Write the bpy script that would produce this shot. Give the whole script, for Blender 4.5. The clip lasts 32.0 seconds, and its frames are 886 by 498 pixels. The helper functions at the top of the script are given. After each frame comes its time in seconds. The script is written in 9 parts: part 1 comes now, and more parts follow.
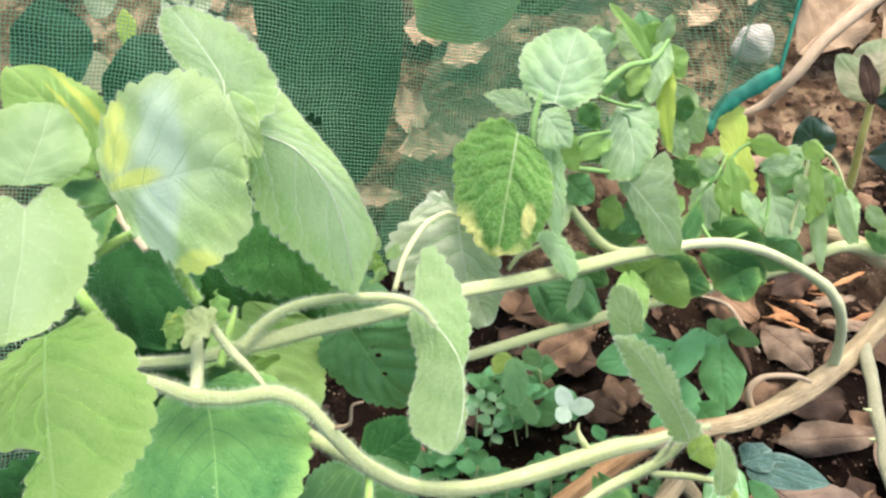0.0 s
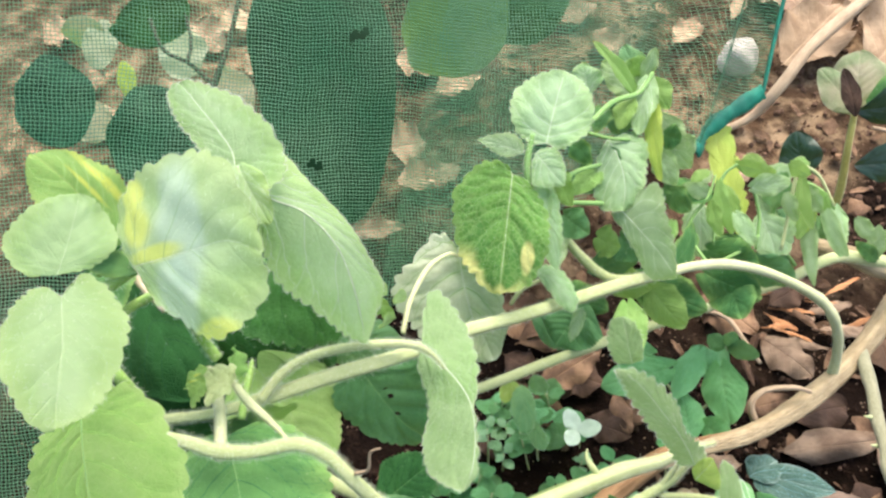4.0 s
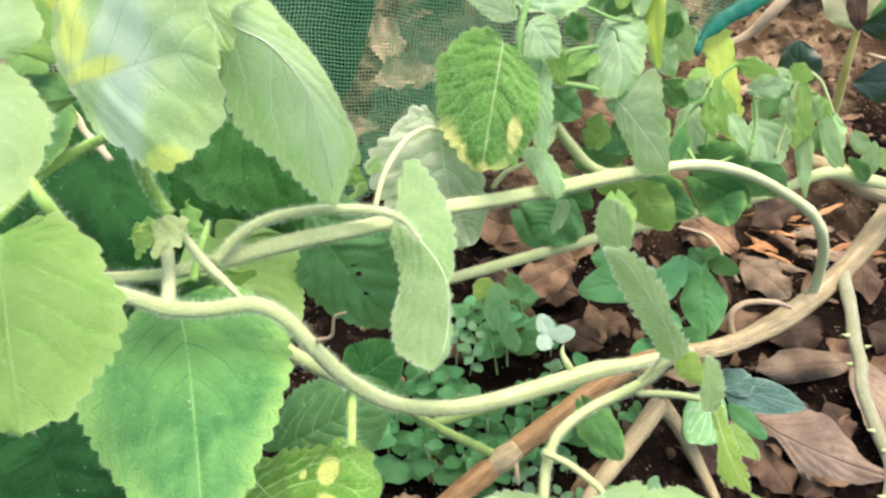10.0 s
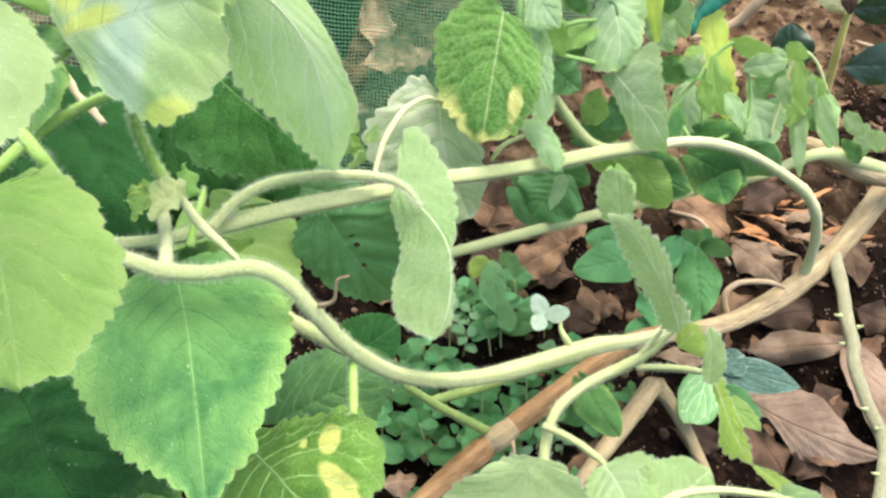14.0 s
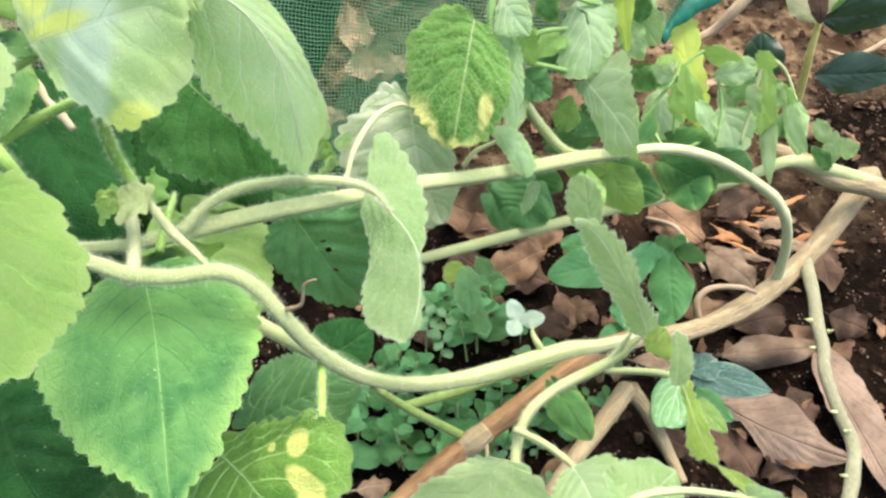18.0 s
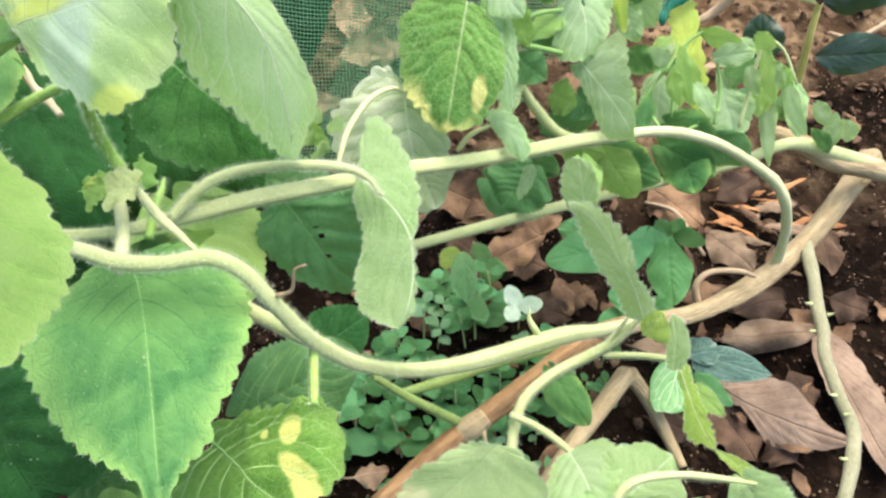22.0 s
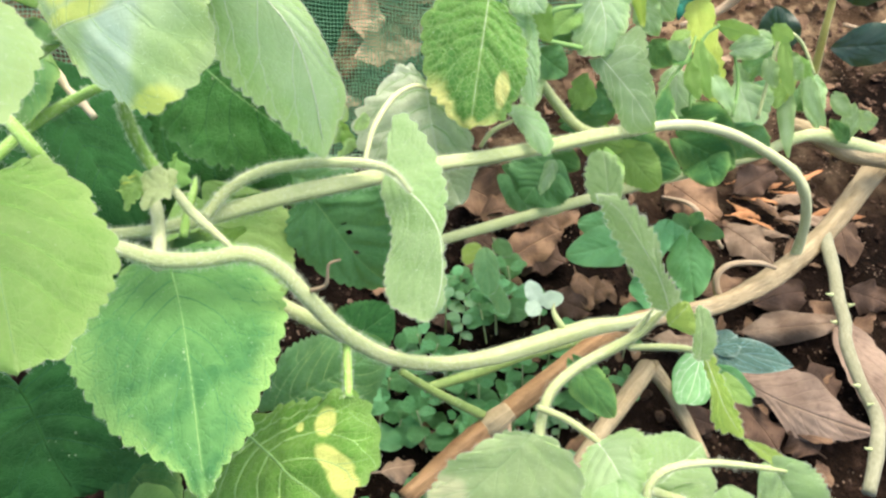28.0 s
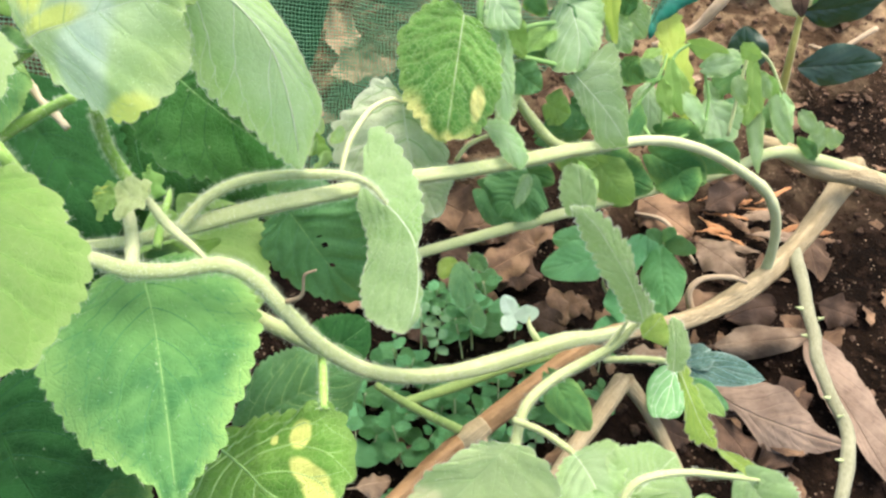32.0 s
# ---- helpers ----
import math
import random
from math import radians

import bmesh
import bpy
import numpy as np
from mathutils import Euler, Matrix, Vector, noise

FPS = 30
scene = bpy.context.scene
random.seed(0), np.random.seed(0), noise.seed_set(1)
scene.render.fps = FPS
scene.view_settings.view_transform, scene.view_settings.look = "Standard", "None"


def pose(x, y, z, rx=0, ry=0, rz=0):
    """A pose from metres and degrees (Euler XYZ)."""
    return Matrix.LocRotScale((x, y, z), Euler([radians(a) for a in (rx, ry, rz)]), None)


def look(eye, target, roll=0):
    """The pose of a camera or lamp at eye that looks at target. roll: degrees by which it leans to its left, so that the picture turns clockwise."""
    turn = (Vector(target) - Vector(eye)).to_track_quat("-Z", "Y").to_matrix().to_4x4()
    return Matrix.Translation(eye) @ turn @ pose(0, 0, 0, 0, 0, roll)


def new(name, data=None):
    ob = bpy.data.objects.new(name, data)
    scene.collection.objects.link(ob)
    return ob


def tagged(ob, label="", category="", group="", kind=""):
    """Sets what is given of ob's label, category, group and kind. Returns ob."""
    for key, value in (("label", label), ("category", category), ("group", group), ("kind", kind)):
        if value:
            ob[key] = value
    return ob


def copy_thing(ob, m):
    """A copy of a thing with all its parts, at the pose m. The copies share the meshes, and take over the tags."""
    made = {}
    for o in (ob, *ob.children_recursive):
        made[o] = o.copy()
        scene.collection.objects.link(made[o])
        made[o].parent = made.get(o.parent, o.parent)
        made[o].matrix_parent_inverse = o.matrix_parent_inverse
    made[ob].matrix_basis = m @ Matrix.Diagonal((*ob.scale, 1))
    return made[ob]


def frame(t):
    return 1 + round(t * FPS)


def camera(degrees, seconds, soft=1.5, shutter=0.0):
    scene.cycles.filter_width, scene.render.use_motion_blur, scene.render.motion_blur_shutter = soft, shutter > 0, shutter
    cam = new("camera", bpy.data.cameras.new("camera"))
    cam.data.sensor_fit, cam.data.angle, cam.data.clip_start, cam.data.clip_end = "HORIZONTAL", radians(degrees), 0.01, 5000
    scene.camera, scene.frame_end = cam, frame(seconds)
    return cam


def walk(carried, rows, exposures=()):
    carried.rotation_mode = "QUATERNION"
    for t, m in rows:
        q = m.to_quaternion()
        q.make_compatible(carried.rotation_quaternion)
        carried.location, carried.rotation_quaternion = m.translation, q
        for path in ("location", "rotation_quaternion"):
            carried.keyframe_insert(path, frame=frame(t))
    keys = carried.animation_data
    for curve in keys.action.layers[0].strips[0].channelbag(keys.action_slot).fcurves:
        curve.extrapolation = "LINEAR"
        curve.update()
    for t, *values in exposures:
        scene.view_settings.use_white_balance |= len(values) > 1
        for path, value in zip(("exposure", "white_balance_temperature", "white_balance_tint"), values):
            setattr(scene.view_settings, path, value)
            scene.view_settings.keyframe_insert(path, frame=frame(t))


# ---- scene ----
import itertools

cam = camera(60.64, 32.0, soft=2.45)
PATH = [
    (0, (0.02671, 0.00507, 0.40877), (-0.01433, 0.29359, 0.13478), -2.33),
    (0.5, (0.02719, 0.00479, 0.40871), (-0.00058, 0.30141, 0.14179), -0.50),
    (1, (0.02370, 0.00304, 0.40706), (-0.00016, 0.29865, 0.13864), -0.22),
    (1.5, (0.02074, 0.00450, 0.40493), (-0.00742, 0.29600, 0.13246), -0.93),
    (2, (0.02732, 0.00838, 0.41033), (-0.00414, 0.29896, 0.13725), -3.10),
    (2.5, (0.02624, 0.00297, 0.42043), (-0.02184, 0.29254, 0.14870), -6.79),
    (4.5, (0.02694, 0.00492, 0.42535), (-0.00850, 0.29901, 0.15654), -4.17),
    (5, (0.02722, 0.00768, 0.41960), (0.00171, 0.30152, 0.14941), -2.60),
    (5.5, (0.02903, 0.00760, 0.41953), (0.01008, 0.30328, 0.15080), -0.96),
    (6, (0.02877, 0.00640, 0.42181), (0.00190, 0.30085, 0.15241), -2.98),
    (6.5, (0.03319, 0.01458, 0.40995), (0.02300, 0.30442, 0.13448), 0.68),
    (7, (0.02920, 0.01230, 0.40598), (0.01493, 0.29487, 0.12323), -0.01),
    (7.5, (0.02823, 0.00757, 0.40611), (-0.00443, 0.27718, 0.11244), -3.65),
    (8, (0.02762, 0.00993, 0.40376), (-0.01383, 0.27068, 0.10327), -5.83),
    (8.5, (0.02711, 0.01112, 0.40078), (-0.00532, 0.27595, 0.10276), -3.85),
    (9, (0.02573, 0.00983, 0.40373), (-0.00400, 0.28111, 0.11129), -2.75),
    (9.5, (0.02452, 0.00743, 0.40225), (-0.00483, 0.28048, 0.11142), -2.03),
    (10, (0.02292, 0.00375, 0.39282), (-0.00246, 0.27457, 0.09955), -0.49),
    (10.5, (0.02103, 0.00120, 0.39058), (-0.00090, 0.27264, 0.09760), 0.25),
    (11, (0.01799, -0.00096, 0.38731), (-0.00150, 0.26831, 0.09215), 0.40),
    (11.5, (0.01656, -0.00212, 0.38704), (-0.00397, 0.26691, 0.09174), 0.29),
    (12, (0.01726, -0.00265, 0.38662), (0.00159, 0.26963, 0.09401), 1.08),
    (12.5, (0.01739, -0.00128, 0.38552), (0.00491, 0.27108, 0.09284), 1.90),
    (13, (0.01733, -0.00016, 0.38278), (0.00572, 0.27248, 0.09032), 1.93),
    (13.5, (0.01441, -0.00016, 0.38223), (-0.00075, 0.26969, 0.08735), 1.43),
    (14, (0.01707, -0.00065, 0.38370), (0.00114, 0.26951, 0.08915), 1.07),
    (14.5, (0.01808, -0.00113, 0.38330), (0.00205, 0.26966, 0.08934), 0.96),
    (15, (0.02010, -0.00144, 0.38412), (0.00689, 0.27116, 0.09169), 1.50),
    (15.5, (0.02026, -0.00232, 0.38292), (0.01179, 0.27182, 0.09176), 2.23),
    (17.5, (0.02069, -0.00273, 0.38398), (0.01137, 0.27145, 0.09288), 2.10),
    (18, (0.02234, -0.00271, 0.38488), (0.01382, 0.27096, 0.09327), 2.18),
    (18.5, (0.02134, -0.00219, 0.38365), (0.01392, 0.27092, 0.09149), 2.48),
    (19, (0.02086, -0.00005, 0.38060), (0.01399, 0.27054, 0.08609), 2.78),
    (19.5, (0.02396, -0.00274, 0.38360), (0.01281, 0.26870, 0.09001), 1.59),
    (20, (0.02448, -0.00315, 0.38410), (0.01122, 0.26713, 0.08953), 1.08),
    (20.5, (0.02229, -0.00306, 0.38264), (0.00727, 0.26486, 0.08600), 0.61),
    (21, (0.02351, -0.00320, 0.38320), (0.00927, 0.26495, 0.08673), 0.58),
    (21.5, (0.02399, -0.00307, 0.38308), (0.01292, 0.26669, 0.08794), 1.28),
    (22, (0.02527, -0.00162, 0.38234), (0.01581, 0.26739, 0.08647), 1.53),
    (22.5, (0.02381, -0.00300, 0.38235), (0.00978, 0.26523, 0.08594), 0.76),
    (23, (0.02411, -0.00301, 0.38227), (0.00887, 0.26471, 0.08546), 0.51),
    (23.5, (0.02615, -0.00213, 0.38263), (0.00872, 0.26436, 0.08484), 0.27),
    (24, (0.02660, -0.00175, 0.38266), (0.01008, 0.26342, 0.08364), 0.26),
    (24.5, (0.02549, -0.00199, 0.38243), (0.00656, 0.26124, 0.08185), -0.28),
    (25, (0.02479, -0.00121, 0.38102), (0.00846, 0.26188, 0.08016), 0.09),
    (25.5, (0.02238, -0.00332, 0.38133), (0.00580, 0.26105, 0.08161), -0.08),
    (27.5, (0.02029, -0.00474, 0.38370), (0.00292, 0.26245, 0.08654), -0.77),
    (28, (0.01948, -0.00521, 0.38331), (0.00501, 0.26340, 0.08728), -0.09),
    (28.5, (0.01818, -0.00634, 0.38391), (0.00275, 0.26196, 0.08764), -0.40),
    (29, (0.01668, -0.00629, 0.38080), (0.00366, 0.25991, 0.08253), -0.51),
    (29.5, (0.01543, -0.00556, 0.37916), (0.00362, 0.25839, 0.07884), -0.96),
    (30, (0.01334, -0.00527, 0.37929), (0.00641, 0.26502, 0.08450), 0.78),
    (30.5, (0.01616, -0.00456, 0.37958), (0.01209, 0.26754, 0.08642), 1.30),
    (31, (0.01708, -0.00622, 0.38113), (0.01365, 0.26795, 0.08989), 1.56),
    (31.5, (0.01769, -0.00743, 0.38100), (0.01597, 0.26880, 0.09171), 1.89),
    (32, (0.01942, -0.00733, 0.38218), (0.01752, 0.26918, 0.09314), 1.83),
]
walk(cam, [(t, look(eye, target, roll)) for t, eye, target, roll in PATH], exposures=[(0, 1.8, 6900, 16.5), (6, 1.8, 6900, 16.5), (9, 1.85, 7060, 13.5), (32, 1.85, 7060, 13.5)])

# ---- sky, sun ----
world = bpy.data.worlds.new("world")
scene.world = world
world.use_nodes = True
wn = world.node_tree.nodes
sky = wn.new("ShaderNodeTexSky")
sky.sky_type, sky.sun_disc = "NISHITA", False
sky.sun_elevation, sky.sun_rotation = radians(70), radians(30)
sky.air_density, sky.dust_density, sky.ozone_density = 1.0, 3.0, 1.0
wn["Background"].inputs["Strength"].default_value = 0.122
world.node_tree.links.new(sky.outputs[0], wn["Background"].inputs["Color"])
sun = new("sun", bpy.data.lights.new("sun", "SUN"))
sun.data.energy, sun.data.angle, sun.data.color = 1.75, radians(60), (1.0, 0.95, 0.88)
sun.matrix_world = look((0.22, 0.38, 1.25), (0, 0, 0))

# ---- materials ----


def graph(name):
    m = bpy.data.materials.new(name)
    m.use_nodes = True
    return m, m.node_tree.nodes, m.node_tree.links, m.node_tree.nodes["Principled BSDF"]


class Nodes:
    """Shortcuts for building node graphs."""

    def __init__(self, m):
        self.n, self.l = m.node_tree.nodes, m.node_tree.links

    def put(self, sock, v):
        if hasattr(v, "links"):
            self.l.new(v, sock)
        else:
            sock.default_value = v

    def math(self, op, a, b=0.0, c=0.0, clamp=False):
        k = self.n.new("ShaderNodeMath")
        k.operation, k.use_clamp = op, clamp
        for s, v in zip(k.inputs, (a, b, c)):
            self.put(s, v)
        return k.outputs[0]

    def ramp(self, v, lo, hi, a=0.0, b=1.0):
        k = self.n.new("ShaderNodeMapRange")
        k.interpolation_type = "SMOOTHSTEP"
        for s, x in zip(k.inputs, (v, lo, hi, a, b)):
            self.put(s, x)
        return k.outputs[0]

    def mix(self, f, a, b, blend="MIX"):
        k = self.n.new("ShaderNodeMix")
        k.data_type, k.blend_type = "RGBA", blend
        self.put(k.inputs[0], f)
        self.put(k.inputs[6], a if hasattr(a, "links") else (*a, 1))
        self.put(k.inputs[7], b if hasattr(b, "links") else (*b, 1))
        return k.outputs[2]

    def noise(self, scale, detail=4.0, rough=0.55, vec=None, dist=0.0):
        k = self.n.new("ShaderNodeTexNoise")
        k.inputs["Scale"].default_value, k.inputs["Detail"].default_value = scale, detail
        k.inputs["Roughness"].default_value, k.inputs["Distortion"].default_value = rough, dist
        if vec is None:
            vec = self.coord("Object")
        self.l.new(vec, k.inputs["Vector"])
        return k.outputs["Fac"]

    def voronoi(self, scale, feature="F1", vec=None):
        k = self.n.new("ShaderNodeTexVoronoi")
        k.feature = feature
        k.inputs["Scale"].default_value = scale
        self.l.new(vec if vec is not None else self.coord("Object"), k.inputs["Vector"])
        return k.outputs["Distance"]

    def coord(self, which):
        return self.n.new("ShaderNodeTexCoord").outputs[which]

    def shifted(self):
        """Object coordinates moved by each object's own random number, so that no two alike pieces match."""
        k = self.n.new("ShaderNodeVectorMath")
        k.operation = "ADD"
        self.l.new(self.coord("Object"), k.inputs[0])
        c = self.n.new("ShaderNodeCombineXYZ")
        r = self.random()
        for s, f in zip(c.inputs, (7.0, 13.0, 29.0)):
            self.l.new(self.math("MULTIPLY", r, f), s)
        self.l.new(c.outputs[0], k.inputs[1])
        return k.outputs[0]

    def random(self):
        return self.n.new("ShaderNodeObjectInfo").outputs["Random"]

    def bump(self, h, dist, strength=1.0, normal=None):
        k = self.n.new("ShaderNodeBump")
        k.inputs["Strength"].default_value, k.inputs["Distance"].default_value = strength, dist
        self.l.new(h, k.inputs["Height"])
        if normal is not None:
            self.l.new(normal, k.inputs["Normal"])
        return k.outputs[0]


def leaf_material(name, light, dark, vein, yellow=None, spots=(), rim=0.0, fuzz=0.35, rough=0.5, through_=0.45, spec=0.18, lift=1.0, veins=4.5, quilt=1.0, mark=0.3, lacing=0.16, silver=0.0, margin=None, specks=0.55, jitter=0.12, crisp=0.0, rim_from=0.35, rim_side=0.0, sky_sheen=()):
    """A living leaf. UV x runs across (-0.5 to 0.5), y along the midrib from stalk to tip. spots: (x, y, radius x, radius y) of yellowed areas."""
    m, n, l, p = graph(name)
    g = Nodes(m)
    sep = n.new("ShaderNodeSeparateXYZ")
    l.new(g.coord("UV"), sep.inputs[0])
    x, y = sep.outputs[0], sep.outputs[1]
    vec = g.shifted()
    ax = g.math("ABSOLUTE", x)
    wob = g.math("MULTIPLY", g.math("SUBTRACT", g.noise(42, 3, vec=vec), 0.5), 0.1)
    mid = g.ramp(ax, 0.004, 0.02, 1.0, 0.0)
    # side veins sweep from the midrib towards the tip
    ph = g.math("ADD", g.math("SUBTRACT", y, g.math("MULTIPLY", ax, 0.75)), g.math("MULTIPLY", g.math("MULTIPLY", ax, ax), -1.6))
    ph = g.math("MULTIPLY", g.math("ADD", ph, wob), veins)
    d = g.math("ABSOLUTE", g.math("SUBTRACT", g.math("FRACT", g.math("ADD", ph, 5.0)), 0.5))
    wide = g.ramp(ax, 0.0, 0.42, 0.075, 0.03)
    side = g.math("MULTIPLY", g.math("SUBTRACT", 1.0, g.math("DIVIDE", d, wide), clamp=True), g.ramp(ax, 0.1, 0.45, 1.0, 0.35))
    side = g.math("MULTIPLY", side, g.ramp(g.noise(70, 2, vec=vec), 0.3, 0.62, 0.25, 1.0))
    warp = g.n.new("ShaderNodeVectorMath")
    warp.operation = "ADD"
    l.new(g.coord("UV"), warp.inputs[0])
    cw = g.n.new("ShaderNodeCombineXYZ")
    l.new(g.math("MULTIPLY", g.math("SUBTRACT", g.noise(90, 2, vec=vec), 0.5), 0.12), cw.inputs[0])
    l.new(wob, cw.inputs[1])
    l.new(cw.outputs[0], warp.inputs[1])
    flat = warp.outputs[0]
    lace = g.n.new("ShaderNodeTexVoronoi")
    lace.feature = "DISTANCE_TO_EDGE"
    lace.inputs["Scale"].default_value = 21
    l.new(flat, lace.inputs["Vector"])
    net = g.ramp(lace.outputs["Distance"], 0.0, 0.12, 1.0, 0.0)
    fine = g.n.new("ShaderNodeTexVoronoi")
    fine.feature = "DISTANCE_TO_EDGE"
    fine.inputs["Scale"].default_value = 62
    l.new(flat, fine.inputs["Vector"])
    cells = g.ramp(fine.outputs["Distance"], 0.0, 0.25)
    big = g.ramp(g.noise(34, 4, vec=vec, dist=0.6), 0.34, 0.66)
    col = g.mix(big, dark, light)
    grain = g.noise(420, 3, vec=vec)
    col = g.mix(g.math("MULTIPLY", g.ramp(grain, 0.45, 0.75), 0.13), col, tuple(min(1, c * 1.7 + 0.03) for c in light))
    vmask = g.math("MAXIMUM", mid, g.math("MAXIMUM", g.math("MULTIPLY", side, 0.35), g.math("MULTIPLY", net, lacing / mark)))
    col = g.mix(g.math("MULTIPLY", vmask, mark), col, vein)
    at0 = g.n.new("ShaderNodeAttribute")
    at0.attribute_name = "edge"
    pale = g.math("ADD", at0.outputs["Fac"], g.math("MULTIPLY", g.math("SUBTRACT", g.noise(55, 3, vec=vec), 0.5), 0.35))
    if margin is None:
        col = g.mix(g.math("MULTIPLY", g.ramp(pale, 0.78, 1.02), 0.5), col, tuple(0.5 * a + 0.5 * b for a, b in zip(light, vein)))
    else:
        col = g.mix(g.math("MULTIPLY", g.ramp(pale, 0.62, 1.08), 0.75), col, margin)
    if silver:
        # a bluish sky sheen painted over the middle, fading to yellow-green by the margin
        k = g.math("ADD", at0.outputs["Fac"], g.math("MULTIPLY", g.math("SUBTRACT", g.noise(26, 3, vec=vec), 0.5), 0.9))
        col = g.mix(g.math("MULTIPLY", g.ramp(k, 0.25, 0.75, 1.0, 0.0), silver), col, tuple(0.45 * c + d for c, d in zip(light, (0.3, 0.37, 0.32))))
        col = g.mix(g.math("MULTIPLY", g.ramp(k, 0.6, 1.0), 0.5 * silver), col, (light[0] * 1.25, light[1] * 1.08, light[2] * 0.5))
    # oval patches of reflected sky, painted as pale silvery colour
    for sx, sy, rx, ry in sky_sheen:
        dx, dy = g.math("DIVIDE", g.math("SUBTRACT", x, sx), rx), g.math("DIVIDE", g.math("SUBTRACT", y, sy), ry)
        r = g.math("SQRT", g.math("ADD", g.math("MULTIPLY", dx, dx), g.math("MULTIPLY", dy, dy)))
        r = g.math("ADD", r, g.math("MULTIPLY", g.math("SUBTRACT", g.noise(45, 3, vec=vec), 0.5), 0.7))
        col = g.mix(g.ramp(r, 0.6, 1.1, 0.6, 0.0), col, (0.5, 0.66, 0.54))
    if yellow:
        mask = None
        for sx, sy, rx, ry in spots:
            dx = g.math("DIVIDE", g.math("SUBTRACT", x, sx), rx)
            dy = g.math("DIVIDE", g.math("SUBTRACT", y, sy), ry)
            r = g.math("SQRT", g.math("ADD", g.math("MULTIPLY", dx, dx), g.math("MULTIPLY", dy, dy)))
            r = g.math("ADD", r, g.math("MULTIPLY", g.math("SUBTRACT", g.noise(70, 4, vec=vec), 0.5), 0.9))
            k = g.ramp(r, 0.35 + 0.5 * crisp, 1.15 - 0.1 * crisp, 1.0, 0.0)
            mask = k if mask is None else g.math("MAXIMUM", mask, k)
        if rim:
            at = g.n.new("ShaderNodeAttribute")
            at.attribute_name = "edge"
            e = g.math("ADD", at.outputs["Fac"], g.math("MULTIPLY", g.math("SUBTRACT", g.noise(60, 3, vec=vec), 0.5), 0.25))
            k = g.ramp(e, 1.0 - rim, 1.0 - rim * 0.4)
            k = g.math("MULTIPLY", k, g.ramp(y, rim_from, rim_from + 0.25))
            if rim_side:
                k = g.math("MULTIPLY", k, g.ramp(g.math("MULTIPLY", x, rim_side), -0.3, 0.02))
            mask = k if mask is None else g.math("MAXIMUM", mask, k)
        if mask is not None:
            col = g.mix(g.math("MULTIPLY", mask, 0.85), col, yellow)
    # pale specks and small blemishes
    sp = g.ramp(g.math("ADD", g.voronoi(260, vec=vec), g.math("MULTIPLY", g.noise(900, 2, vec=vec), 0.22)), 0.13, 0.22, 1.0, 0.0)
    sp = g.math("MULTIPLY", sp, g.ramp(g.noise(30, 2, vec=vec), specks, specks + 0.1))
    col = g.mix(g.math("MULTIPLY", sp, 0.4), col, (0.62, 0.68, 0.45))
    hue = n.new("ShaderNodeHueSaturation")
    l.new(col, hue.inputs["Color"])
    r = g.random()
    l.new(g.math("ADD", 0.488, g.math("MULTIPLY", r, 0.02)), hue.inputs["Hue"])
    l.new(g.math("ADD", lift - 0.4 * jitter, g.math("MULTIPLY", r, jitter)), hue.inputs["Value"])
    col = hue.outputs[0]
    l.new(col, p.inputs["Base Color"])
    l.new(g.math("ADD", rough - 0.06, g.math("MULTIPLY", grain, 0.2)), p.inputs["Roughness"])
    p.inputs["Specular IOR Level"].default_value = spec
    p.inputs["Sheen Weight"].default_value = fuzz
    p.inputs["Sheen Roughness"].default_value = 0.45
    p.inputs["Sheen Tint"].default_value = (0.85, 1.0, 0.8, 1)
    h = g.math("SUBTRACT", g.math("MULTIPLY", cells, 0.12 * quilt), g.math("MULTIPLY", g.math("MAXIMUM", g.math("MULTIPLY", mid, 0.3), g.math("MULTIPLY", side, 0.4)), 0.7))
    h = g.math("SUBTRACT", h, g.math("MULTIPLY", net, 0.16 * quilt))
    h = g.math("ADD", h, g.math("MULTIPLY", grain, 0.2))
    nor = g.bump(h, 0.0005, 0.75)
    l.new(nor, p.inputs["Normal"])
    tr = n.new("ShaderNodeBsdfTranslucent")
    l.new(g.mix(0.45, col, (0.42, 0.68, 0.1)), tr.inputs["Color"])
    l.new(nor, tr.inputs["Normal"])
    mx = n.new("ShaderNodeMixShader")
    mx.inputs[0].default_value = through_
    l.new(p.outputs[0], mx.inputs[1])
    l.new(tr.outputs[0], mx.inputs[2])
    l.new(mx.outputs[0], n["Material Output"].inputs[0])
    return m


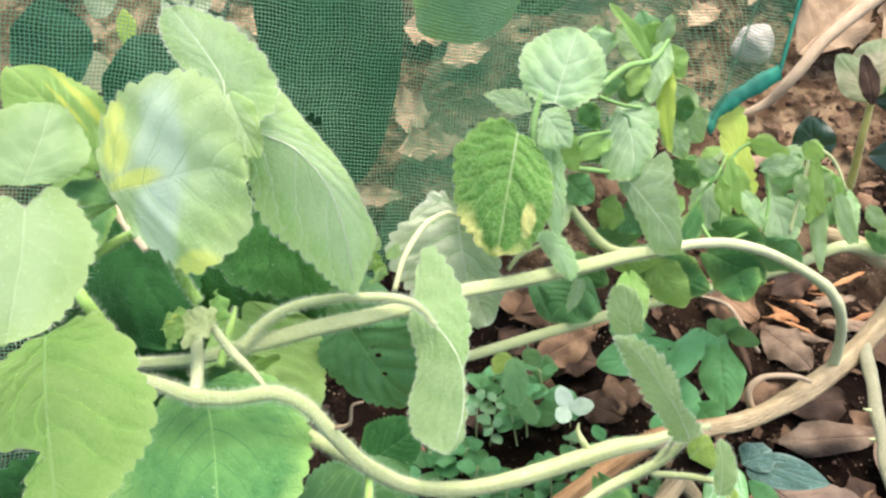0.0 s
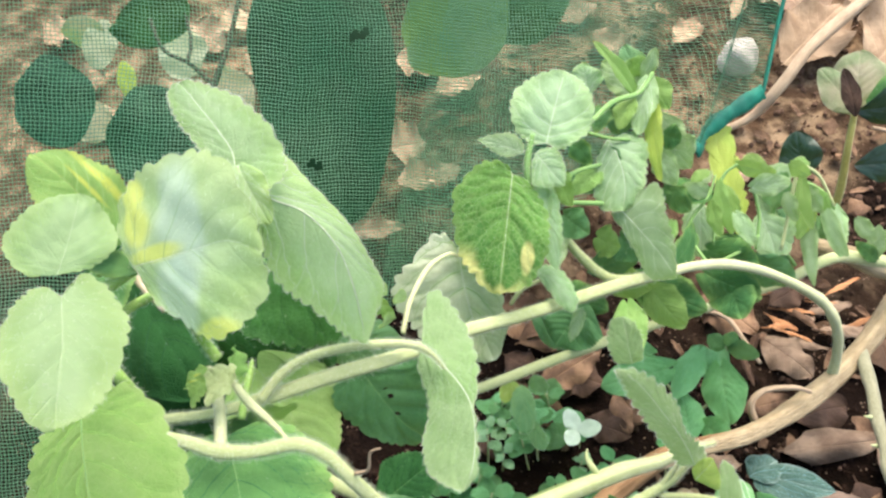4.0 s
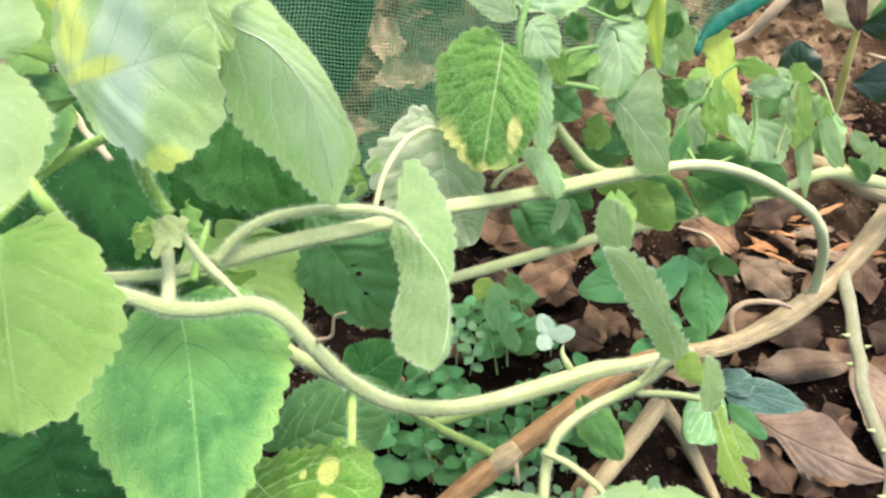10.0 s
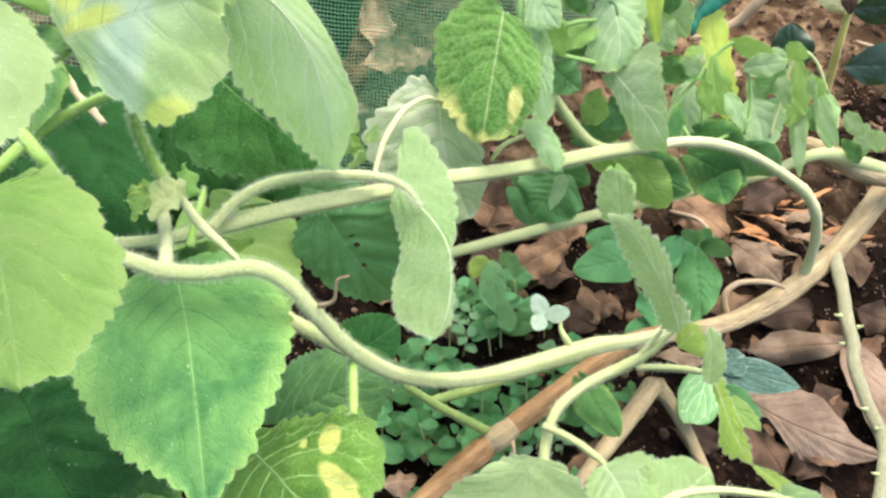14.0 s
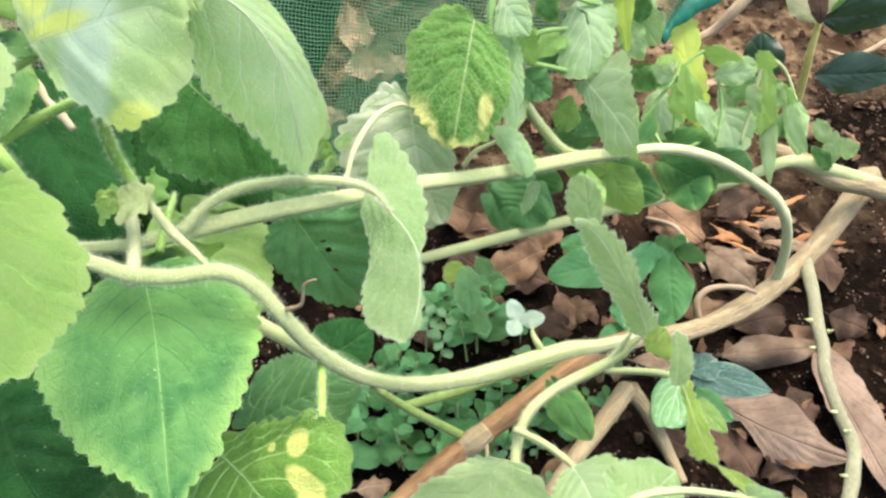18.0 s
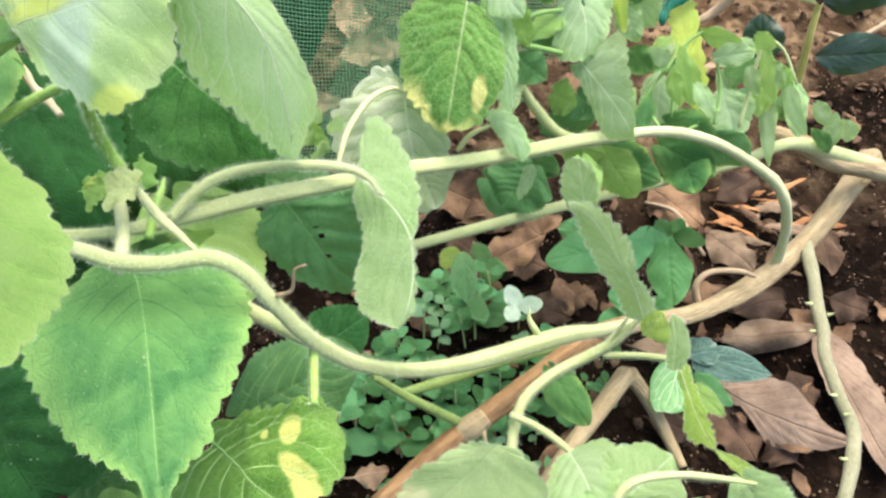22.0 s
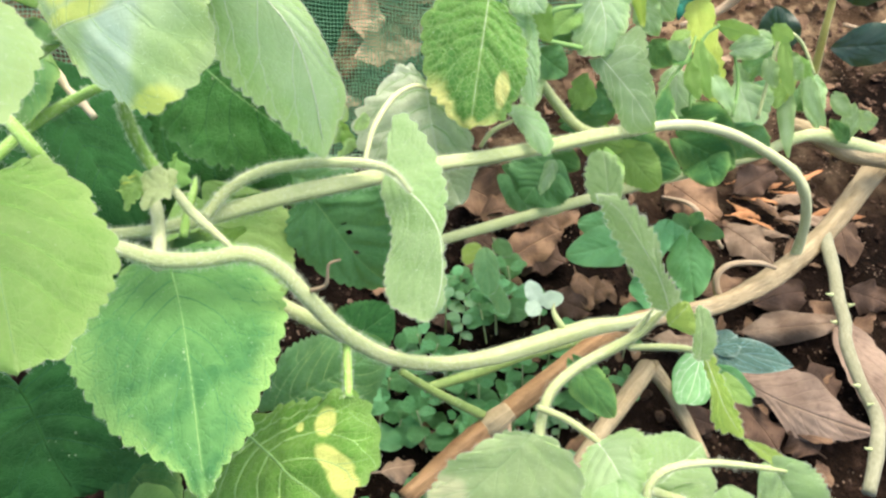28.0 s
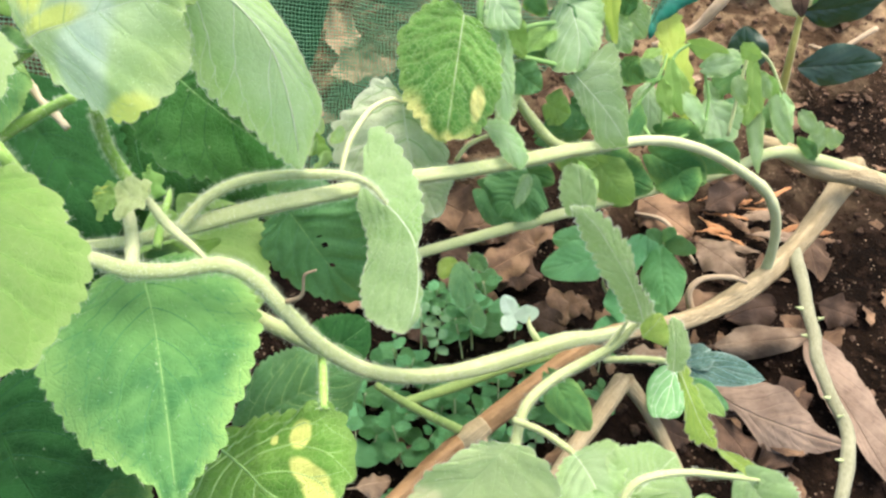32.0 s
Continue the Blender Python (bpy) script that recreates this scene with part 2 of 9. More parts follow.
def stem_material(name, light, dark, rough=0.55, scale=60.0, along=0.18, sheen=0.3, grooves=0.0):
    m, n, l, p = graph(name)
    g = Nodes(m)
    vec = g.shifted()
    a = g.noise(scale, 4, vec=vec)
    b = g.noise(scale * 9, 3, vec=vec)
    sep = n.new("ShaderNodeSeparateXYZ")
    l.new(g.coord("UV"), sep.inputs[0])
    streak = n.new("ShaderNodeTexNoise")
    cmb = n.new("ShaderNodeCombineXYZ")
    l.new(g.math("MULTIPLY", sep.outputs[0], 9.0), cmb.inputs[0])
    l.new(g.math("MULTIPLY", sep.outputs[1], 14.0 * along), cmb.inputs[1])
    l.new(g.math("MULTIPLY", g.random(), 30.0), cmb.inputs[2])
    l.new(cmb.outputs[0], streak.inputs["Vector"])
    streak.inputs["Scale"].default_value, streak.inputs["Detail"].default_value = 1.5, 5
    s = streak.outputs["Fac"]
    f = g.ramp(g.math("ADD", g.math("MULTIPLY", a, 0.5), g.math("MULTIPLY", s, 0.5)), 0.3, 0.7)
    col = g.mix(f, dark, light)
    col = g.mix(g.math("MULTIPLY", g.ramp(b, 0.55, 0.75), 0.12), col, tuple(min(1, c * 1.5) for c in light))
    l.new(col, p.inputs["Base Color"])
    p.inputs["Roughness"].default_value = rough
    p.inputs["Specular IOR Level"].default_value = 0.16
    p.inputs["Sheen Weight"].default_value = sheen
    h = g.math("ADD", g.math("MULTIPLY", s, 0.5), g.math("MULTIPLY", b, 0.25))
    l.new(g.bump(h, 0.0006 + 0.0016 * grooves, 0.7 + 0.3 * grooves), p.inputs["Normal"])
    return m


def plain_material(name, a, b, scale, rough=0.7, bump=0.001, fine=8.0, alpha_through=0.0, spec=0.3):
    m, n, l, p = graph(name)
    g = Nodes(m)
    vec = g.shifted()
    k1, k2 = g.noise(scale, 5, vec=vec), g.noise(scale * fine, 4, vec=vec)
    col = g.mix(g.ramp(k1, 0.33, 0.67), a, b)
    col = g.mix(g.math("MULTIPLY", g.ramp(k2, 0.5, 0.75), 0.35), col, tuple(c * 0.45 for c in a))
    l.new(col, p.inputs["Base Color"])
    p.inputs["Specular IOR Level"].default_value = spec
    l.new(g.math("ADD", rough - 0.1, g.math("MULTIPLY", k2, 0.2)), p.inputs["Roughness"])
    l.new(g.bump(g.math("ADD", k1, g.math("MULTIPLY", k2, 0.5)), bump, 0.8), p.inputs["Normal"])
    if alpha_through:
        tr = n.new("ShaderNodeBsdfTranslucent")
        l.new(col, tr.inputs["Color"])
        mx = n.new("ShaderNodeMixShader")
        mx.inputs[0].default_value = alpha_through
        l.new(p.outputs[0], mx.inputs[1])
        l.new(tr.outputs[0], mx.inputs[2])
        l.new(mx.outputs[0], n["Material Output"].inputs[0])
    return m


def dry_material(name, light, dark):
    """A dead leaf: brown, with paler ribs and blotches."""
    m, n, l, p = graph(name)
    g = Nodes(m)
    sep = n.new("ShaderNodeSeparateXYZ")
    l.new(g.coord("UV"), sep.inputs[0])
    x, y = sep.outputs[0], sep.outputs[1]
    vec = g.shifted()
    ax = g.math("ABSOLUTE", x)
    mid = g.ramp(ax, 0.004, 0.022, 1.0, 0.0)
    ph = g.math("MULTIPLY", g.math("SUBTRACT", y, g.math("ADD", g.math("MULTIPLY", ax, 0.7), g.math("MULTIPLY", g.noise(50, 3, vec=vec), 0.12))), 7.0)
    d = g.math("ABSOLUTE", g.math("SUBTRACT", g.math("FRACT", g.math("ADD", ph, 5.0)), 0.5))
    side = g.ramp(d, 0.02, 0.09, 1.0, 0.0)
    blot = g.ramp(g.noise(45, 5, vec=vec), 0.35, 0.65)
    col = g.mix(blot, dark, light)
    k2 = g.noise(300, 4, vec=vec)
    col = g.mix(g.math("MULTIPLY", g.ramp(k2, 0.52, 0.72), 0.3), col, tuple(c * 0.4 for c in dark))
    col = g.mix(g.math("MULTIPLY", g.math("MAXIMUM", mid, g.math("MULTIPLY", side, 0.25)), 0.35), col, tuple(min(1, c * 1.25) for c in light))
    hue = n.new("ShaderNodeHueSaturation")
    l.new(col, hue.inputs["Color"])
    l.new(g.math("ADD", 0.75, g.math("MULTIPLY", g.random(), 0.5)), hue.inputs["Value"])
    l.new(hue.outputs[0], p.inputs["Base Color"])
    p.inputs["Roughness"].default_value = 0.72
    p.inputs["Specular IOR Level"].default_value = 0.18
    h = g.math("SUBTRACT", g.math("MULTIPLY", k2, 0.6), g.math("MAXIMUM", mid, g.math("MULTIPLY", side, 0.3)))
    h = g.math("ADD", h, g.math("MULTIPLY", g.noise(90, 4, vec=vec), 1.6))
    l.new(g.bump(h, 0.0007, 0.8), p.inputs["Normal"])
    return m


PALE = leaf_material("hairy_leaf_pale", (0.37, 0.545, 0.24), (0.29, 0.48, 0.18), (0.52, 0.63, 0.42), fuzz=0.08, silver=0.3, mark=0.42, lacing=0.14, quilt=0.8)
FRESH = leaf_material("hairy_leaf_fresh", (0.24, 0.43, 0.125), (0.175, 0.37, 0.09), (0.37, 0.51, 0.21), fuzz=0.1, quilt=0.9)
SAGE = leaf_material("hairy_leaf_sage", (0.27, 0.405, 0.185), (0.21, 0.345, 0.14), (0.34, 0.48, 0.25), fuzz=0.08, silver=0.2, mark=0.2, lacing=0.05, quilt=0.5)
MID = leaf_material("hairy_leaf_green", (0.098, 0.245, 0.07), (0.024, 0.118, 0.036), (0.1, 0.25, 0.08), fuzz=0.03, rough=0.55, through_=0.16, spec=0.13, quilt=1.6, mark=0.5, lacing=0.16, margin=(0.2, 0.36, 0.1), specks=0.4)
# inner leaves: the shade among the foliage is put into this dark green
DEEP = leaf_material("inner_leaf_shaded", (0.013, 0.066, 0.016), (0.006, 0.032, 0.008), (0.03, 0.11, 0.035), fuzz=0.0, rough=0.7, through_=0.12, spec=0.05, quilt=2.0)
BLUISH = leaf_material("leaf_blue_green", (0.13, 0.31, 0.14), (0.07, 0.22, 0.09), (0.22, 0.4, 0.22), fuzz=0.15, rough=0.45)
BACK = leaf_material("leaf_underside", (0.54, 0.62, 0.43), (0.44, 0.54, 0.33), (0.64, 0.7, 0.56), fuzz=0.16, rough=0.7)
UNDER = leaf_material("leaf_underside_dull", (0.28, 0.42, 0.195), (0.2, 0.345, 0.13), (0.5, 0.62, 0.38), fuzz=0.12, rough=0.7)
# yellow spots are the leaf's own; its silvery patches are painted sky reflection
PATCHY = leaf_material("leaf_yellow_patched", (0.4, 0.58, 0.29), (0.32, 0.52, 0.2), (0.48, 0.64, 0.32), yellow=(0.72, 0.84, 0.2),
                       spots=((-0.04, 0.2, 0.06, 0.3), (-0.2, 0.12, 0.17, 0.17), (-0.36, 0.12, 0.1, 0.12), (0.45, 0.6, 0.08, 0.2)), crisp=0.35, fuzz=0.12, rough=0.42, through_=0.3, silver=0.25, sky_sheen=((-0.14, 0.48, 0.36, 0.2), (0.2, 0.36, 0.26, 0.18)), mark=0.12, lacing=0.06, quilt=0.4)
EDGED = leaf_material("leaf_yellow_edged", (0.12, 0.34, 0.07), (0.035, 0.18, 0.04), (0.38, 0.56, 0.2), yellow=(0.8, 0.79, 0.3),
                      spots=((-0.22, 0.7, 0.07, 0.15),), crisp=0.7, rim=0.45, rim_from=0.55, rim_side=1.0, fuzz=0.08, quilt=3.2, veins=5, mark=0.5, lacing=0.34)
BLEACHED = leaf_material("leaf_bleached_tip", (0.37, 0.5, 0.25), (0.3, 0.44, 0.19), (0.46, 0.58, 0.34), yellow=(0.72, 0.72, 0.42), spots=((0.12, 0.78, 0.2, 0.22), (0.0, 0.9, 0.25, 0.14)), crisp=0.5, lacing=0.05, quilt=0.4, mark=0.15, fuzz=0.16)
SPOTTED = leaf_material("leaf_yellow_spotted", (0.14, 0.36, 0.065), (0.085, 0.28, 0.045), (0.36, 0.54, 0.2), yellow=(0.78, 0.86, 0.26),
                        spots=((-0.285, 0.625, 0.07, 0.1), (-0.175, 0.86, 0.055, 0.2), (-0.125, 1.05, 0.06, 0.2), (-0.19, 0.44, 0.025, 0.04)), crisp=0.75, fuzz=0.08, quilt=2.0, lacing=0.2)
# JADE and SHADE: leaf greens darkened in colour for leaves standing in shade
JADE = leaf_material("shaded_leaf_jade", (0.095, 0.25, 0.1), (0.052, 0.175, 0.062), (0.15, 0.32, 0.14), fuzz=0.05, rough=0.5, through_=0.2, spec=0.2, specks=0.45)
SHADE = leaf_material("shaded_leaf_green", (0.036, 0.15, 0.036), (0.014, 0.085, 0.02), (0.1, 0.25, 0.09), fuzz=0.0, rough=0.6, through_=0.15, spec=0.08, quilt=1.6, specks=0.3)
YOUNG = leaf_material("young_leaf", (0.29, 0.46, 0.225), (0.2, 0.37, 0.15), (0.44, 0.58, 0.36), fuzz=0.1, silver=0.25, quilt=1.3, through_=0.4, lacing=0.2, jitter=0.35)
SHOOT = leaf_material("shoot_leaf", (0.3, 0.46, 0.22), (0.225, 0.385, 0.155), (0.42, 0.54, 0.34), fuzz=0.14, quilt=1.3, lacing=0.2)
CRUMPLED = leaf_material("withered_leaf", (0.45, 0.53, 0.26), (0.34, 0.44, 0.17), (0.55, 0.6, 0.36), through_=0.2, fuzz=0.1, rough=0.7, quilt=2.0)
# orange of sunlit litter, with the sunlight put into the colour
SUNLIT = dry_material("sunlit_shred", (0.5, 0.25, 0.11), (0.34, 0.15, 0.06))
YELLOWING = leaf_material("leaf_half_yellow", (0.2, 0.38, 0.1), (0.11, 0.27, 0.07), (0.5, 0.56, 0.2), yellow=(0.56, 0.62, 0.12),
                          spots=((0.3, 0.4, 0.07, 0.5), (0.12, 0.5, 0.035, 0.3)), fuzz=0.1)
LIME = leaf_material("leaf_lime_yellow", (0.44, 0.58, 0.11), (0.34, 0.5, 0.08), (0.6, 0.66, 0.2), fuzz=0.2)
SEEDLEAF = leaf_material("seedling_leaf", (0.105, 0.3, 0.125), (0.035, 0.165, 0.06), (0.16, 0.36, 0.17), fuzz=0.1, rough=0.36, veins=4, jitter=0.9)
BRIGHTSEED = leaf_material("seedling_leaf_bright", (0.52, 0.68, 0.53), (0.44, 0.61, 0.45), (0.58, 0.72, 0.56), fuzz=0.1, rough=0.34, veins=4, through_=0.2)
SEEDPALE = leaf_material("seedling_leaf_pale", (0.23, 0.43, 0.25), (0.14, 0.32, 0.16), (0.36, 0.52, 0.35), fuzz=0.1, rough=0.34, veins=4)
HEART = leaf_material("heart_leaf", (0.13, 0.40, 0.17), (0.07, 0.29, 0.11), (0.24, 0.45, 0.22), fuzz=0.1, rough=0.36, veins=5)
# near-black green, with the shade behind the net put into the colour
REARSHADE = leaf_material("rear_shaded_leaf", (0.006, 0.04, 0.02), (0.003, 0.02, 0.01), (0.012, 0.06, 0.03), fuzz=0.0, rough=0.6, through_=0.05, quilt=0.3, spec=0.06)
GLOSSY = leaf_material("glossy_leaf", (0.012, 0.045, 0.022), (0.006, 0.025, 0.013), (0.03, 0.08, 0.04), fuzz=0.0, rough=0.3, through_=0.05, quilt=0.3, spec=0.5)
STRIPED = leaf_material("striped_leaf", (0.06, 0.14, 0.11), (0.02, 0.07, 0.05), (0.45, 0.58, 0.5), mark=0.6, fuzz=0.0, rough=0.3, through_=0.12, veins=3.0)
CREAMY = leaf_material("mottled_leaf", (0.42, 0.39, 0.27), (0.18, 0.29, 0.14), (0.55, 0.58, 0.4), fuzz=0.1, rough=0.5)
STEM = stem_material("hairy_stem", (0.41, 0.465, 0.235), (0.32, 0.39, 0.165), sheen=0.08)
STALK = stem_material("green_stalk", (0.3, 0.47, 0.13), (0.2, 0.37, 0.08), sheen=0.0)
YELLOWGREEN = leaf_material("leaf_yellow_green", (0.36, 0.54, 0.12), (0.27, 0.46, 0.08), (0.5, 0.62, 0.26), fuzz=0.25, quilt=2.0)
VARIEGATED = leaf_material("variegated_leaf", (0.2, 0.42, 0.17), (0.13, 0.34, 0.12), (0.6, 0.68, 0.5), fuzz=0.0, rough=0.4, through_=0.2, margin=(0.12, 0.32, 0.1))
STEMDARK = stem_material("olive_stem", (0.24, 0.33, 0.1), (0.13, 0.22, 0.06), sheen=0.08)
WHITESTEM = stem_material("pale_stalk", (0.52, 0.55, 0.32), (0.4, 0.45, 0.22), sheen=0.08)
WOODY = stem_material("woody_stem", (0.4, 0.33, 0.195), (0.24, 0.19, 0.105), rough=0.8, sheen=0.0, along=0.05, grooves=1.0)
PRICKLY = stem_material("prickly_green_stem", (0.27, 0.275, 0.175), (0.17, 0.175, 0.1), rough=0.6, sheen=0.1)
YELLOWSTEM = stem_material("yellowish_stem", (0.4, 0.38, 0.1), (0.25, 0.25, 0.06))
BROWN = stem_material("brown_cane", (0.33, 0.205, 0.1), (0.15, 0.085, 0.038), rough=0.6, sheen=0.0, along=0.05, grooves=0.7)
PINKISH = stem_material("dry_pinkish_cane", (0.48, 0.38, 0.25), (0.33, 0.25, 0.155), rough=0.75, sheen=0.0, along=0.05, grooves=0.7)
HAIR = plain_material("plant_hair", (0.66, 0.72, 0.55), (0.74, 0.79, 0.64), 40, 0.5, 0.0001, alpha_through=0.5)
CREAMSTALK = stem_material("withered_stalk", (0.6, 0.53, 0.38), (0.42, 0.34, 0.22), rough=0.8, sheen=0.0)
DRY = dry_material("dead_leaf_brown", (0.22, 0.135, 0.075), (0.072, 0.042, 0.024))
FOLDDRY = dry_material("dead_leaf_rosy", (0.235, 0.172, 0.122), (0.15, 0.106, 0.074))
DRYPALE = dry_material("dead_leaf_tan", (0.33, 0.24, 0.155), (0.16, 0.107, 0.066))
DRYDARK = dry_material("dead_leaf_dark", (0.09, 0.054, 0.033), (0.03, 0.018, 0.011))
BLEACHDRY = dry_material("dead_leaf_bleached", (0.42, 0.31, 0.19), (0.24, 0.165, 0.095))

# ---- shapes ----


def mesh_object(name, verts, faces, mat, parent=None, uv=None, edge=None, label="", smooth=True):
    me = bpy.data.meshes.new(name)
    me.from_pydata([tuple(v) for v in verts], [], [tuple(int(i) for i in f) for f in faces])
    if smooth:
        me.polygons.foreach_set("use_smooth", [True] * len(me.polygons))
    if uv is not None:
        lay = me.uv_layers.new(name="UVMap")
        idx = np.empty(len(me.loops), dtype=np.int32)
        me.loops.foreach_get("vertex_index", idx)
        lay.data.foreach_set("uv", np.asarray(uv, dtype=np.float32)[idx].ravel())
    if edge is not None:
        at = me.attributes.new("edge", "FLOAT", "POINT")
        at.data.foreach_set("value", np.asarray(edge, dtype=np.float32))
    me.materials.append(mat)
    ob = new(name, me)
    if parent is not None:
        ob.parent = parent
        if parent.data is None:
            ob.matrix_parent_inverse = Matrix.Translation(-parent.location)
    return tagged(ob, label) if label else ob


def grid_faces(nu, nv, closed=False):
    """Quads of a grid of nu rows by nv columns."""
    i, j = np.meshgrid(np.arange(nu - 1), np.arange(nv if closed else nv - 1), indexing="ij")
    a, b = i * nv + j, i * nv + (j + 1) % nv
    return np.stack([a, b, b + nv, a + nv], -1).reshape(-1, 4)


def vein_lines(pairs, seed):
    """Side veins of a leaf and their forks, as rows of (u along, v across, thickness)."""
    rng = np.random.default_rng(seed + 500)
    lines = []
    for k in range(pairs):
        for side in (-1, 1):
            u0 = 0.015 + 0.72 * (k / pairs) ** 0.9 + rng.uniform(-0.015, 0.015) + 0.02 * (side > 0) * (k > 0)
            reach = 0.94 if k == 0 else 0.9
            rise, arch = (0.5, 0.16) if k == 0 else (0.38 + 0.05 * rng.random(), 0.06 + 0.05 * rng.random())
            s = np.linspace(0, 1, 22)
            u = u0 + (rise * s + arch * s * s) * (1.0 - 0.55 * u0) + 0.006 * np.sin(7 * s + rng.uniform(0, 6))
            v = side * reach * s * (1 - 0.06 * s)
            main = 1.0 - 0.3 * k / pairs
            lines.append(np.stack([u, v, main * (1 - 0.8 * s)], -1))
            if u0 > 0.5:
                continue
            for at in ((0.38, 0.66) if k == 0 else (0.62,)):
                i = int(at * 21)
                q = np.linspace(0, 1, 10)
                down = -0.14 if k == 0 else -0.03
                bu = u[i] + (down * q + 0.16 * q * q) * (1.1 - at)
                bv = v[i] + side * (reach * 0.98 - abs(v[i])) * (0.75 * q)
                lines.append(np.stack([bu, bv, 0.5 * main * (1 - 0.75 * q)], -1))
    return [np.clip(x, (0.0, -0.97, 0.0), (0.985, 0.97, 1.0)) for x in lines]


def leaf_grid(length, width, bend=0.6, fold=0.15, curl=0.2, wave=0.04, teeth=14, tooth=0.09, cord=0.12, wide=0.55, blunt=0.62, seed=1, nu=57, nv=21, twist=0.0, cup=0.0, orb=0.35, back=0.0, net=0, keel=0.009, dome=0.018):
    """Points of a leaf blade, its stalk end at the origin and its chord of the given length along +y, upper face to +z.
    fold: how far the halves rise from the midrib; curl: how far the margins drop; wide: where it is widest; cord: depth of the heart-shaped base."""
    rng = np.random.default_rng(seed)
    total = max(abs(bend), 1e-3) * (1 if bend >= 0 else -1)
    real = length * abs(total) / (2 * math.sin(abs(total) / 2))
    s1 = np.linspace(0, 1, nu)
    u = (0.6 * s1 + 0.2 * (1 - np.cos(np.pi * s1)))[:, None] * np.ones((1, nv))
    v = np.ones((nu, 1)) * np.linspace(-1, 1, nv)[None, :]
    prof = np.sin(np.pi * (0.03 + 0.97 * u) ** wide).clip(0, 1) ** blunt
    prof = (1 - orb) * prof + orb * np.sqrt((4 * u * (1 - u)).clip(0, 1))
    ph = rng.uniform(0, 6.28, 6)
    scal = 1 + tooth * (np.abs(np.sin(np.pi * (u * teeth + 0.35 * np.sin(5 * u + ph[0])))) - 0.6) * np.abs(v) ** 5 * np.clip(3.2 * u * (1.02 - u) + 0.15, 0, 1)
    irr = 1 + 0.05 * np.sin(4 * u + ph[1] + v) + 0.03 * np.sin(9 * u + ph[2]) * np.sign(v)
    x = width / 2 * prof * v * scal * irr
    y = real * (u + (0.13 * np.abs(v) ** 3 - cord * np.sin(np.pi * np.abs(v) ** 0.9)) * (1 - u) ** 3 - back * np.abs(v) ** 1.3 * (1 - u) ** 1.4)
    ax = np.abs(x)
    z = fold * ax - curl * ax * ax / (width / 2) + cup * width * (u - 0.5) ** 2
    z = z + wave * width * v * v * np.sin(2 * np.pi * u * 2.3 + ph[3] + 1.2 * np.sign(v)) * np.clip(u * 4, 0, 1)
    z = z + 0.018 * width * np.sin(7 * u + ph[4] + 3 * v)
    if net:
        # the blade domes up between its veins
        pt = np.vstack(vein_lines(net, seed))[:, :2]
        gu, gv = u.reshape(-1, 1), v.reshape(-1, 1)
        w0 = 0.5 * width / real * np.clip(prof.reshape(-1, 1), 0.1, 1)
        d2 = np.min((gu - pt[None, :, 0]) ** 2 + ((gv - pt[None, :, 1]) * w0) ** 2, 1).reshape(u.shape)
        z = z + dome * width * (1 - np.exp(-d2 / 0.036**2)) * (1 - np.abs(v) ** 4)
    z = z - keel * width * np.exp(-((x / width) / 0.03) ** 2)
    if twist:
        t = twist * u
        x, z = x * np.cos(t) - z * np.sin(t), x * np.sin(t) + z * np.cos(t)
    k = total / real
    th = k * y
    yy, zz = np.sin(th) / k + z * np.sin(th), (np.cos(th) - 1) / k + z * np.cos(th)
    c, si = math.cos(total / 2), math.sin(total / 2)
    yy, zz = c * yy - si * zz, si * yy + c * zz
    uv = np.stack([0.5 * prof * v * np.ones_like(u), y / real], -1)
    edge = np.maximum(np.abs(v), (u - 0.5) * 2)
    return np.stack([x, yy, zz], -1).reshape(-1, 3), grid_faces(nu, nv), uv.reshape(-1, 2), edge.ravel()


def facing(base, tip, up):
    """A matrix whose +y runs from base to tip and whose +z is as near as can be to up."""
    y = (Vector(tip) - Vector(base)).normalized()
    z = Vector(up)
    z = (z - y * z.dot(y)).normalized()
    x = y.cross(z)
    return Matrix.Translation(base) @ Matrix((x, y, z)).transposed().to_4x4()


def spines(pts, ways, length, thick, rng, lean=0.5):
    """Fine straight hairs, one slim triangle each, on given points and outward ways."""
    n = len(pts)
    d = ways + rng.normal(0, lean, (n, 3))
    d /= np.linalg.norm(d, axis=1)[:, None]
    side = np.cross(d, rng.normal(0, 1, (n, 3)))
    side /= np.linalg.norm(side, axis=1)[:, None] + 1e-9
    ln = (length * rng.uniform(0.4, 1.15, n))[:, None]
    v = np.stack([pts - side * thick, pts + side * thick, pts + d * ln], 1).reshape(-1, 3)
    return v, np.arange(3 * n).reshape(-1, 3)


LEAF_SEED = [10]


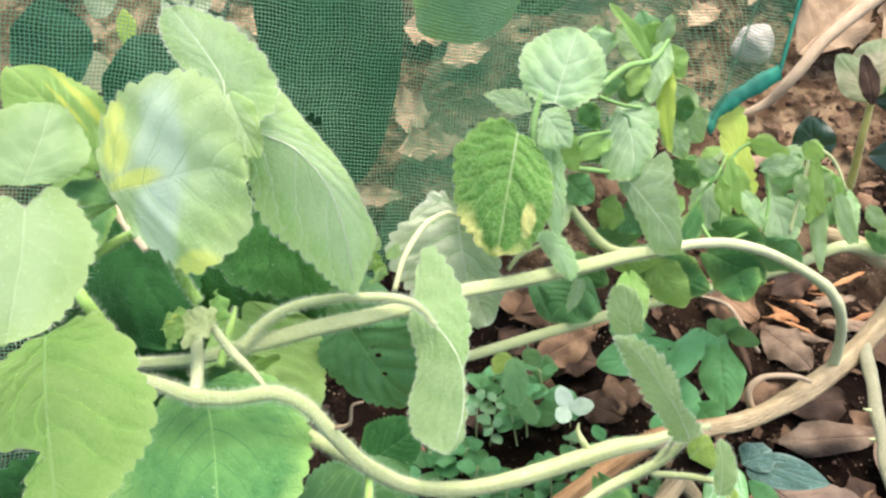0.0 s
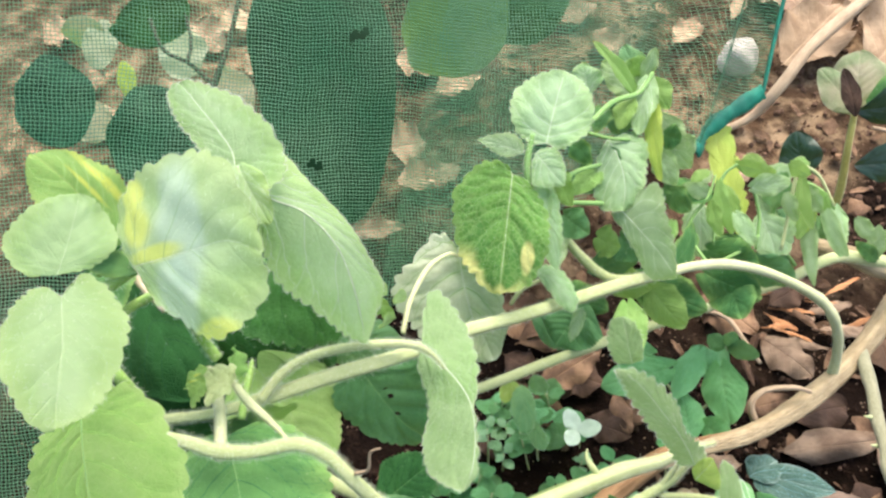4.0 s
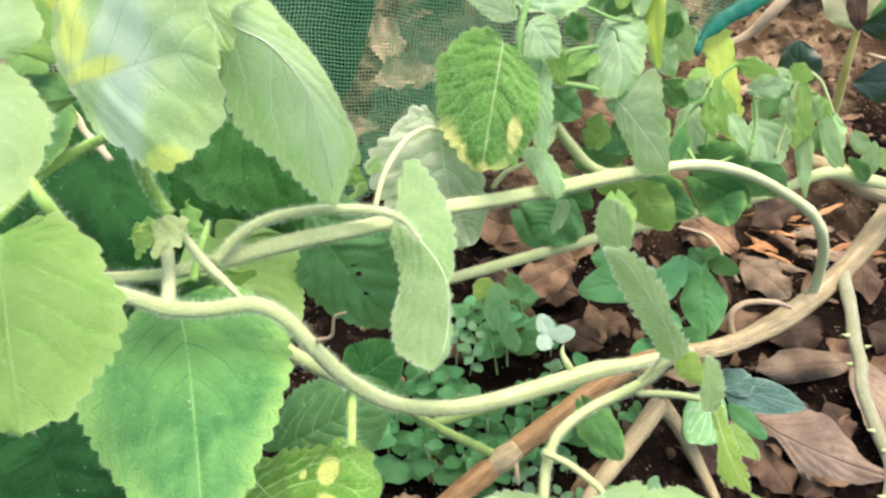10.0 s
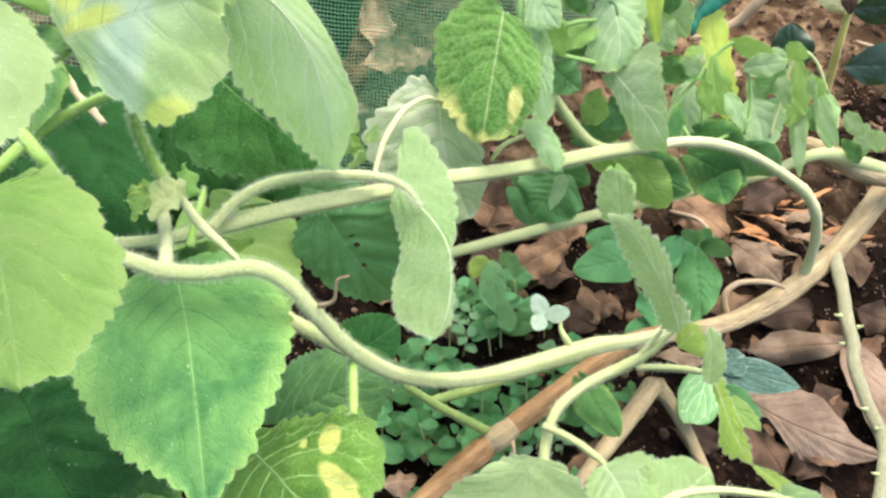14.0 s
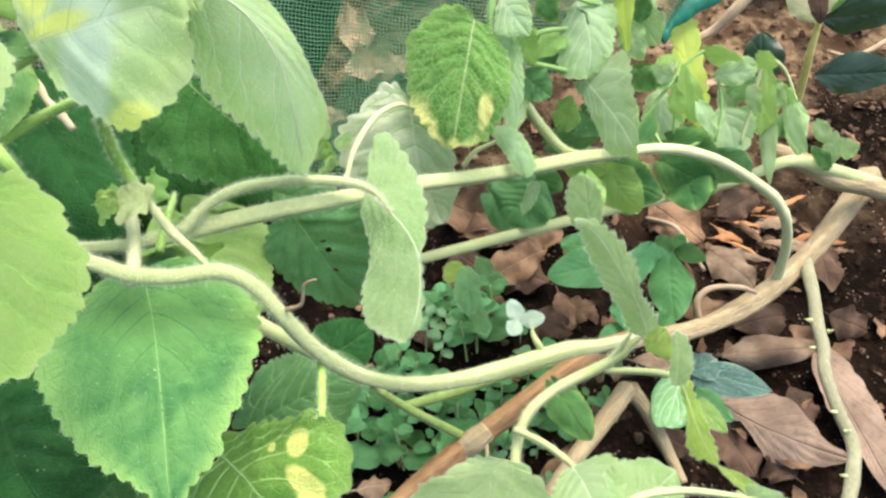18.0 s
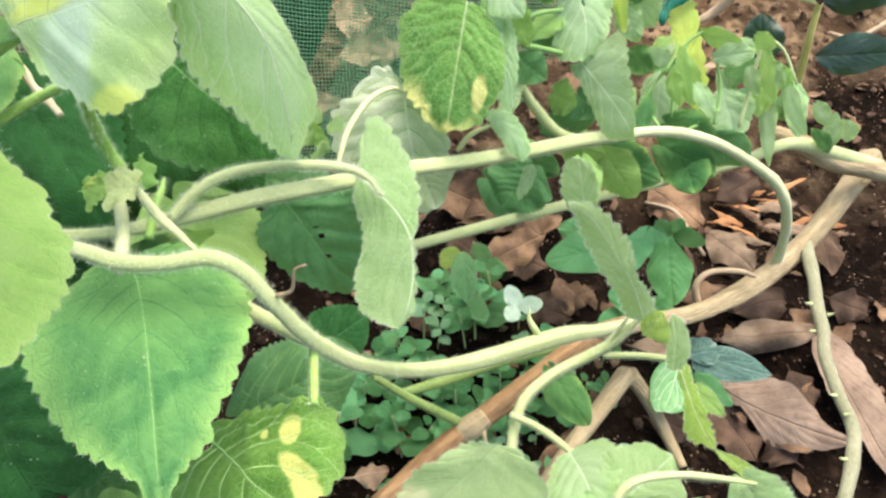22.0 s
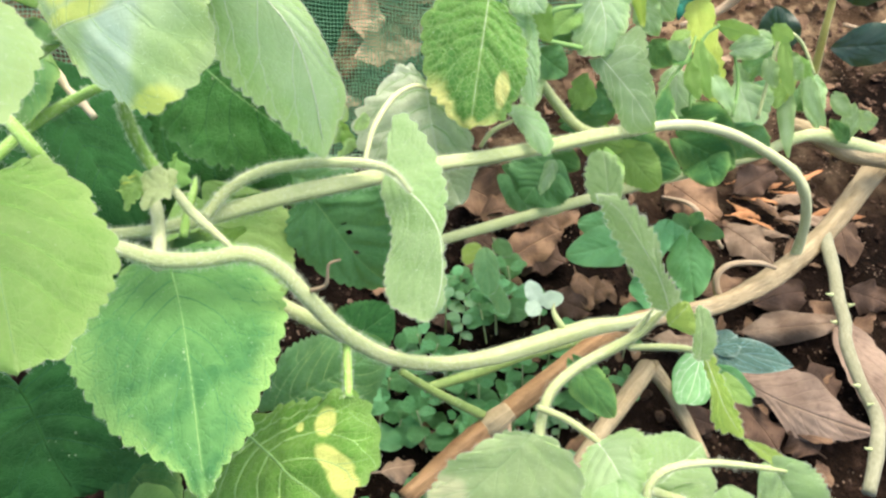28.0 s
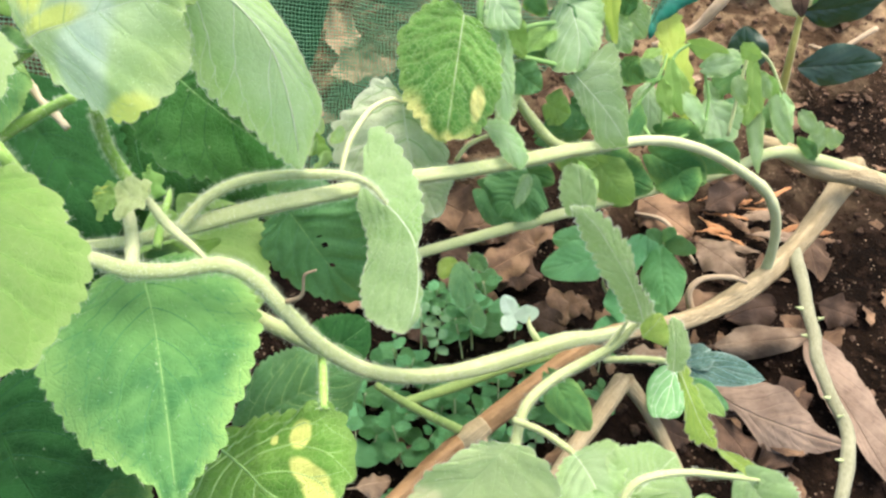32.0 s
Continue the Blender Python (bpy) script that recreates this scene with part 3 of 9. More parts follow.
def leaf(parent, base, tip, up, width, mat, name="leaf", label="", hairs=0, rib=True, gaps=(), down=0, **shape):
    """One leaf of a plant, from its stalk end to its tip; up is the way its upper face looks."""
    LEAF_SEED[0] += 1
    length = (Vector(tip) - Vector(base)).length
    big = rib and width > 0.011
    if big:
        shape.setdefault("net", 5 if width > 0.02 else 4)
        shape["nu"], shape["nv"] = (max(shape.get("nu", 57), 81), max(shape.get("nv", 21), 33)) if width > 0.02 else (57, 25)
    v, f, uv, e = leaf_grid(length, width, seed=LEAF_SEED[0], **shape)
    m = facing(base, tip, up)
    if gaps:
        # holes eaten by insects
        c = uv[f].mean(1)
        keep = np.ones(len(f), bool)
        for gx, gy, r in gaps:
            keep &= (c[:, 0] - gx) ** 2 + (c[:, 1] - gy) ** 2 > r * r
        f = f[keep]
    ob = mesh_object(name, v, f, mat, parent, uv, e, label)
    ob.matrix_basis = m
    rng = np.random.default_rng(LEAF_SEED[0])
    nu, nv = shape.get("nu", 57), shape.get("nv", 21)
    if rib:
        g = v.reshape(nu, nv, 3)
        line = g[: int(nu * 0.93) : 3, nv // 2]
        r = np.linspace(1, 0.25, len(line)) * width * 0.0042 * rib
        tube_mesh("midrib", [(*(p - np.array([0, 0, 0.25 * q])), q) for p, q in zip(line, r)], mat if mat in (BACK,) else RIBMAT.get(mat.name, mat), ob, ring=6, steps=1)
    if big:
        g = v.reshape(nu, nv, 3)
        su = np.interp(np.linspace(0, 1, 400), 0.6 * np.linspace(0, 1, nu) + 0.2 * (1 - np.cos(np.pi * np.linspace(0, 1, nu))), np.arange(nu))
        vs, fs, n = [], [], 0
        for line in vein_lines(shape["net"], LEAF_SEED[0]):
            i = np.interp(line[:, 0], np.linspace(0, 1, 400), su)
            j = (line[:, 1] + 1) / 2 * (nv - 1)
            i0, j0 = np.minimum(i.astype(int), nu - 2), np.minimum(j.astype(int), nv - 2)
            fi, fj = (i - i0)[:, None], (j - j0)[:, None]
            p = (g[i0, j0] * (1 - fi) + g[i0 + 1, j0] * fi) * (1 - fj) + (g[i0, j0 + 1] * (1 - fi) + g[i0 + 1, j0 + 1] * fi) * fj
            r = (width * (0.0056 if mat is MID else 0.0032) * line[:, 2] + 0.00006)[:, None]
            t = np.gradient(p, axis=0)
            o = np.cross(t, (0, 0, 1.0))
            o /= np.linalg.norm(o, axis=1)[:, None] + 1e-12
            up_ = np.cross(o, t)
            up_ /= np.linalg.norm(up_, axis=1)[:, None] + 1e-12
            q = np.stack([p - o * r - up_ * r * 0.6, p - o * r * 0.6 + up_ * r * 0.42, p + o * r * 0.6 + up_ * r * 0.42, p + o * r - up_ * r * 0.6], 1)
            vs.append(q.reshape(-1, 3))
            fs.append(grid_faces(len(p), 4, True) + n)
            n += len(p) * 4
        tagged(mesh_object("vein_network", np.vstack(vs), np.vstack(fs), VEINMAT.get(mat.name, mat), ob), kind="stuff")
    if hairs:
        g = v.reshape(nu, nv, 3)
        pick_v = rng.choice([0, nv - 1], hairs)
        pick_u = rng.integers(1, nu - 1, hairs)
        p = g[pick_u, pick_v]
        inner = g[pick_u, np.where(pick_v == 0, 2, nv - 3)]
        w = p - inner
        w /= np.linalg.norm(w, axis=1)[:, None] + 1e-9
        p = p + rng.uniform(-0.5, 0.5, (hairs, 1)) * (g[pick_u, pick_v] - g[np.maximum(pick_u - 1, 0), pick_v])
        hv, hf = spines(p, w, 0.0011, 0.00003, rng, 0.6)
        tagged(mesh_object("hair_fringe", hv, hf, HAIR, ob, smooth=False), kind="stuff")
    if down:
        # short downy hairs over the upper face
        pick = f[rng.integers(0, len(f), down)]
        k = rng.dirichlet((1, 1, 1, 1), down)
        p = (v[pick] * k[:, :, None]).sum(1)
        w = np.cross(v[pick[:, 1]] - v[pick[:, 0]], v[pick[:, 3]] - v[pick[:, 0]])
        w *= np.where(w[:, 2:3] < 0, -1, 1)
        w /= np.linalg.norm(w, axis=1)[:, None] + 1e-12
        hv, hf = spines(p, w, 0.0009, 0.00004, rng, 0.5)
        tagged(mesh_object("down", hv, hf, HAIR, ob, smooth=False), kind="stuff")
    return ob


RIBMAT = {}
VEINMAT = {}


def catmull(points, steps):
    p = np.array(points, float)
    if len(p) < 3 or steps <= 1:
        return p
    q = np.vstack([2 * p[0] - p[1], p, 2 * p[-1] - p[-2]])
    t = np.linspace(0, 1, steps, endpoint=False)[:, None]
    out = []
    for a, b, c, d in zip(q[:-3], q[1:-2], q[2:-1], q[3:]):
        out.append(0.5 * (2 * b + (c - a) * t + (2 * a - 5 * b + 4 * c - d) * t**2 + (3 * b - a - 3 * c + d) * t**3))
    return np.vstack([*out, p[-1:]])


def tube_mesh(name, points, mat, parent=None, ring=12, steps=8, label="", ridge=0.05, lumps=0.0, hairs=0, seed=3, hair=0.0019):
    """A round, slightly four-ridged stem through points of x, y, z, radius."""
    p = catmull(points, steps)
    c, r = p[:, :3], np.maximum(p[:, 3], 1e-5)
    rng = np.random.default_rng(seed + int(abs(c[0, 0]) * 1e5) % 997)
    t = np.gradient(c, axis=0)
    t /= np.linalg.norm(t, axis=1)[:, None] + 1e-12
    ref = np.array([0.31, 0.17, 0.93]) if abs(t[0][2]) < 0.9 else np.array([1.0, 0.1, 0.0])
    a = np.empty_like(c)
    for i in range(len(c)):
        ref = ref - t[i] * (ref @ t[i])
        ref /= np.linalg.norm(ref)
        a[i] = ref
    b = np.cross(t, a)
    th = np.linspace(0, 2 * np.pi, ring, endpoint=False)
    wob = np.interp(np.arange(len(c)), np.arange(0, len(c) + 4, 4), 1 + lumps * rng.normal(0, 1, len(np.arange(0, len(c) + 4, 4))))
    rr = r[:, None] * (1 + ridge * np.cos(4 * th)[None, :]) * wob[:, None] * (1 + 0.4 * lumps * rng.normal(0, 1, (len(c), ring)))
    out = a[:, None] * np.cos(th)[None, :, None] + b[:, None] * np.sin(th)[None, :, None]
    v = (c[:, None] + out * rr[..., None]).reshape(-1, 3)
    n = len(v)
    faces = [tuple(x) for x in grid_faces(len(c), ring, True)]
    faces += [tuple(range(ring))[::-1], tuple(range(n - ring, n))]
    ln = np.r_[0, np.cumsum(np.linalg.norm(np.diff(c, axis=0), axis=1))] / 0.01
    uv = np.stack([np.tile(np.abs(np.linspace(-1, 1, ring)), (len(c), 1)), np.tile(ln[:, None], (1, ring))], -1).reshape(-1, 2)
    ob = mesh_object(name, v, faces, mat, parent, uv, None, label)
    if hairs:
        i = rng.uniform(0, len(c) - 1.001, hairs)
        k, fr = i.astype(int), (i % 1)[:, None]
        h = rng.uniform(0, 2 * np.pi, hairs)
        o = a[k] * np.cos(h)[:, None] + b[k] * np.sin(h)[:, None]
        base = c[k] * (1 - fr) + c[k + 1] * fr + o * (r[k])[:, None] * 0.97
        hv, hf = spines(base, o, hair, 0.00005, rng, 0.3)
        tagged(mesh_object("hairs", hv, hf, HAIR, ob, smooth=False), kind="stuff")
    return ob


BLADE_SEED = [700]


def run_along(points, count):
    """A smooth curve through points of x, y, in steps of equal length."""
    p = catmull(points, 24)
    s = np.r_[0, np.cumsum(np.linalg.norm(np.diff(p, axis=0), axis=1))]
    k = np.linspace(0, s[-1], count)
    return np.stack([np.interp(k, s, p[:, 0]), np.interp(k, s, p[:, 1])], -1), s[-1]


def blade(parent, base, tip, up, left, right, mat, mid=((0, 0.33), (0, 0.66)), name="leaf", label="", sag=0.05, fold=(0.08, 0.08), curl=0.15, wave=0.03, teeth=14, tooth=0.28, smoother=(1.0, 1.0), pairs=5, rib=1.0, hairs=0, down=0, gaps=(), dome=0.016, rise=0.26, slide=1.7, vein=1.0):
    """One broad leaf drawn as a botanist would: its midrib and its two margins are curves in the leaf's own plane (stalk end at 0, 0, tip at 0, 1, in leaf lengths), between which the blade is skinned, toothed, folded and puckered.
    left, right: knots of the margins; fold: how far each half rises from the midrib; sag: how far the middle rises over the chord; slide: how far the side veins sweep forward; smoother: what share of the teeth each margin keeps."""
    BLADE_SEED[0] += 1
    seed = BLADE_SEED[0]
    rng = np.random.default_rng(seed)
    length = (Vector(tip) - Vector(base)).length
    nu, half = 161, 14
    nv = 2 * half + 1
    rib_line, _ = run_along([(0, 0), *mid, (0, 1)], 400)
    s = np.linspace(0, 1, nu)
    at = (s**slide) * 399
    m0 = np.stack([np.interp(at, np.arange(400), rib_line[:, k]) for k in (0, 1)], -1)
    sides = []
    for k, knots in enumerate((left, right)):
        e, ln = run_along([(0, 0), *knots, (0, 1)], nu)
        t = np.gradient(e, axis=0)
        t /= np.linalg.norm(t, axis=1)[:, None] + 1e-9
        out = np.stack([-t[:, 1], t[:, 0]], -1) * (1 if k == 0 else -1)
        ph = s * teeth + 0.3 * np.sin(9 * s + rng.uniform(0, 6)) + 0.22 * np.sin(23 * s + rng.uniform(0, 6))
        bump = np.abs(np.sin(np.pi * (ph % 1) ** 1.45)) ** 0.8 - 0.55 + 0.25 * (np.sin(5.3 * np.floor(ph) + seed))
        bump = np.where(s > 0.985, 0, bump)
        e = e + out * (tooth * smoother[k] * ln / teeth * bump * np.clip(s * 9, 0, 1) * np.clip((1 - s) * 9, 0, 1))[:, None]
        sides.append(e)
    v = np.linspace(-1, 1, nv)
    f = np.sign(v) * np.abs(v) ** 0.85
    xy = np.where((f < 0)[None, :, None], m0[:, None] + (sides[0] - m0)[:, None] * np.abs(f)[None, :, None], m0[:, None] + (sides[1] - m0)[:, None] * np.abs(f)[None, :, None])
    # side veins, in shares of the way along and across
    lines = []
    for k in range(pairs):
        for side in (-1, 1):
            q = np.linspace(0, 1, 24)
            s0 = 0.05 + 0.78 * (k / pairs) ** 1.1 + rng.uniform(-0.02, 0.02) + 0.025 * (side > 0) * (k > 0)
            u = s0 + rise * (1 - 0.45 * s0) * (0.75 * q + 0.5 * q * q) - 0.05 * (k == 0) + 0.008 * np.sin(6 * q + rng.uniform(0, 6))
            main = 1.0 - 0.45 * k / pairs
            lines.append(np.stack([u, side * 0.95 * q, main * (1 - 0.78 * q)], -1))
            for b in (0.35, 0.62, 0.8) if k < 2 else (0.5, 0.75):
                i = int(b * 23)
                w = np.linspace(0, 1, 10)
                bu = u[i] + rise * (0.12 * w - 0.1 * w * w) * (1.25 - b)
                bv = side * 0.95 * b + side * (0.9 - 0.95 * b) * 0.9 * w
                lines.append(np.stack([bu, bv, 0.45 * main * (1 - 0.7 * w)], -1))
    lines = [np.clip(x, (0.01, -0.95, 0), (0.985, 0.95, 1)) for x in lines]

    def at_sv(g, su, vv):
        i = np.clip(su, 0, 1) * (nu - 1)
        j = np.interp(vv, v, np.arange(nv))
        i0, j0 = np.minimum(i.astype(int), nu - 2), np.minimum(j.astype(int), nv - 2)
        a, b = (i - i0)[:, None], (j - j0)[:, None]
        return (g[i0, j0] * (1 - a) + g[i0 + 1, j0] * a) * (1 - b) + (g[i0, j0 + 1] * (1 - a) + g[i0 + 1, j0 + 1] * a) * b

    x, y = xy[..., 0], xy[..., 1]
    order = np.argsort(rib_line[:, 1])
    dx = x - np.interp(y, rib_line[order, 1], rib_line[order, 0])
    wide = x.max() - x.min()
    ax = np.abs(dx)
    yc = np.clip(y, 0, 1)
    z = sag * 4 * yc * (1 - yc) + np.where(dx < 0, fold[0], fold[1]) * ax - curl * ax * ax / max(wide, 0.1)
    ph = rng.uniform(0, 6.28, 6)
    av = np.abs(v)[None, :]
    z = z + wave * wide * av**2 * np.sin(14 * s[:, None] + ph[0] + 1.5 * np.sign(v)[None, :]) * np.clip(6 * s, 0, 1)[:, None]
    z = z + 0.014 * wide * (np.sin(9 * x + ph[1]) * np.sin(8 * y + ph[2]) + 0.6 * np.sin(19 * x + ph[3] + 2 * y) * np.sin(17 * y + ph[4]))
    if pairs:
        pt = np.vstack([at_sv(xy, l[:, 0], l[:, 1]) for l in lines] + [rib_line[::12]])
        d2 = np.full(x.size, 9.0)
        flat = xy.reshape(-1, 2)
        for k in range(0, len(pt), 100):
            d2 = np.minimum(d2, ((flat[:, None] - pt[None, k : k + 100]) ** 2).sum(2).min(1))
        z = z + dome * wide * (1 - np.exp(-d2.reshape(x.shape) / (0.035 * wide) ** 2)) * (1 - av**5)
    g = np.stack([x, y, z], -1) * length
    faces = grid_faces(nu, nv)
    uv = np.stack([dx / wide, y], -1).reshape(-1, 2)
    edge = np.maximum(np.repeat(av, nu, 0), np.clip((s - 0.6) * 2.5, 0, 1)[:, None] ** 3)
    if gaps:
        c = uv[faces].mean(1)
        hole = np.zeros(len(faces), bool)
        for gx, gy, r in gaps:
            hole |= np.hypot(c[:, 0] - gx, c[:, 1] - gy) < r * (1 + 0.3 * np.sin(5 * np.arctan2(c[:, 1] - gy, c[:, 0] - gx)))
        faces = faces[~hole]
    ob = mesh_object(name, g.reshape(-1, 3), faces, mat, parent, uv, edge.ravel(), label)
    ob.matrix_basis = facing(base, tip, up)
    if rib:
        line = at_sv(g, np.linspace(0.005, 0.95, 26), np.zeros(26))
        r = np.linspace(1, 0.35, 26) * wide * length * 0.0105 * rib
        tube_mesh("midrib", [(*p, q) for p, q in zip(line, r)], RIBMAT.get(mat.name, mat), ob, ring=6, steps=1)
    if pairs and vein:
        vs, fs, n = [], [], 0
        for l in lines:
            p = at_sv(g, l[:, 0], l[:, 1])
            r = (wide * length * 0.0062 * vein * l[:, 2] + 0.00005)[:, None]
            t = np.gradient(p, axis=0)
            o = np.cross(t, (0, 0, 1.0))
            o /= np.linalg.norm(o, axis=1)[:, None] + 1e-12
            n_ = np.cross(o, t)
            n_ /= np.linalg.norm(n_, axis=1)[:, None] + 1e-12
            vs.append(np.stack([p - o * r - n_ * r * 0.6, p - o * r * 0.5 + n_ * r * 0.45, p + o * r * 0.5 + n_ * r * 0.45, p + o * r - n_ * r * 0.6], 1).reshape(-1, 3))
            fs.append(grid_faces(len(p), 4, True) + n)
            n += len(p) * 4
        tagged(mesh_object("vein_network", np.vstack(vs), np.vstack(fs), VEINMAT.get(mat.name, mat), ob), kind="stuff")
    if hairs:
        k, side = rng.uniform(1, nu - 2, hairs), rng.choice([0, nv - 1], hairs)
        i, fr = k.astype(int), (k % 1)[:, None]
        p = g[i, side] * (1 - fr) + g[i + 1, side] * fr
        w = p - g[i, np.where(side == 0, 2, nv - 3)]
        w /= np.linalg.norm(w, axis=1)[:, None] + 1e-9
        hv, hf = spines(p, w, 0.0014, 0.00003, rng, 0.6)
        tagged(mesh_object("hair_fringe", hv, hf, HAIR, ob, smooth=False), kind="stuff")
    if down:
        pick = faces[rng.integers(0, len(faces), down)]
        k = rng.dirichlet((1, 1, 1, 1), down)
        q = g.reshape(-1, 3)
        p = (q[pick] * k[:, :, None]).sum(1)
        w = np.cross(q[pick[:, 1]] - q[pick[:, 0]], q[pick[:, 3]] - q[pick[:, 0]])
        w *= np.where(w[:, 2:3] < 0, -1, 1)
        w /= np.linalg.norm(w, axis=1)[:, None] + 1e-12
        hv, hf = spines(p, w, 0.0008, 0.000035, rng, 0.5)
        tagged(mesh_object("down", hv, hf, HAIR, ob, smooth=False), kind="stuff")
    return ob


def thing(name, label, category, at=(0, 0, 0), group="", kind=""):
    ob = new(name)
    ob.location = at
    ob.empty_display_size = 0.02
    return tagged(ob, label, category, group, kind)


RIB = stem_material("leaf_rib", (0.24, 0.42, 0.14), (0.17, 0.34, 0.1), sheen=0.0)
RIBPALE = stem_material("leaf_rib_pale", (0.62, 0.7, 0.5), (0.52, 0.62, 0.4), sheen=0.0)
for base_, rib_ in ((SAGE, RIBPALE), (YOUNG, RIBPALE), (UNDER, RIBPALE), (SHOOT, RIBPALE), (PALE, RIBPALE), (FRESH, RIB), (MID, RIB), (BLUISH, RIB), (PATCHY, RIBPALE), (EDGED, RIBPALE), (SPOTTED, RIB), (YELLOWING, RIB), (BLEACHED, RIB), (VARIEGATED, RIBPALE), (YELLOWGREEN, RIBPALE), (SHADE, RIB), (JADE, RIB), (BACK, RIBPALE)):
    RIBMAT[base_.name] = rib_
VEIN_PALE = stem_material("leaf_vein_pale", (0.55, 0.66, 0.45), (0.47, 0.6, 0.37), sheen=0.0)
VEIN_SAGE = stem_material("leaf_vein_sage", (0.31, 0.45, 0.22), (0.25, 0.39, 0.17), sheen=0.0)
VEIN_SILVER = stem_material("leaf_vein_faint", (0.3, 0.48, 0.2), (0.24, 0.42, 0.15), sheen=0.0)
VEIN_DARK = stem_material("leaf_vein_dark", (0.06, 0.2, 0.065), (0.045, 0.165, 0.05), sheen=0.0)
VEIN_LIGHT = stem_material("leaf_vein_light", (0.34, 0.52, 0.19), (0.26, 0.45, 0.13), sheen=0.0)
VEIN_JADE = stem_material("leaf_vein_jade", (0.13, 0.3, 0.14), (0.1, 0.25, 0.1), sheen=0.0)
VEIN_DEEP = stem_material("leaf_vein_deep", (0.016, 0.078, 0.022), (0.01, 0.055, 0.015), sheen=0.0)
VEIN_WHITE = stem_material("leaf_stripe_white", (0.62, 0.7, 0.55), (0.52, 0.62, 0.45), sheen=0.0)
VEIN_FRESH = stem_material("leaf_vein_fresh", (0.22, 0.4, 0.09), (0.18, 0.36, 0.07), sheen=0.0)
VEIN_SLATE = stem_material("leaf_stripe_silver", (0.17, 0.32, 0.28), (0.12, 0.25, 0.22), sheen=0.0)
for base_, rib_ in ((STRIPED, VEIN_SLATE), (VARIEGATED, VEIN_WHITE), (YELLOWGREEN, VEIN_FRESH), (SAGE, VEIN_SAGE), (YOUNG, VEIN_PALE), (SHOOT, VEIN_LIGHT), (PALE, VEIN_PALE), (FRESH, VEIN_FRESH), (MID, VEIN_DARK), (PATCHY, VEIN_SILVER), (EDGED, VEIN_LIGHT), (SPOTTED, VEIN_LIGHT), (JADE, VEIN_JADE), (SHADE, VEIN_DEEP), (DEEP, VEIN_DEEP), (BACK, VEIN_SILVER), (UNDER, VEIN_SAGE), (BLEACHED, VEIN_LIGHT), (YELLOWING, VEIN_LIGHT), (BLUISH, VEIN_LIGHT)):
    VEINMAT[base_.name] = rib_

DARKTWIG = stem_material("dark_twig", (0.07, 0.07, 0.045), (0.03, 0.035, 0.02), rough=0.7, sheen=0.0)
NETMAT = plain_material("green_net_plastic", (0.078, 0.28, 0.138), (0.17, 0.38, 0.21), 25, 0.5, 0.0001, alpha_through=0.2)
HEMMAT = plain_material("green_hem_plastic", (0.008, 0.15, 0.1), (0.008, 0.24, 0.15), 90, 0.55, 0.0004, alpha_through=0.15)
STONE = plain_material("pale_stone", (0.46, 0.42, 0.35), (0.58, 0.53, 0.45), 60, 0.75, 0.001)
CLAY = plain_material("terracotta_board", (0.48, 0.27, 0.13), (0.55, 0.33, 0.17), 25, 0.8, 0.001)


def clod_material():
    m, n, l, p = graph("soil_crumb")
    g = Nodes(m)
    r = n.new("ShaderNodeNewGeometry").outputs["Random Per Island"]
    # crumbs: shade near the plants is in the dark tone, paler farther back
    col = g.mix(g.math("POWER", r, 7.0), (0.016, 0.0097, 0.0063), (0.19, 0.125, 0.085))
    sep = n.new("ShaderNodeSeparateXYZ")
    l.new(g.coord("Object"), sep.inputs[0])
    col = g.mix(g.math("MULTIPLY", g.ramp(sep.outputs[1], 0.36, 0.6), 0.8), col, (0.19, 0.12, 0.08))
    col = g.mix(g.math("MULTIPLY", g.ramp(g.noise(700, 3), 0.4, 0.7), 0.6), col, (0.03, 0.019, 0.013))
    l.new(col, p.inputs["Base Color"])
    p.inputs["Roughness"].default_value = 1.0
    p.inputs["Specular IOR Level"].default_value = 0.05
    l.new(g.bump(g.noise(900, 3), 0.0006, 0.8), p.inputs["Normal"])
    return m


CLOD = clod_material()

# ---- soil ----


def smooth(a, b, v):
    t = min(1.0, max(0.0, (v - a) / (b - a)))
    return t * t * (3 - 2 * t)


def lay(x, y):
    """The broad lie of the soil."""
    return 0.028 * (1 - smooth(0.06, 0.17, x)) + 0.07 * smooth(0.4, 0.85, y) - 0.012 * smooth(0.26, 0.16, y) * smooth(0.12, 0.2, x)


def soil(x, y):
    p = Vector((x, y, 0))
    return lay(x, y) + 0.005 * noise.noise(p * 22) + 0.0028 * noise.noise(p * 70 + Vector((3, 1, 0))) + 0.0015 * noise.noise(p * 190)


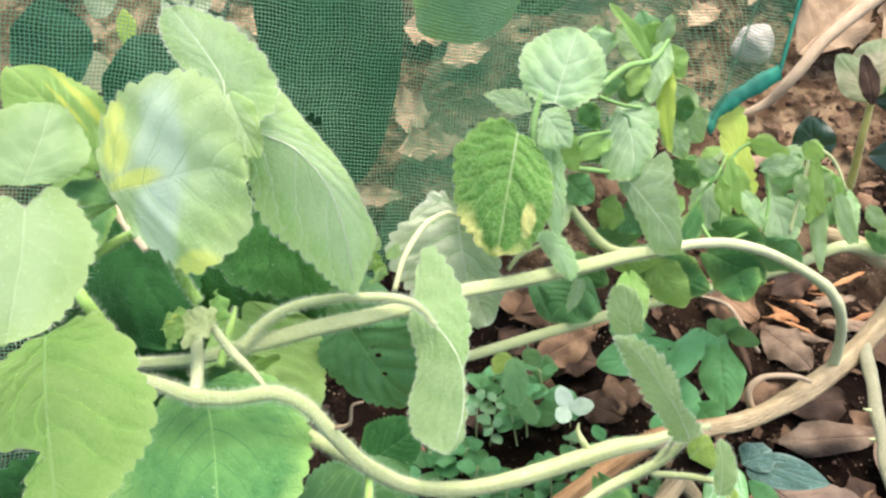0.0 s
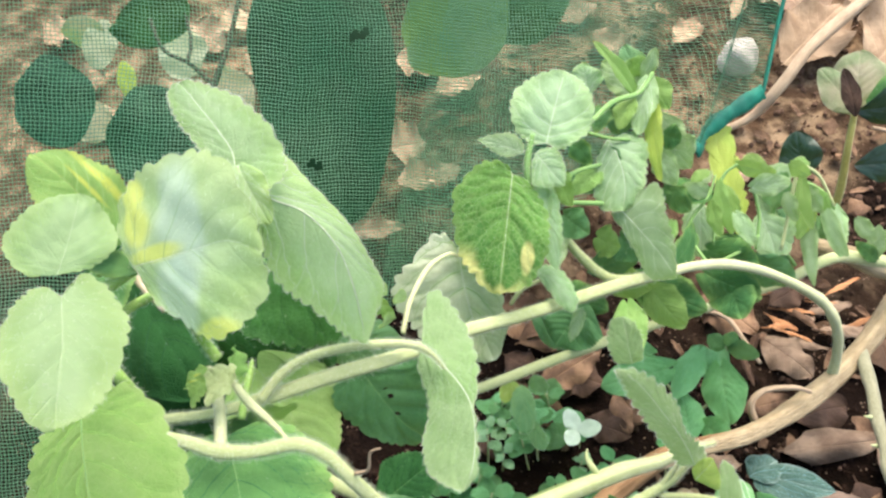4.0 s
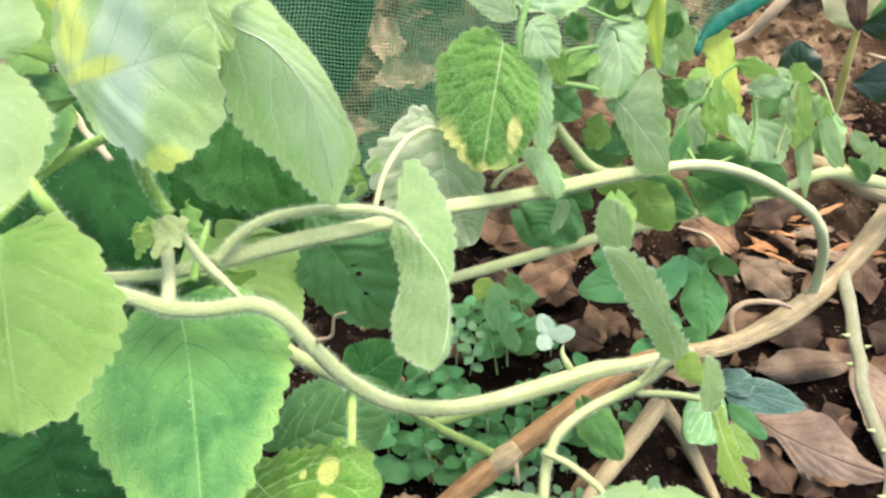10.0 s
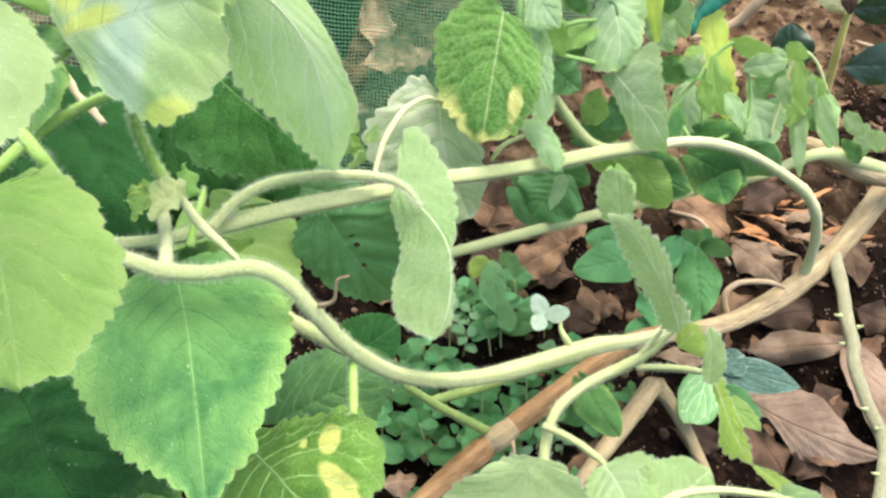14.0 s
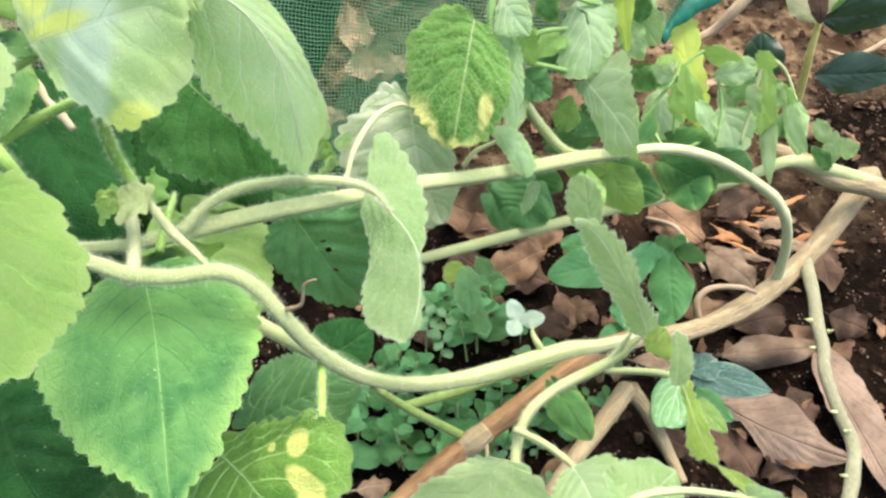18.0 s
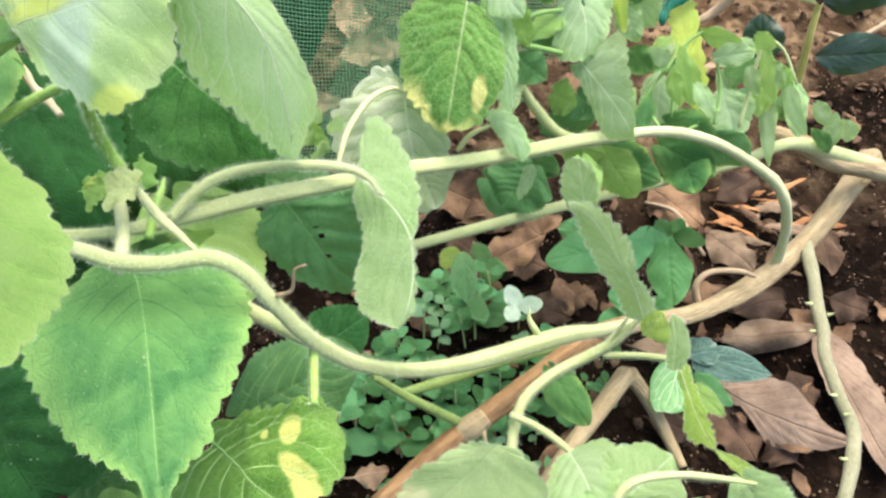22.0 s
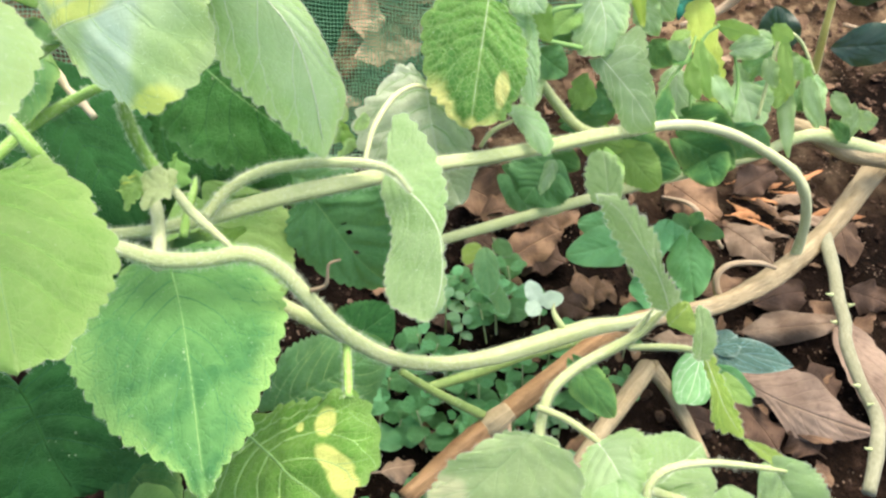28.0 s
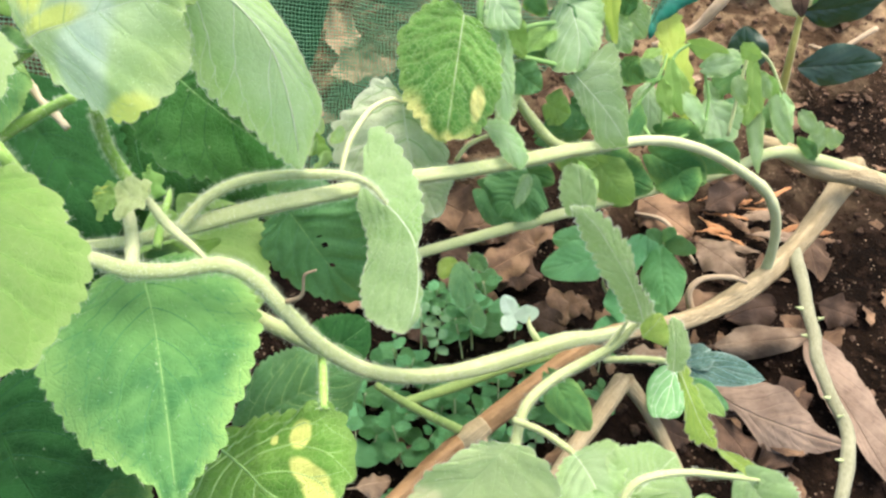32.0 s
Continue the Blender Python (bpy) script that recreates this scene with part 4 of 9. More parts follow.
def soil_material():
    m, n, l, p = graph("garden_soil")
    g = Nodes(m)
    k1, k2, k3 = g.noise(14, 5), g.noise(120, 5), g.noise(600, 3)
    # near-black browns carry the shade under the dense plants
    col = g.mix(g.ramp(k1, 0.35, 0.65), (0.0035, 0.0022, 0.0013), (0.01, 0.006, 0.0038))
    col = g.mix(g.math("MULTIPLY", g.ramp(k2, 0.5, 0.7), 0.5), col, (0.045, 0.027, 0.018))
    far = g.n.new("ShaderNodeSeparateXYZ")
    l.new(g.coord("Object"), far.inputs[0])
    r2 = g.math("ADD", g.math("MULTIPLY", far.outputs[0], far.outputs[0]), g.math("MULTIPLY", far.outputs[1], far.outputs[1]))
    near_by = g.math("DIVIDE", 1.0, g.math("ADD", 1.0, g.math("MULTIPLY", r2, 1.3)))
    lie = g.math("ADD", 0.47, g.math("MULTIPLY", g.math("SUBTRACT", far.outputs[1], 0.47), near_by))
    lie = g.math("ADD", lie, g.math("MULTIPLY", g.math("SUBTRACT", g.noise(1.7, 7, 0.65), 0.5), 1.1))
    # dry: mask of the open soil, painted paler as sunlit ground
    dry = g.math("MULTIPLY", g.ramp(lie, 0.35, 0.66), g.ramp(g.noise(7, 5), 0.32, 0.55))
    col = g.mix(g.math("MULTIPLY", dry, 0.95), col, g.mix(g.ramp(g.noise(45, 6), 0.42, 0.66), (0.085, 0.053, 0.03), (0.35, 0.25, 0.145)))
    chip = g.ramp(g.voronoi(260), 0.12, 0.2, 1.0, 0.0)
    chip = g.math("MULTIPLY", chip, g.ramp(g.noise(40, 2), 0.5, 0.6))
    col = g.mix(g.math("MULTIPLY", chip, 0.7), col, (0.42, 0.3, 0.2))
    l.new(col, p.inputs["Base Color"])
    p.inputs["Roughness"].default_value = 1.0
    p.inputs["Specular IOR Level"].default_value = 0.05
    h = g.math("ADD", g.math("MULTIPLY", k2, 1.0), g.math("MULTIPLY", k3, 0.5))
    l.new(g.bump(h, 0.004, 0.9), p.inputs["Normal"])
    return m


def build_soil():
    near_x, near_y = np.linspace(-0.45, 0.75, 190), np.linspace(-0.15, 1.1, 190)
    xs = np.r_[-60, -12, -4, -1.5, -0.8, near_x, 1.2, 2, 5, 15, 60]
    ys = np.r_[-60, -12, -4, -1.2, -0.5, near_y, 1.5, 2.2, 5, 15, 60]
    v = [(x, y, soil(x, y)) for y in ys for x in xs]
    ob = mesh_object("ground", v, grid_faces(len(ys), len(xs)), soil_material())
    tagged(ob, "dark brown crumbly garden soil", "soil", kind="structure")


build_soil()


def dead_leaf(base, tip, up, width, mat, label, **shape):
    LEAF_SEED[0] += 1
    args = dict(bend=0.4, fold=0.1, curl=0.3, wave=0.13, teeth=5, tooth=0.04, cord=0.02, wide=0.68, blunt=0.75, nu=41, nv=17)
    args.update(shape)
    v, f, uv, e = leaf_grid((Vector(tip) - Vector(base)).length, width, seed=LEAF_SEED[0], **args)
    holder = thing("dead_leaf", label, "leaf", base, "dead leaves")
    ob = mesh_object("blade", v, f, mat, holder, uv, e)
    ob.matrix_basis = facing(base, tip, up)
    g = v.reshape(args["nu"], args["nv"], 3)[:, args["nv"] // 2]
    tube_mesh("midrib", [(0, -0.005, 0.0006, 0.0004)] + [(*(q - np.array([0, 0, 0.0002])), 0.00055 * (1.05 - i / len(g[::4]))) for i, q in enumerate(g[::4])], mat, ob, ring=6, steps=1)
    return holder


# ---- the large hairy plant by the net ----
near = thing("trailing_plant", "pale hairy trailing herb with broad scalloped leaves by a green net", "plant", (-0.09, 0.2, 0.03), "hairy herbs")
tube_mesh("stem", [(-0.0963, 0.1301, 0.2352, 0.0016), (-0.0753, 0.126, 0.2346, 0.0021), (-0.0633, 0.1241, 0.2324, 0.0023), (-0.0519, 0.1252, 0.2316, 0.0021), (-0.0408, 0.1282, 0.2312, 0.0022), (-0.0323, 0.1276, 0.2262, 0.0021), (-0.0252, 0.1251, 0.2167, 0.0022), (-0.0169, 0.1246, 0.2023, 0.0024), (-0.0051, 0.1295, 0.1832, 0.0024), (0.0102, 0.1416, 0.1623, 0.0026), (0.0282, 0.1566, 0.1455, 0.0029), (0.0509, 0.1737, 0.1332, 0.0034), (0.0709, 0.1876, 0.1249, 0.0034), (0.0883, 0.1997, 0.1136, 0.0027), (0.1078, 0.2151, 0.1012, 0.0018), (0.1215, 0.2244, 0.0929, 0.0011)], STEM, near, hairs=9000, steps=7, ridge=0.09, lumps=0.02, ring=16, label='long curving hairy light green stem')
tube_mesh("stem", [(-0.0575, 0.1511, 0.1985, 0.0021), (-0.038, 0.1328, 0.2053, 0.0022), (-0.0277, 0.1293, 0.2016, 0.0023), (-0.0181, 0.1286, 0.1951, 0.0024)], STEM, near, hairs=700)
tube_mesh("dry_twig", [(-0.0242, 0.1256, 0.2199, 0.0007), (-0.0196, 0.1251, 0.2234, 0.0005), (-0.0185, 0.1271, 0.2293, 0.0004), (-0.0152, 0.1277, 0.2311, 0.0003)], PINKISH, near, label='small broken dry twig')
tube_mesh("stem", [(-0.0988, 0.1439, 0.218, 0.0019), (-0.0766, 0.1477, 0.218, 0.0019), (-0.0595, 0.1539, 0.219, 0.0025), (-0.0392, 0.1629, 0.2197, 0.0028), (-0.0167, 0.175, 0.2164, 0.0027), (0.0033, 0.1989, 0.2024, 0.0028), (0.0256, 0.2176, 0.1915, 0.0028), (0.0513, 0.239, 0.1803, 0.0030), (0.0721, 0.2546, 0.1736, 0.0030), (0.0917, 0.2675, 0.1671, 0.0026)], STEM, near, hairs=7000, ridge=0.12, ring=16, label='thick ribbed pale green stem')
tube_mesh("petiole", [(-0.0603, 0.1499, 0.2221, 0.0015), (-0.054, 0.1578, 0.2265, 0.0016), (-0.0449, 0.1638, 0.229, 0.0016), (-0.0323, 0.1684, 0.2287, 0.0016), (-0.0192, 0.1723, 0.2263, 0.0016), (-0.0104, 0.1734, 0.2243, 0.0013), (-0.0045, 0.1721, 0.2214, 0.0008), (-0.0001, 0.1685, 0.2179, 0.0004)], STEM, near, hairs=3200)
tube_mesh("petiole", [(-0.0665, 0.1455, 0.2182, 0.0013), (-0.0665, 0.155, 0.2216, 0.0013), (-0.0673, 0.1633, 0.2212, 0.0010), (-0.0683, 0.1687, 0.2208, 0.0005)], STALK, near, hairs=300)
tube_mesh("petiole", [(-0.0761, 0.1612, 0.2306, 0.0020), (-0.0789, 0.1625, 0.2373, 0.0018), (-0.0782, 0.16, 0.2487, 0.0017), (-0.0736, 0.1532, 0.2627, 0.0015)], STALK, near, hairs=700)
tube_mesh("petiole", [(-0.0639, 0.1233, 0.2303, 0.0019), (-0.067, 0.134, 0.2294, 0.0018), (-0.072, 0.1468, 0.2293, 0.0018), (-0.0784, 0.1568, 0.2293, 0.0022)], WHITESTEM, near, hairs=500)
tube_mesh("petiole", [(-0.0443, 0.1312, 0.2273, 0.0004), (-0.0522, 0.1379, 0.2284, 0.0011), (-0.0593, 0.1424, 0.2315, 0.0015), (-0.0634, 0.1451, 0.2369, 0.0012), (-0.067, 0.1494, 0.2356, 0.0004)], WHITESTEM, near, hairs=500)
tube_mesh("petiole", [(-0.1151, 0.1398, 0.2449, 0.0015), (-0.1145, 0.1643, 0.2405, 0.0018), (-0.1063, 0.1743, 0.2426, 0.0017), (-0.0916, 0.1755, 0.25, 0.0015)], STALK, near, hairs=600)
tube_mesh("petiole", [(-0.1041, 0.1466, 0.2645, 0.0016), (-0.0845, 0.126, 0.2719, 0.0016), (-0.0794, 0.1223, 0.2655, 0.0017), (-0.0766, 0.1216, 0.2538, 0.0012)], STALK, near, hairs=500)
tube_mesh("petiole", [(-0.0966, 0.1507, 0.2733, 0.0019), (-0.0869, 0.153, 0.2785, 0.0016), (-0.0815, 0.1534, 0.2811, 0.0010)], STALK, near, hairs=300)
tube_mesh("dry_stalk", [(-0.122, 0.189, 0.252, 0.0012), (-0.1154, 0.1875, 0.2495, 0.0019), (-0.1099, 0.1853, 0.2472, 0.0016), (-0.1066, 0.1821, 0.244, 0.0013), (-0.1024, 0.1794, 0.2413, 0.0015), (-0.0977, 0.1759, 0.2378, 0.0011)], CREAMSTALK, near, lumps=0.12, ridge=0.12, label="withered cream coloured stalk")
tube_mesh("petiole", [(-0.1054, 0.1645, 0.2676, 0.0016), (-0.0912, 0.1665, 0.2757, 0.0015), (-0.0815, 0.1647, 0.2805, 0.0010)], STALK, near, hairs=300)
tube_mesh("petiole", [(-0.0165, 0.1252, 0.1973, 0.0012), (-0.0149, 0.1159, 0.1968, 0.0013), (-0.0133, 0.1064, 0.1961, 0.0012)], STALK, near, hairs=300)
blade(near, (-0.058, 0.1787, 0.2951), (-0.0832, 0.2127, 0.3065), (-0.14, -0.5, 0.85), ((-0.07, 0.05), (-0.11, 0.20), (-0.12, 0.42), (-0.14, 0.60), (-0.14, 0.81), (-0.12, 0.96), (-0.06, 1.03)), ((0.08, -0.23), (0.25, -0.22), (0.33, -0.09), (0.37, 0.14), (0.33, 0.38), (0.28, 0.59), (0.16, 0.80), (0.07, 0.94)), SAGE, mid=((0.07, 0.15), (0.06, 0.45), (0.03, 0.72)), sag=0.05, fold=(0.1, -0.05), curl=0.25, teeth=16, tooth=0.22, rib=1.0, vein=0.9, dome=0.01, wave=0.015, hairs=2200, down=2000, label='tall pale hairy leaf lit along its rim')
blade(near, (-0.0579, 0.179, 0.2968), (-0.0256, 0.1673, 0.2318), (0.54, -0.57, 0.62), ((-0.12, 0.01), (-0.21, 0.08), (-0.22, 0.24), (-0.24, 0.44), (-0.24, 0.66), (-0.23, 0.84), (-0.12, 0.93), (-0.03, 0.99)), ((0.05, 0.05), (0.07, 0.16), (0.09, 0.29), (0.13, 0.45), (0.12, 0.59), (0.09, 0.71), (0.06, 0.84), (0.03, 0.94)), PALE, mid=((-0.03, 0.17), (-0.11, 0.31), (-0.13, 0.53), (-0.07, 0.79)), sag=0.08, fold=(-0.15, -0.35), curl=0.1, teeth=19, tooth=0.3, smoother=(0.25, 1.0), rib=1.3, vein=1.1, dome=0.012, wave=0.004, hairs=2200, down=3000, label='long pale leaf hanging folded along its white midrib')
leaf(near, (-0.0553, 0.1771, 0.2976), (-0.0464, 0.1668, 0.2854), (0.11, -0.72, 0.69), 0.0114, PALE, bend=0.6, fold=0.3, nu=41, nv=13, orb=0.15, tooth=0.11, wave=0.06, teeth=12, hairs=200)
blade(near, (-0.0821, 0.1494, 0.2847), (-0.039, 0.1419, 0.2976), (-0.28, -0.8, 0.54), ((-0.17, -0.07), (-0.36, -0.05), (-0.53, 0.16), (-0.62, 0.47), (-0.62, 0.70), (-0.50, 0.87), (-0.29, 0.96), (-0.13, 1.00)), ((0.07, 0.10), (0.21, 0.15), (0.35, 0.33), (0.47, 0.50), (0.47, 0.65), (0.38, 0.82), (0.23, 0.95), (0.11, 0.99)), PATCHY, mid=((-0.05, 0.45), (-0.09, 0.79)), sag=0.05, fold=(0.05, 0.05), curl=0.2, teeth=13, tooth=0.22, rib=0.25, vein=0.3, dome=0.008, wave=0.02, hairs=700, down=1200, label='broad round leaf patched with yellow under a silvery sky sheen')
blade(near, (-0.0749, 0.1152, 0.3151), (-0.0759, 0.1354, 0.3222), (0.55, -0.16, 0.82), ((-0.31, -0.07), (-0.55, 0.21), (-0.45, 0.59), (-0.24, 0.87)), ((0.31, 0.16), (0.48, 0.45), (0.38, 0.74), (0.18, 0.93)), SAGE, mid=((0.02, 0.30), (0.02, 0.67)), sag=0.05, fold=(0.08, 0.08), curl=0.15, teeth=12, tooth=0.15, rib=0.15, vein=0.2, dome=0.008)
blade(near, (-0.072, 0.1102, 0.3138), (-0.061, 0.08, 0.309), (0.58, -0.05, 0.82), ((-0.13, -0.20), (-0.30, -0.13), (-0.40, 0.17), (-0.36, 0.51), (-0.26, 0.80), (-0.12, 0.95)), ((0.14, -0.06), (0.29, 0.19), (0.34, 0.57), (0.22, 0.87), (0.08, 0.99)), SAGE, mid=((-0.01, 0.41), (-0.00, 0.73)), sag=0.05, fold=(0.08, 0.08), curl=0.15, teeth=13, tooth=0.18, rib=0.15, vein=0.2, dome=0.008, hairs=400, down=600)
leaf(near, (-0.0892, 0.1595, 0.2891), (-0.1076, 0.1655, 0.3123), (0.68, -0.36, 0.63), 0.0244, YELLOWING, bend=0.6, fold=0.15, teeth=14)
leaf(near, (-0.0844, 0.1524, 0.2808), (-0.1015, 0.1567, 0.2798), (-0.14, -0.33, 0.93), 0.0084, MID, bend=0.6, fold=0.2, teeth=12, nu=41, nv=13, orb=0.15, tooth=0.11, wave=0.06)
blade(near, (-0.0835, 0.109, 0.2744), (-0.0655, 0.0698, 0.2608), (0.49, -0.08, 0.87), ((-0.12, -0.06), (-0.25, -0.11), (-0.37, -0.03), (-0.44, 0.08), (-0.43, 0.26), (-0.48, 0.38), (-0.47, 0.54), (-0.41, 0.70), (-0.28, 0.83), (-0.19, 0.94), (-0.09, 0.97)), ((0.11, 0.05), (0.25, 0.22), (0.29, 0.45), (0.21, 0.59), (0.08, 0.62), (0.06, 0.68), (0.11, 0.72), (0.14, 0.83), (0.10, 0.94)), FRESH, mid=((0.02, 0.30), (0.02, 0.58), (0.01, 0.82)), sag=0.05, fold=(0.05, 0.05), curl=0.15, teeth=15, tooth=0.24, rib=0.7, vein=1.0, dome=0.018, rise=0.3, hairs=500, label='broad fresh green leaf with shallow scalloped margin')
blade(near, (-0.0709, 0.1405, 0.2153), (-0.039, 0.0658, 0.215), (0.07, 0.02, 1), ((-0.14, -0.01), (-0.27, 0.06), (-0.34, 0.20), (-0.36, 0.34), (-0.35, 0.47), (-0.31, 0.56), (-0.25, 0.67), (-0.19, 0.75), (-0.16, 0.83), (-0.10, 0.88), (-0.05, 0.93), (-0.02, 0.98)), ((0.10, -0.02), (0.25, 0.13), (0.33, 0.34), (0.33, 0.46), (0.29, 0.56), (0.24, 0.67), (0.18, 0.78), (0.11, 0.85), (0.05, 0.91), (0.03, 0.96)), MID, mid=((-0.02, 0.25), (-0.02, 0.50), (-0.01, 0.80)), sag=0.05, fold=(0.03, 0.03), curl=0.12, teeth=22, tooth=0.27, pairs=6, rise=0.4, rib=0.5, vein=0.9, dome=0.02, hairs=500, down=600, label='large heart-shaped green leaf with deep veins and pale margin')
blade(near, (-0.0453, 0.1029, 0.1773), (-0.0165, 0.0804, 0.1829), (-0.39, -0.34, 0.86), ((-0.05, -0.13), (-0.17, -0.04), (-0.37, 0.16), (-0.59, 0.46), (-0.77, 0.63), (-0.77, 0.81), (-0.65, 0.97), (-0.57, 1.11), (-0.42, 1.18), (-0.27, 1.19), (-0.13, 1.15)), ((0.18, -0.01), (0.39, -0.16), (0.69, -0.19), (0.84, 0.07), (0.69, 0.54), (0.42, 0.84), (0.15, 0.97)), SPOTTED, mid=((-0.02, 0.34), (-0.00, 0.69)), sag=0.05, fold=(0.05, 0.05), curl=0.15, teeth=14, tooth=0.26, rise=0.3, rib=0.8, vein=0.9, dome=0.016, hairs=400, label='green leaf with ragged yellow spots')
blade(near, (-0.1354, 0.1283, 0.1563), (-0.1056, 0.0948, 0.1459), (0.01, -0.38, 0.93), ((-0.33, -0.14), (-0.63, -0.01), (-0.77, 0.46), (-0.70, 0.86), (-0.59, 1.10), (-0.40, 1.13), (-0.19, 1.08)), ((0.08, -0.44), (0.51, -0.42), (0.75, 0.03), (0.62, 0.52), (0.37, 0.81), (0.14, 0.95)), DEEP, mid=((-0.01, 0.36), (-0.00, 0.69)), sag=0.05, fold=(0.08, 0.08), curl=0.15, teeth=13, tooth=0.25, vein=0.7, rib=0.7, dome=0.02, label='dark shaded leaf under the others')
leaf(near, (-0.1028, 0.1147, 0.1299), (-0.0788, 0.0963, 0.1261), (-0.06, -0.28, 0.96), 0.0301, MID, bend=0.5, fold=0.1, teeth=13)
leaf(near, (-0.0943, 0.0988, 0.1289), (-0.0789, 0.1022, 0.1313), (0.02, -0.63, 0.78), 0.0158, FRESH, bend=0.5, fold=0.1, teeth=11)
leaf(near, (-0.0764, 0.1846, 0.1964), (-0.0471, 0.1511, 0.1792), (0.33, -0.19, 0.92), 0.0502, FRESH, bend=0.5, fold=0.1, curl=0.2, teeth=16)
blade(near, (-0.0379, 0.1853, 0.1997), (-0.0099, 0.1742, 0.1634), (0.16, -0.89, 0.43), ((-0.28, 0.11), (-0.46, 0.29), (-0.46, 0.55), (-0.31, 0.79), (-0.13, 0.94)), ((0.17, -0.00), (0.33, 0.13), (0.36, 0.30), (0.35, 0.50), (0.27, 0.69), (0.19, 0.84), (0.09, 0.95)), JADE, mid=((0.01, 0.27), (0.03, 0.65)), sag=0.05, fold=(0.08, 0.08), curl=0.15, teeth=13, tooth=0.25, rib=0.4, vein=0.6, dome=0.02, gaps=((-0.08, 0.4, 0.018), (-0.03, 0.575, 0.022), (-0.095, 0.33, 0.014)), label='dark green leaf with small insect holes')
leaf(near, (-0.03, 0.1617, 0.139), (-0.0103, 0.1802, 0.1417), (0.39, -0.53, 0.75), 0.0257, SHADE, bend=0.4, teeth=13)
leaf(near, (-0.0445, 0.123, 0.1581), (-0.0063, 0.1377, 0.1772), (-0.16, -0.59, 0.79), 0.0343, BLUISH, bend=0.5, fold=0.08, teeth=15, cord=0.14)
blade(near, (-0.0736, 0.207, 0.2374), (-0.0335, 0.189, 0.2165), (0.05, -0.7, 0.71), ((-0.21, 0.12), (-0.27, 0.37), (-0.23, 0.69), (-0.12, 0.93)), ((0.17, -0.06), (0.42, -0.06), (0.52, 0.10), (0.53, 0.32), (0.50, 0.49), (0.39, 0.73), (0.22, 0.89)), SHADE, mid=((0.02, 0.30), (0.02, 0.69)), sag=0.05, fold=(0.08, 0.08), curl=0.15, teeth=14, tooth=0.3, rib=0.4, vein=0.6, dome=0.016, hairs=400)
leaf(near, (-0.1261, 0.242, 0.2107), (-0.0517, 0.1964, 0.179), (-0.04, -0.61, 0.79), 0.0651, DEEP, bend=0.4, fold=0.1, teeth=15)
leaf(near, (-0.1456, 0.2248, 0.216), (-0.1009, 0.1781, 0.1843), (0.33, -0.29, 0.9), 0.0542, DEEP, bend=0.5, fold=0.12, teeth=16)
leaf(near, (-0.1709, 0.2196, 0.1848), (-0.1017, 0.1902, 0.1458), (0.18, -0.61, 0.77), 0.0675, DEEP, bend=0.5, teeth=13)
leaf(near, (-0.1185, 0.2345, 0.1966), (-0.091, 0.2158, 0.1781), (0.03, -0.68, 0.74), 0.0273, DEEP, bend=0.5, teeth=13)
leaf(near, (-0.0608, 0.2179, 0.1788), (-0.0247, 0.2154, 0.1751), (0, -0.82, 0.57), 0.0273, BLUISH, bend=0.5, teeth=13)
leaf(near, (-0.1141, 0.1861, 0.2539), (-0.1124, 0.1611, 0.2442), (0.14, -0.35, 0.93), 0.0172, MID, bend=0.5, fold=0.1, teeth=13)
leaf(near, (-0.1525, 0.2203, 0.2394), (-0.1286, 0.2061, 0.239), (-0.35, -0.61, 0.71), 0.0212, FRESH, bend=0.5, teeth=12)
leaf(near, (-0.0687, 0.1529, 0.2075), (-0.0515, 0.1573, 0.2108), (0.25, -0.97, -0.02), 0.0099, FRESH, bend=0.4, teeth=10, nu=41, nv=13, orb=0.15, tooth=0.11, wave=0.06)
leaf(near, (-0.0762, 0.1474, 0.2068), (-0.0471, 0.1444, 0.2088), (-0.12, -0.79, 0.6), 0.0164, MID, bend=0.5, teeth=11)
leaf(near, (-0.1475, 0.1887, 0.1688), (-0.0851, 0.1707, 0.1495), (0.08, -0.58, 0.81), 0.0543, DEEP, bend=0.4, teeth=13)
blade(near, (-0.0636, 0.1433, 0.2395), (-0.0709, 0.1404, 0.2405), (0.1, -0.3, 0.95), ((-0.43, 0.17), (-0.51, 0.59), (-0.70, 1.02)), ((0.49, -0.26), (0.91, -0.25), (0.84, 0.38), (0.79, 0.99), (0.44, 1.09)), CRUMPLED, mid=((0.14, 0.27), (0.14, 0.63)), sag=0.05, fold=(0.3, 0.1), curl=0.15, teeth=5, tooth=0.2, pairs=3, rib=0.8, vein=0.7, wave=0.1, label='withered crumpled young leaf')
blade(near, (-0.0706, 0.1424, 0.2424), (-0.0772, 0.1398, 0.2421), (0.1, -0.3, 0.95), ((-0.54, 0.23), (-0.94, 0.67), (-0.39, 0.76)), ((0.44, 0.27), (0.23, 0.68)), YELLOWING, mid=((-0.02, 0.30), (-0.04, 0.68)), sag=0.05, fold=(0.08, 0.08), curl=0.15, teeth=4, tooth=0.4, pairs=2, rib=0.6, vein=0.5, wave=0.1)
leaf(near, (-0.0685, 0.151, 0.2344), (-0.069, 0.1614, 0.2359), (0.97, 0.01, 0.26), 0.0101, FRESH, bend=0.9, fold=0.7, wave=0.1, teeth=10, nu=41, nv=13, orb=0.15, tooth=0.11)
leaf(near, (-0.0741, 0.1512, 0.2348), (-0.0791, 0.1442, 0.2367), (0.28, 0.06, 0.96), 0.0070, FRESH, bend=1.2, fold=0.6, wave=0.14, teeth=10, nu=41, nv=13, orb=0.15, tooth=0.11)
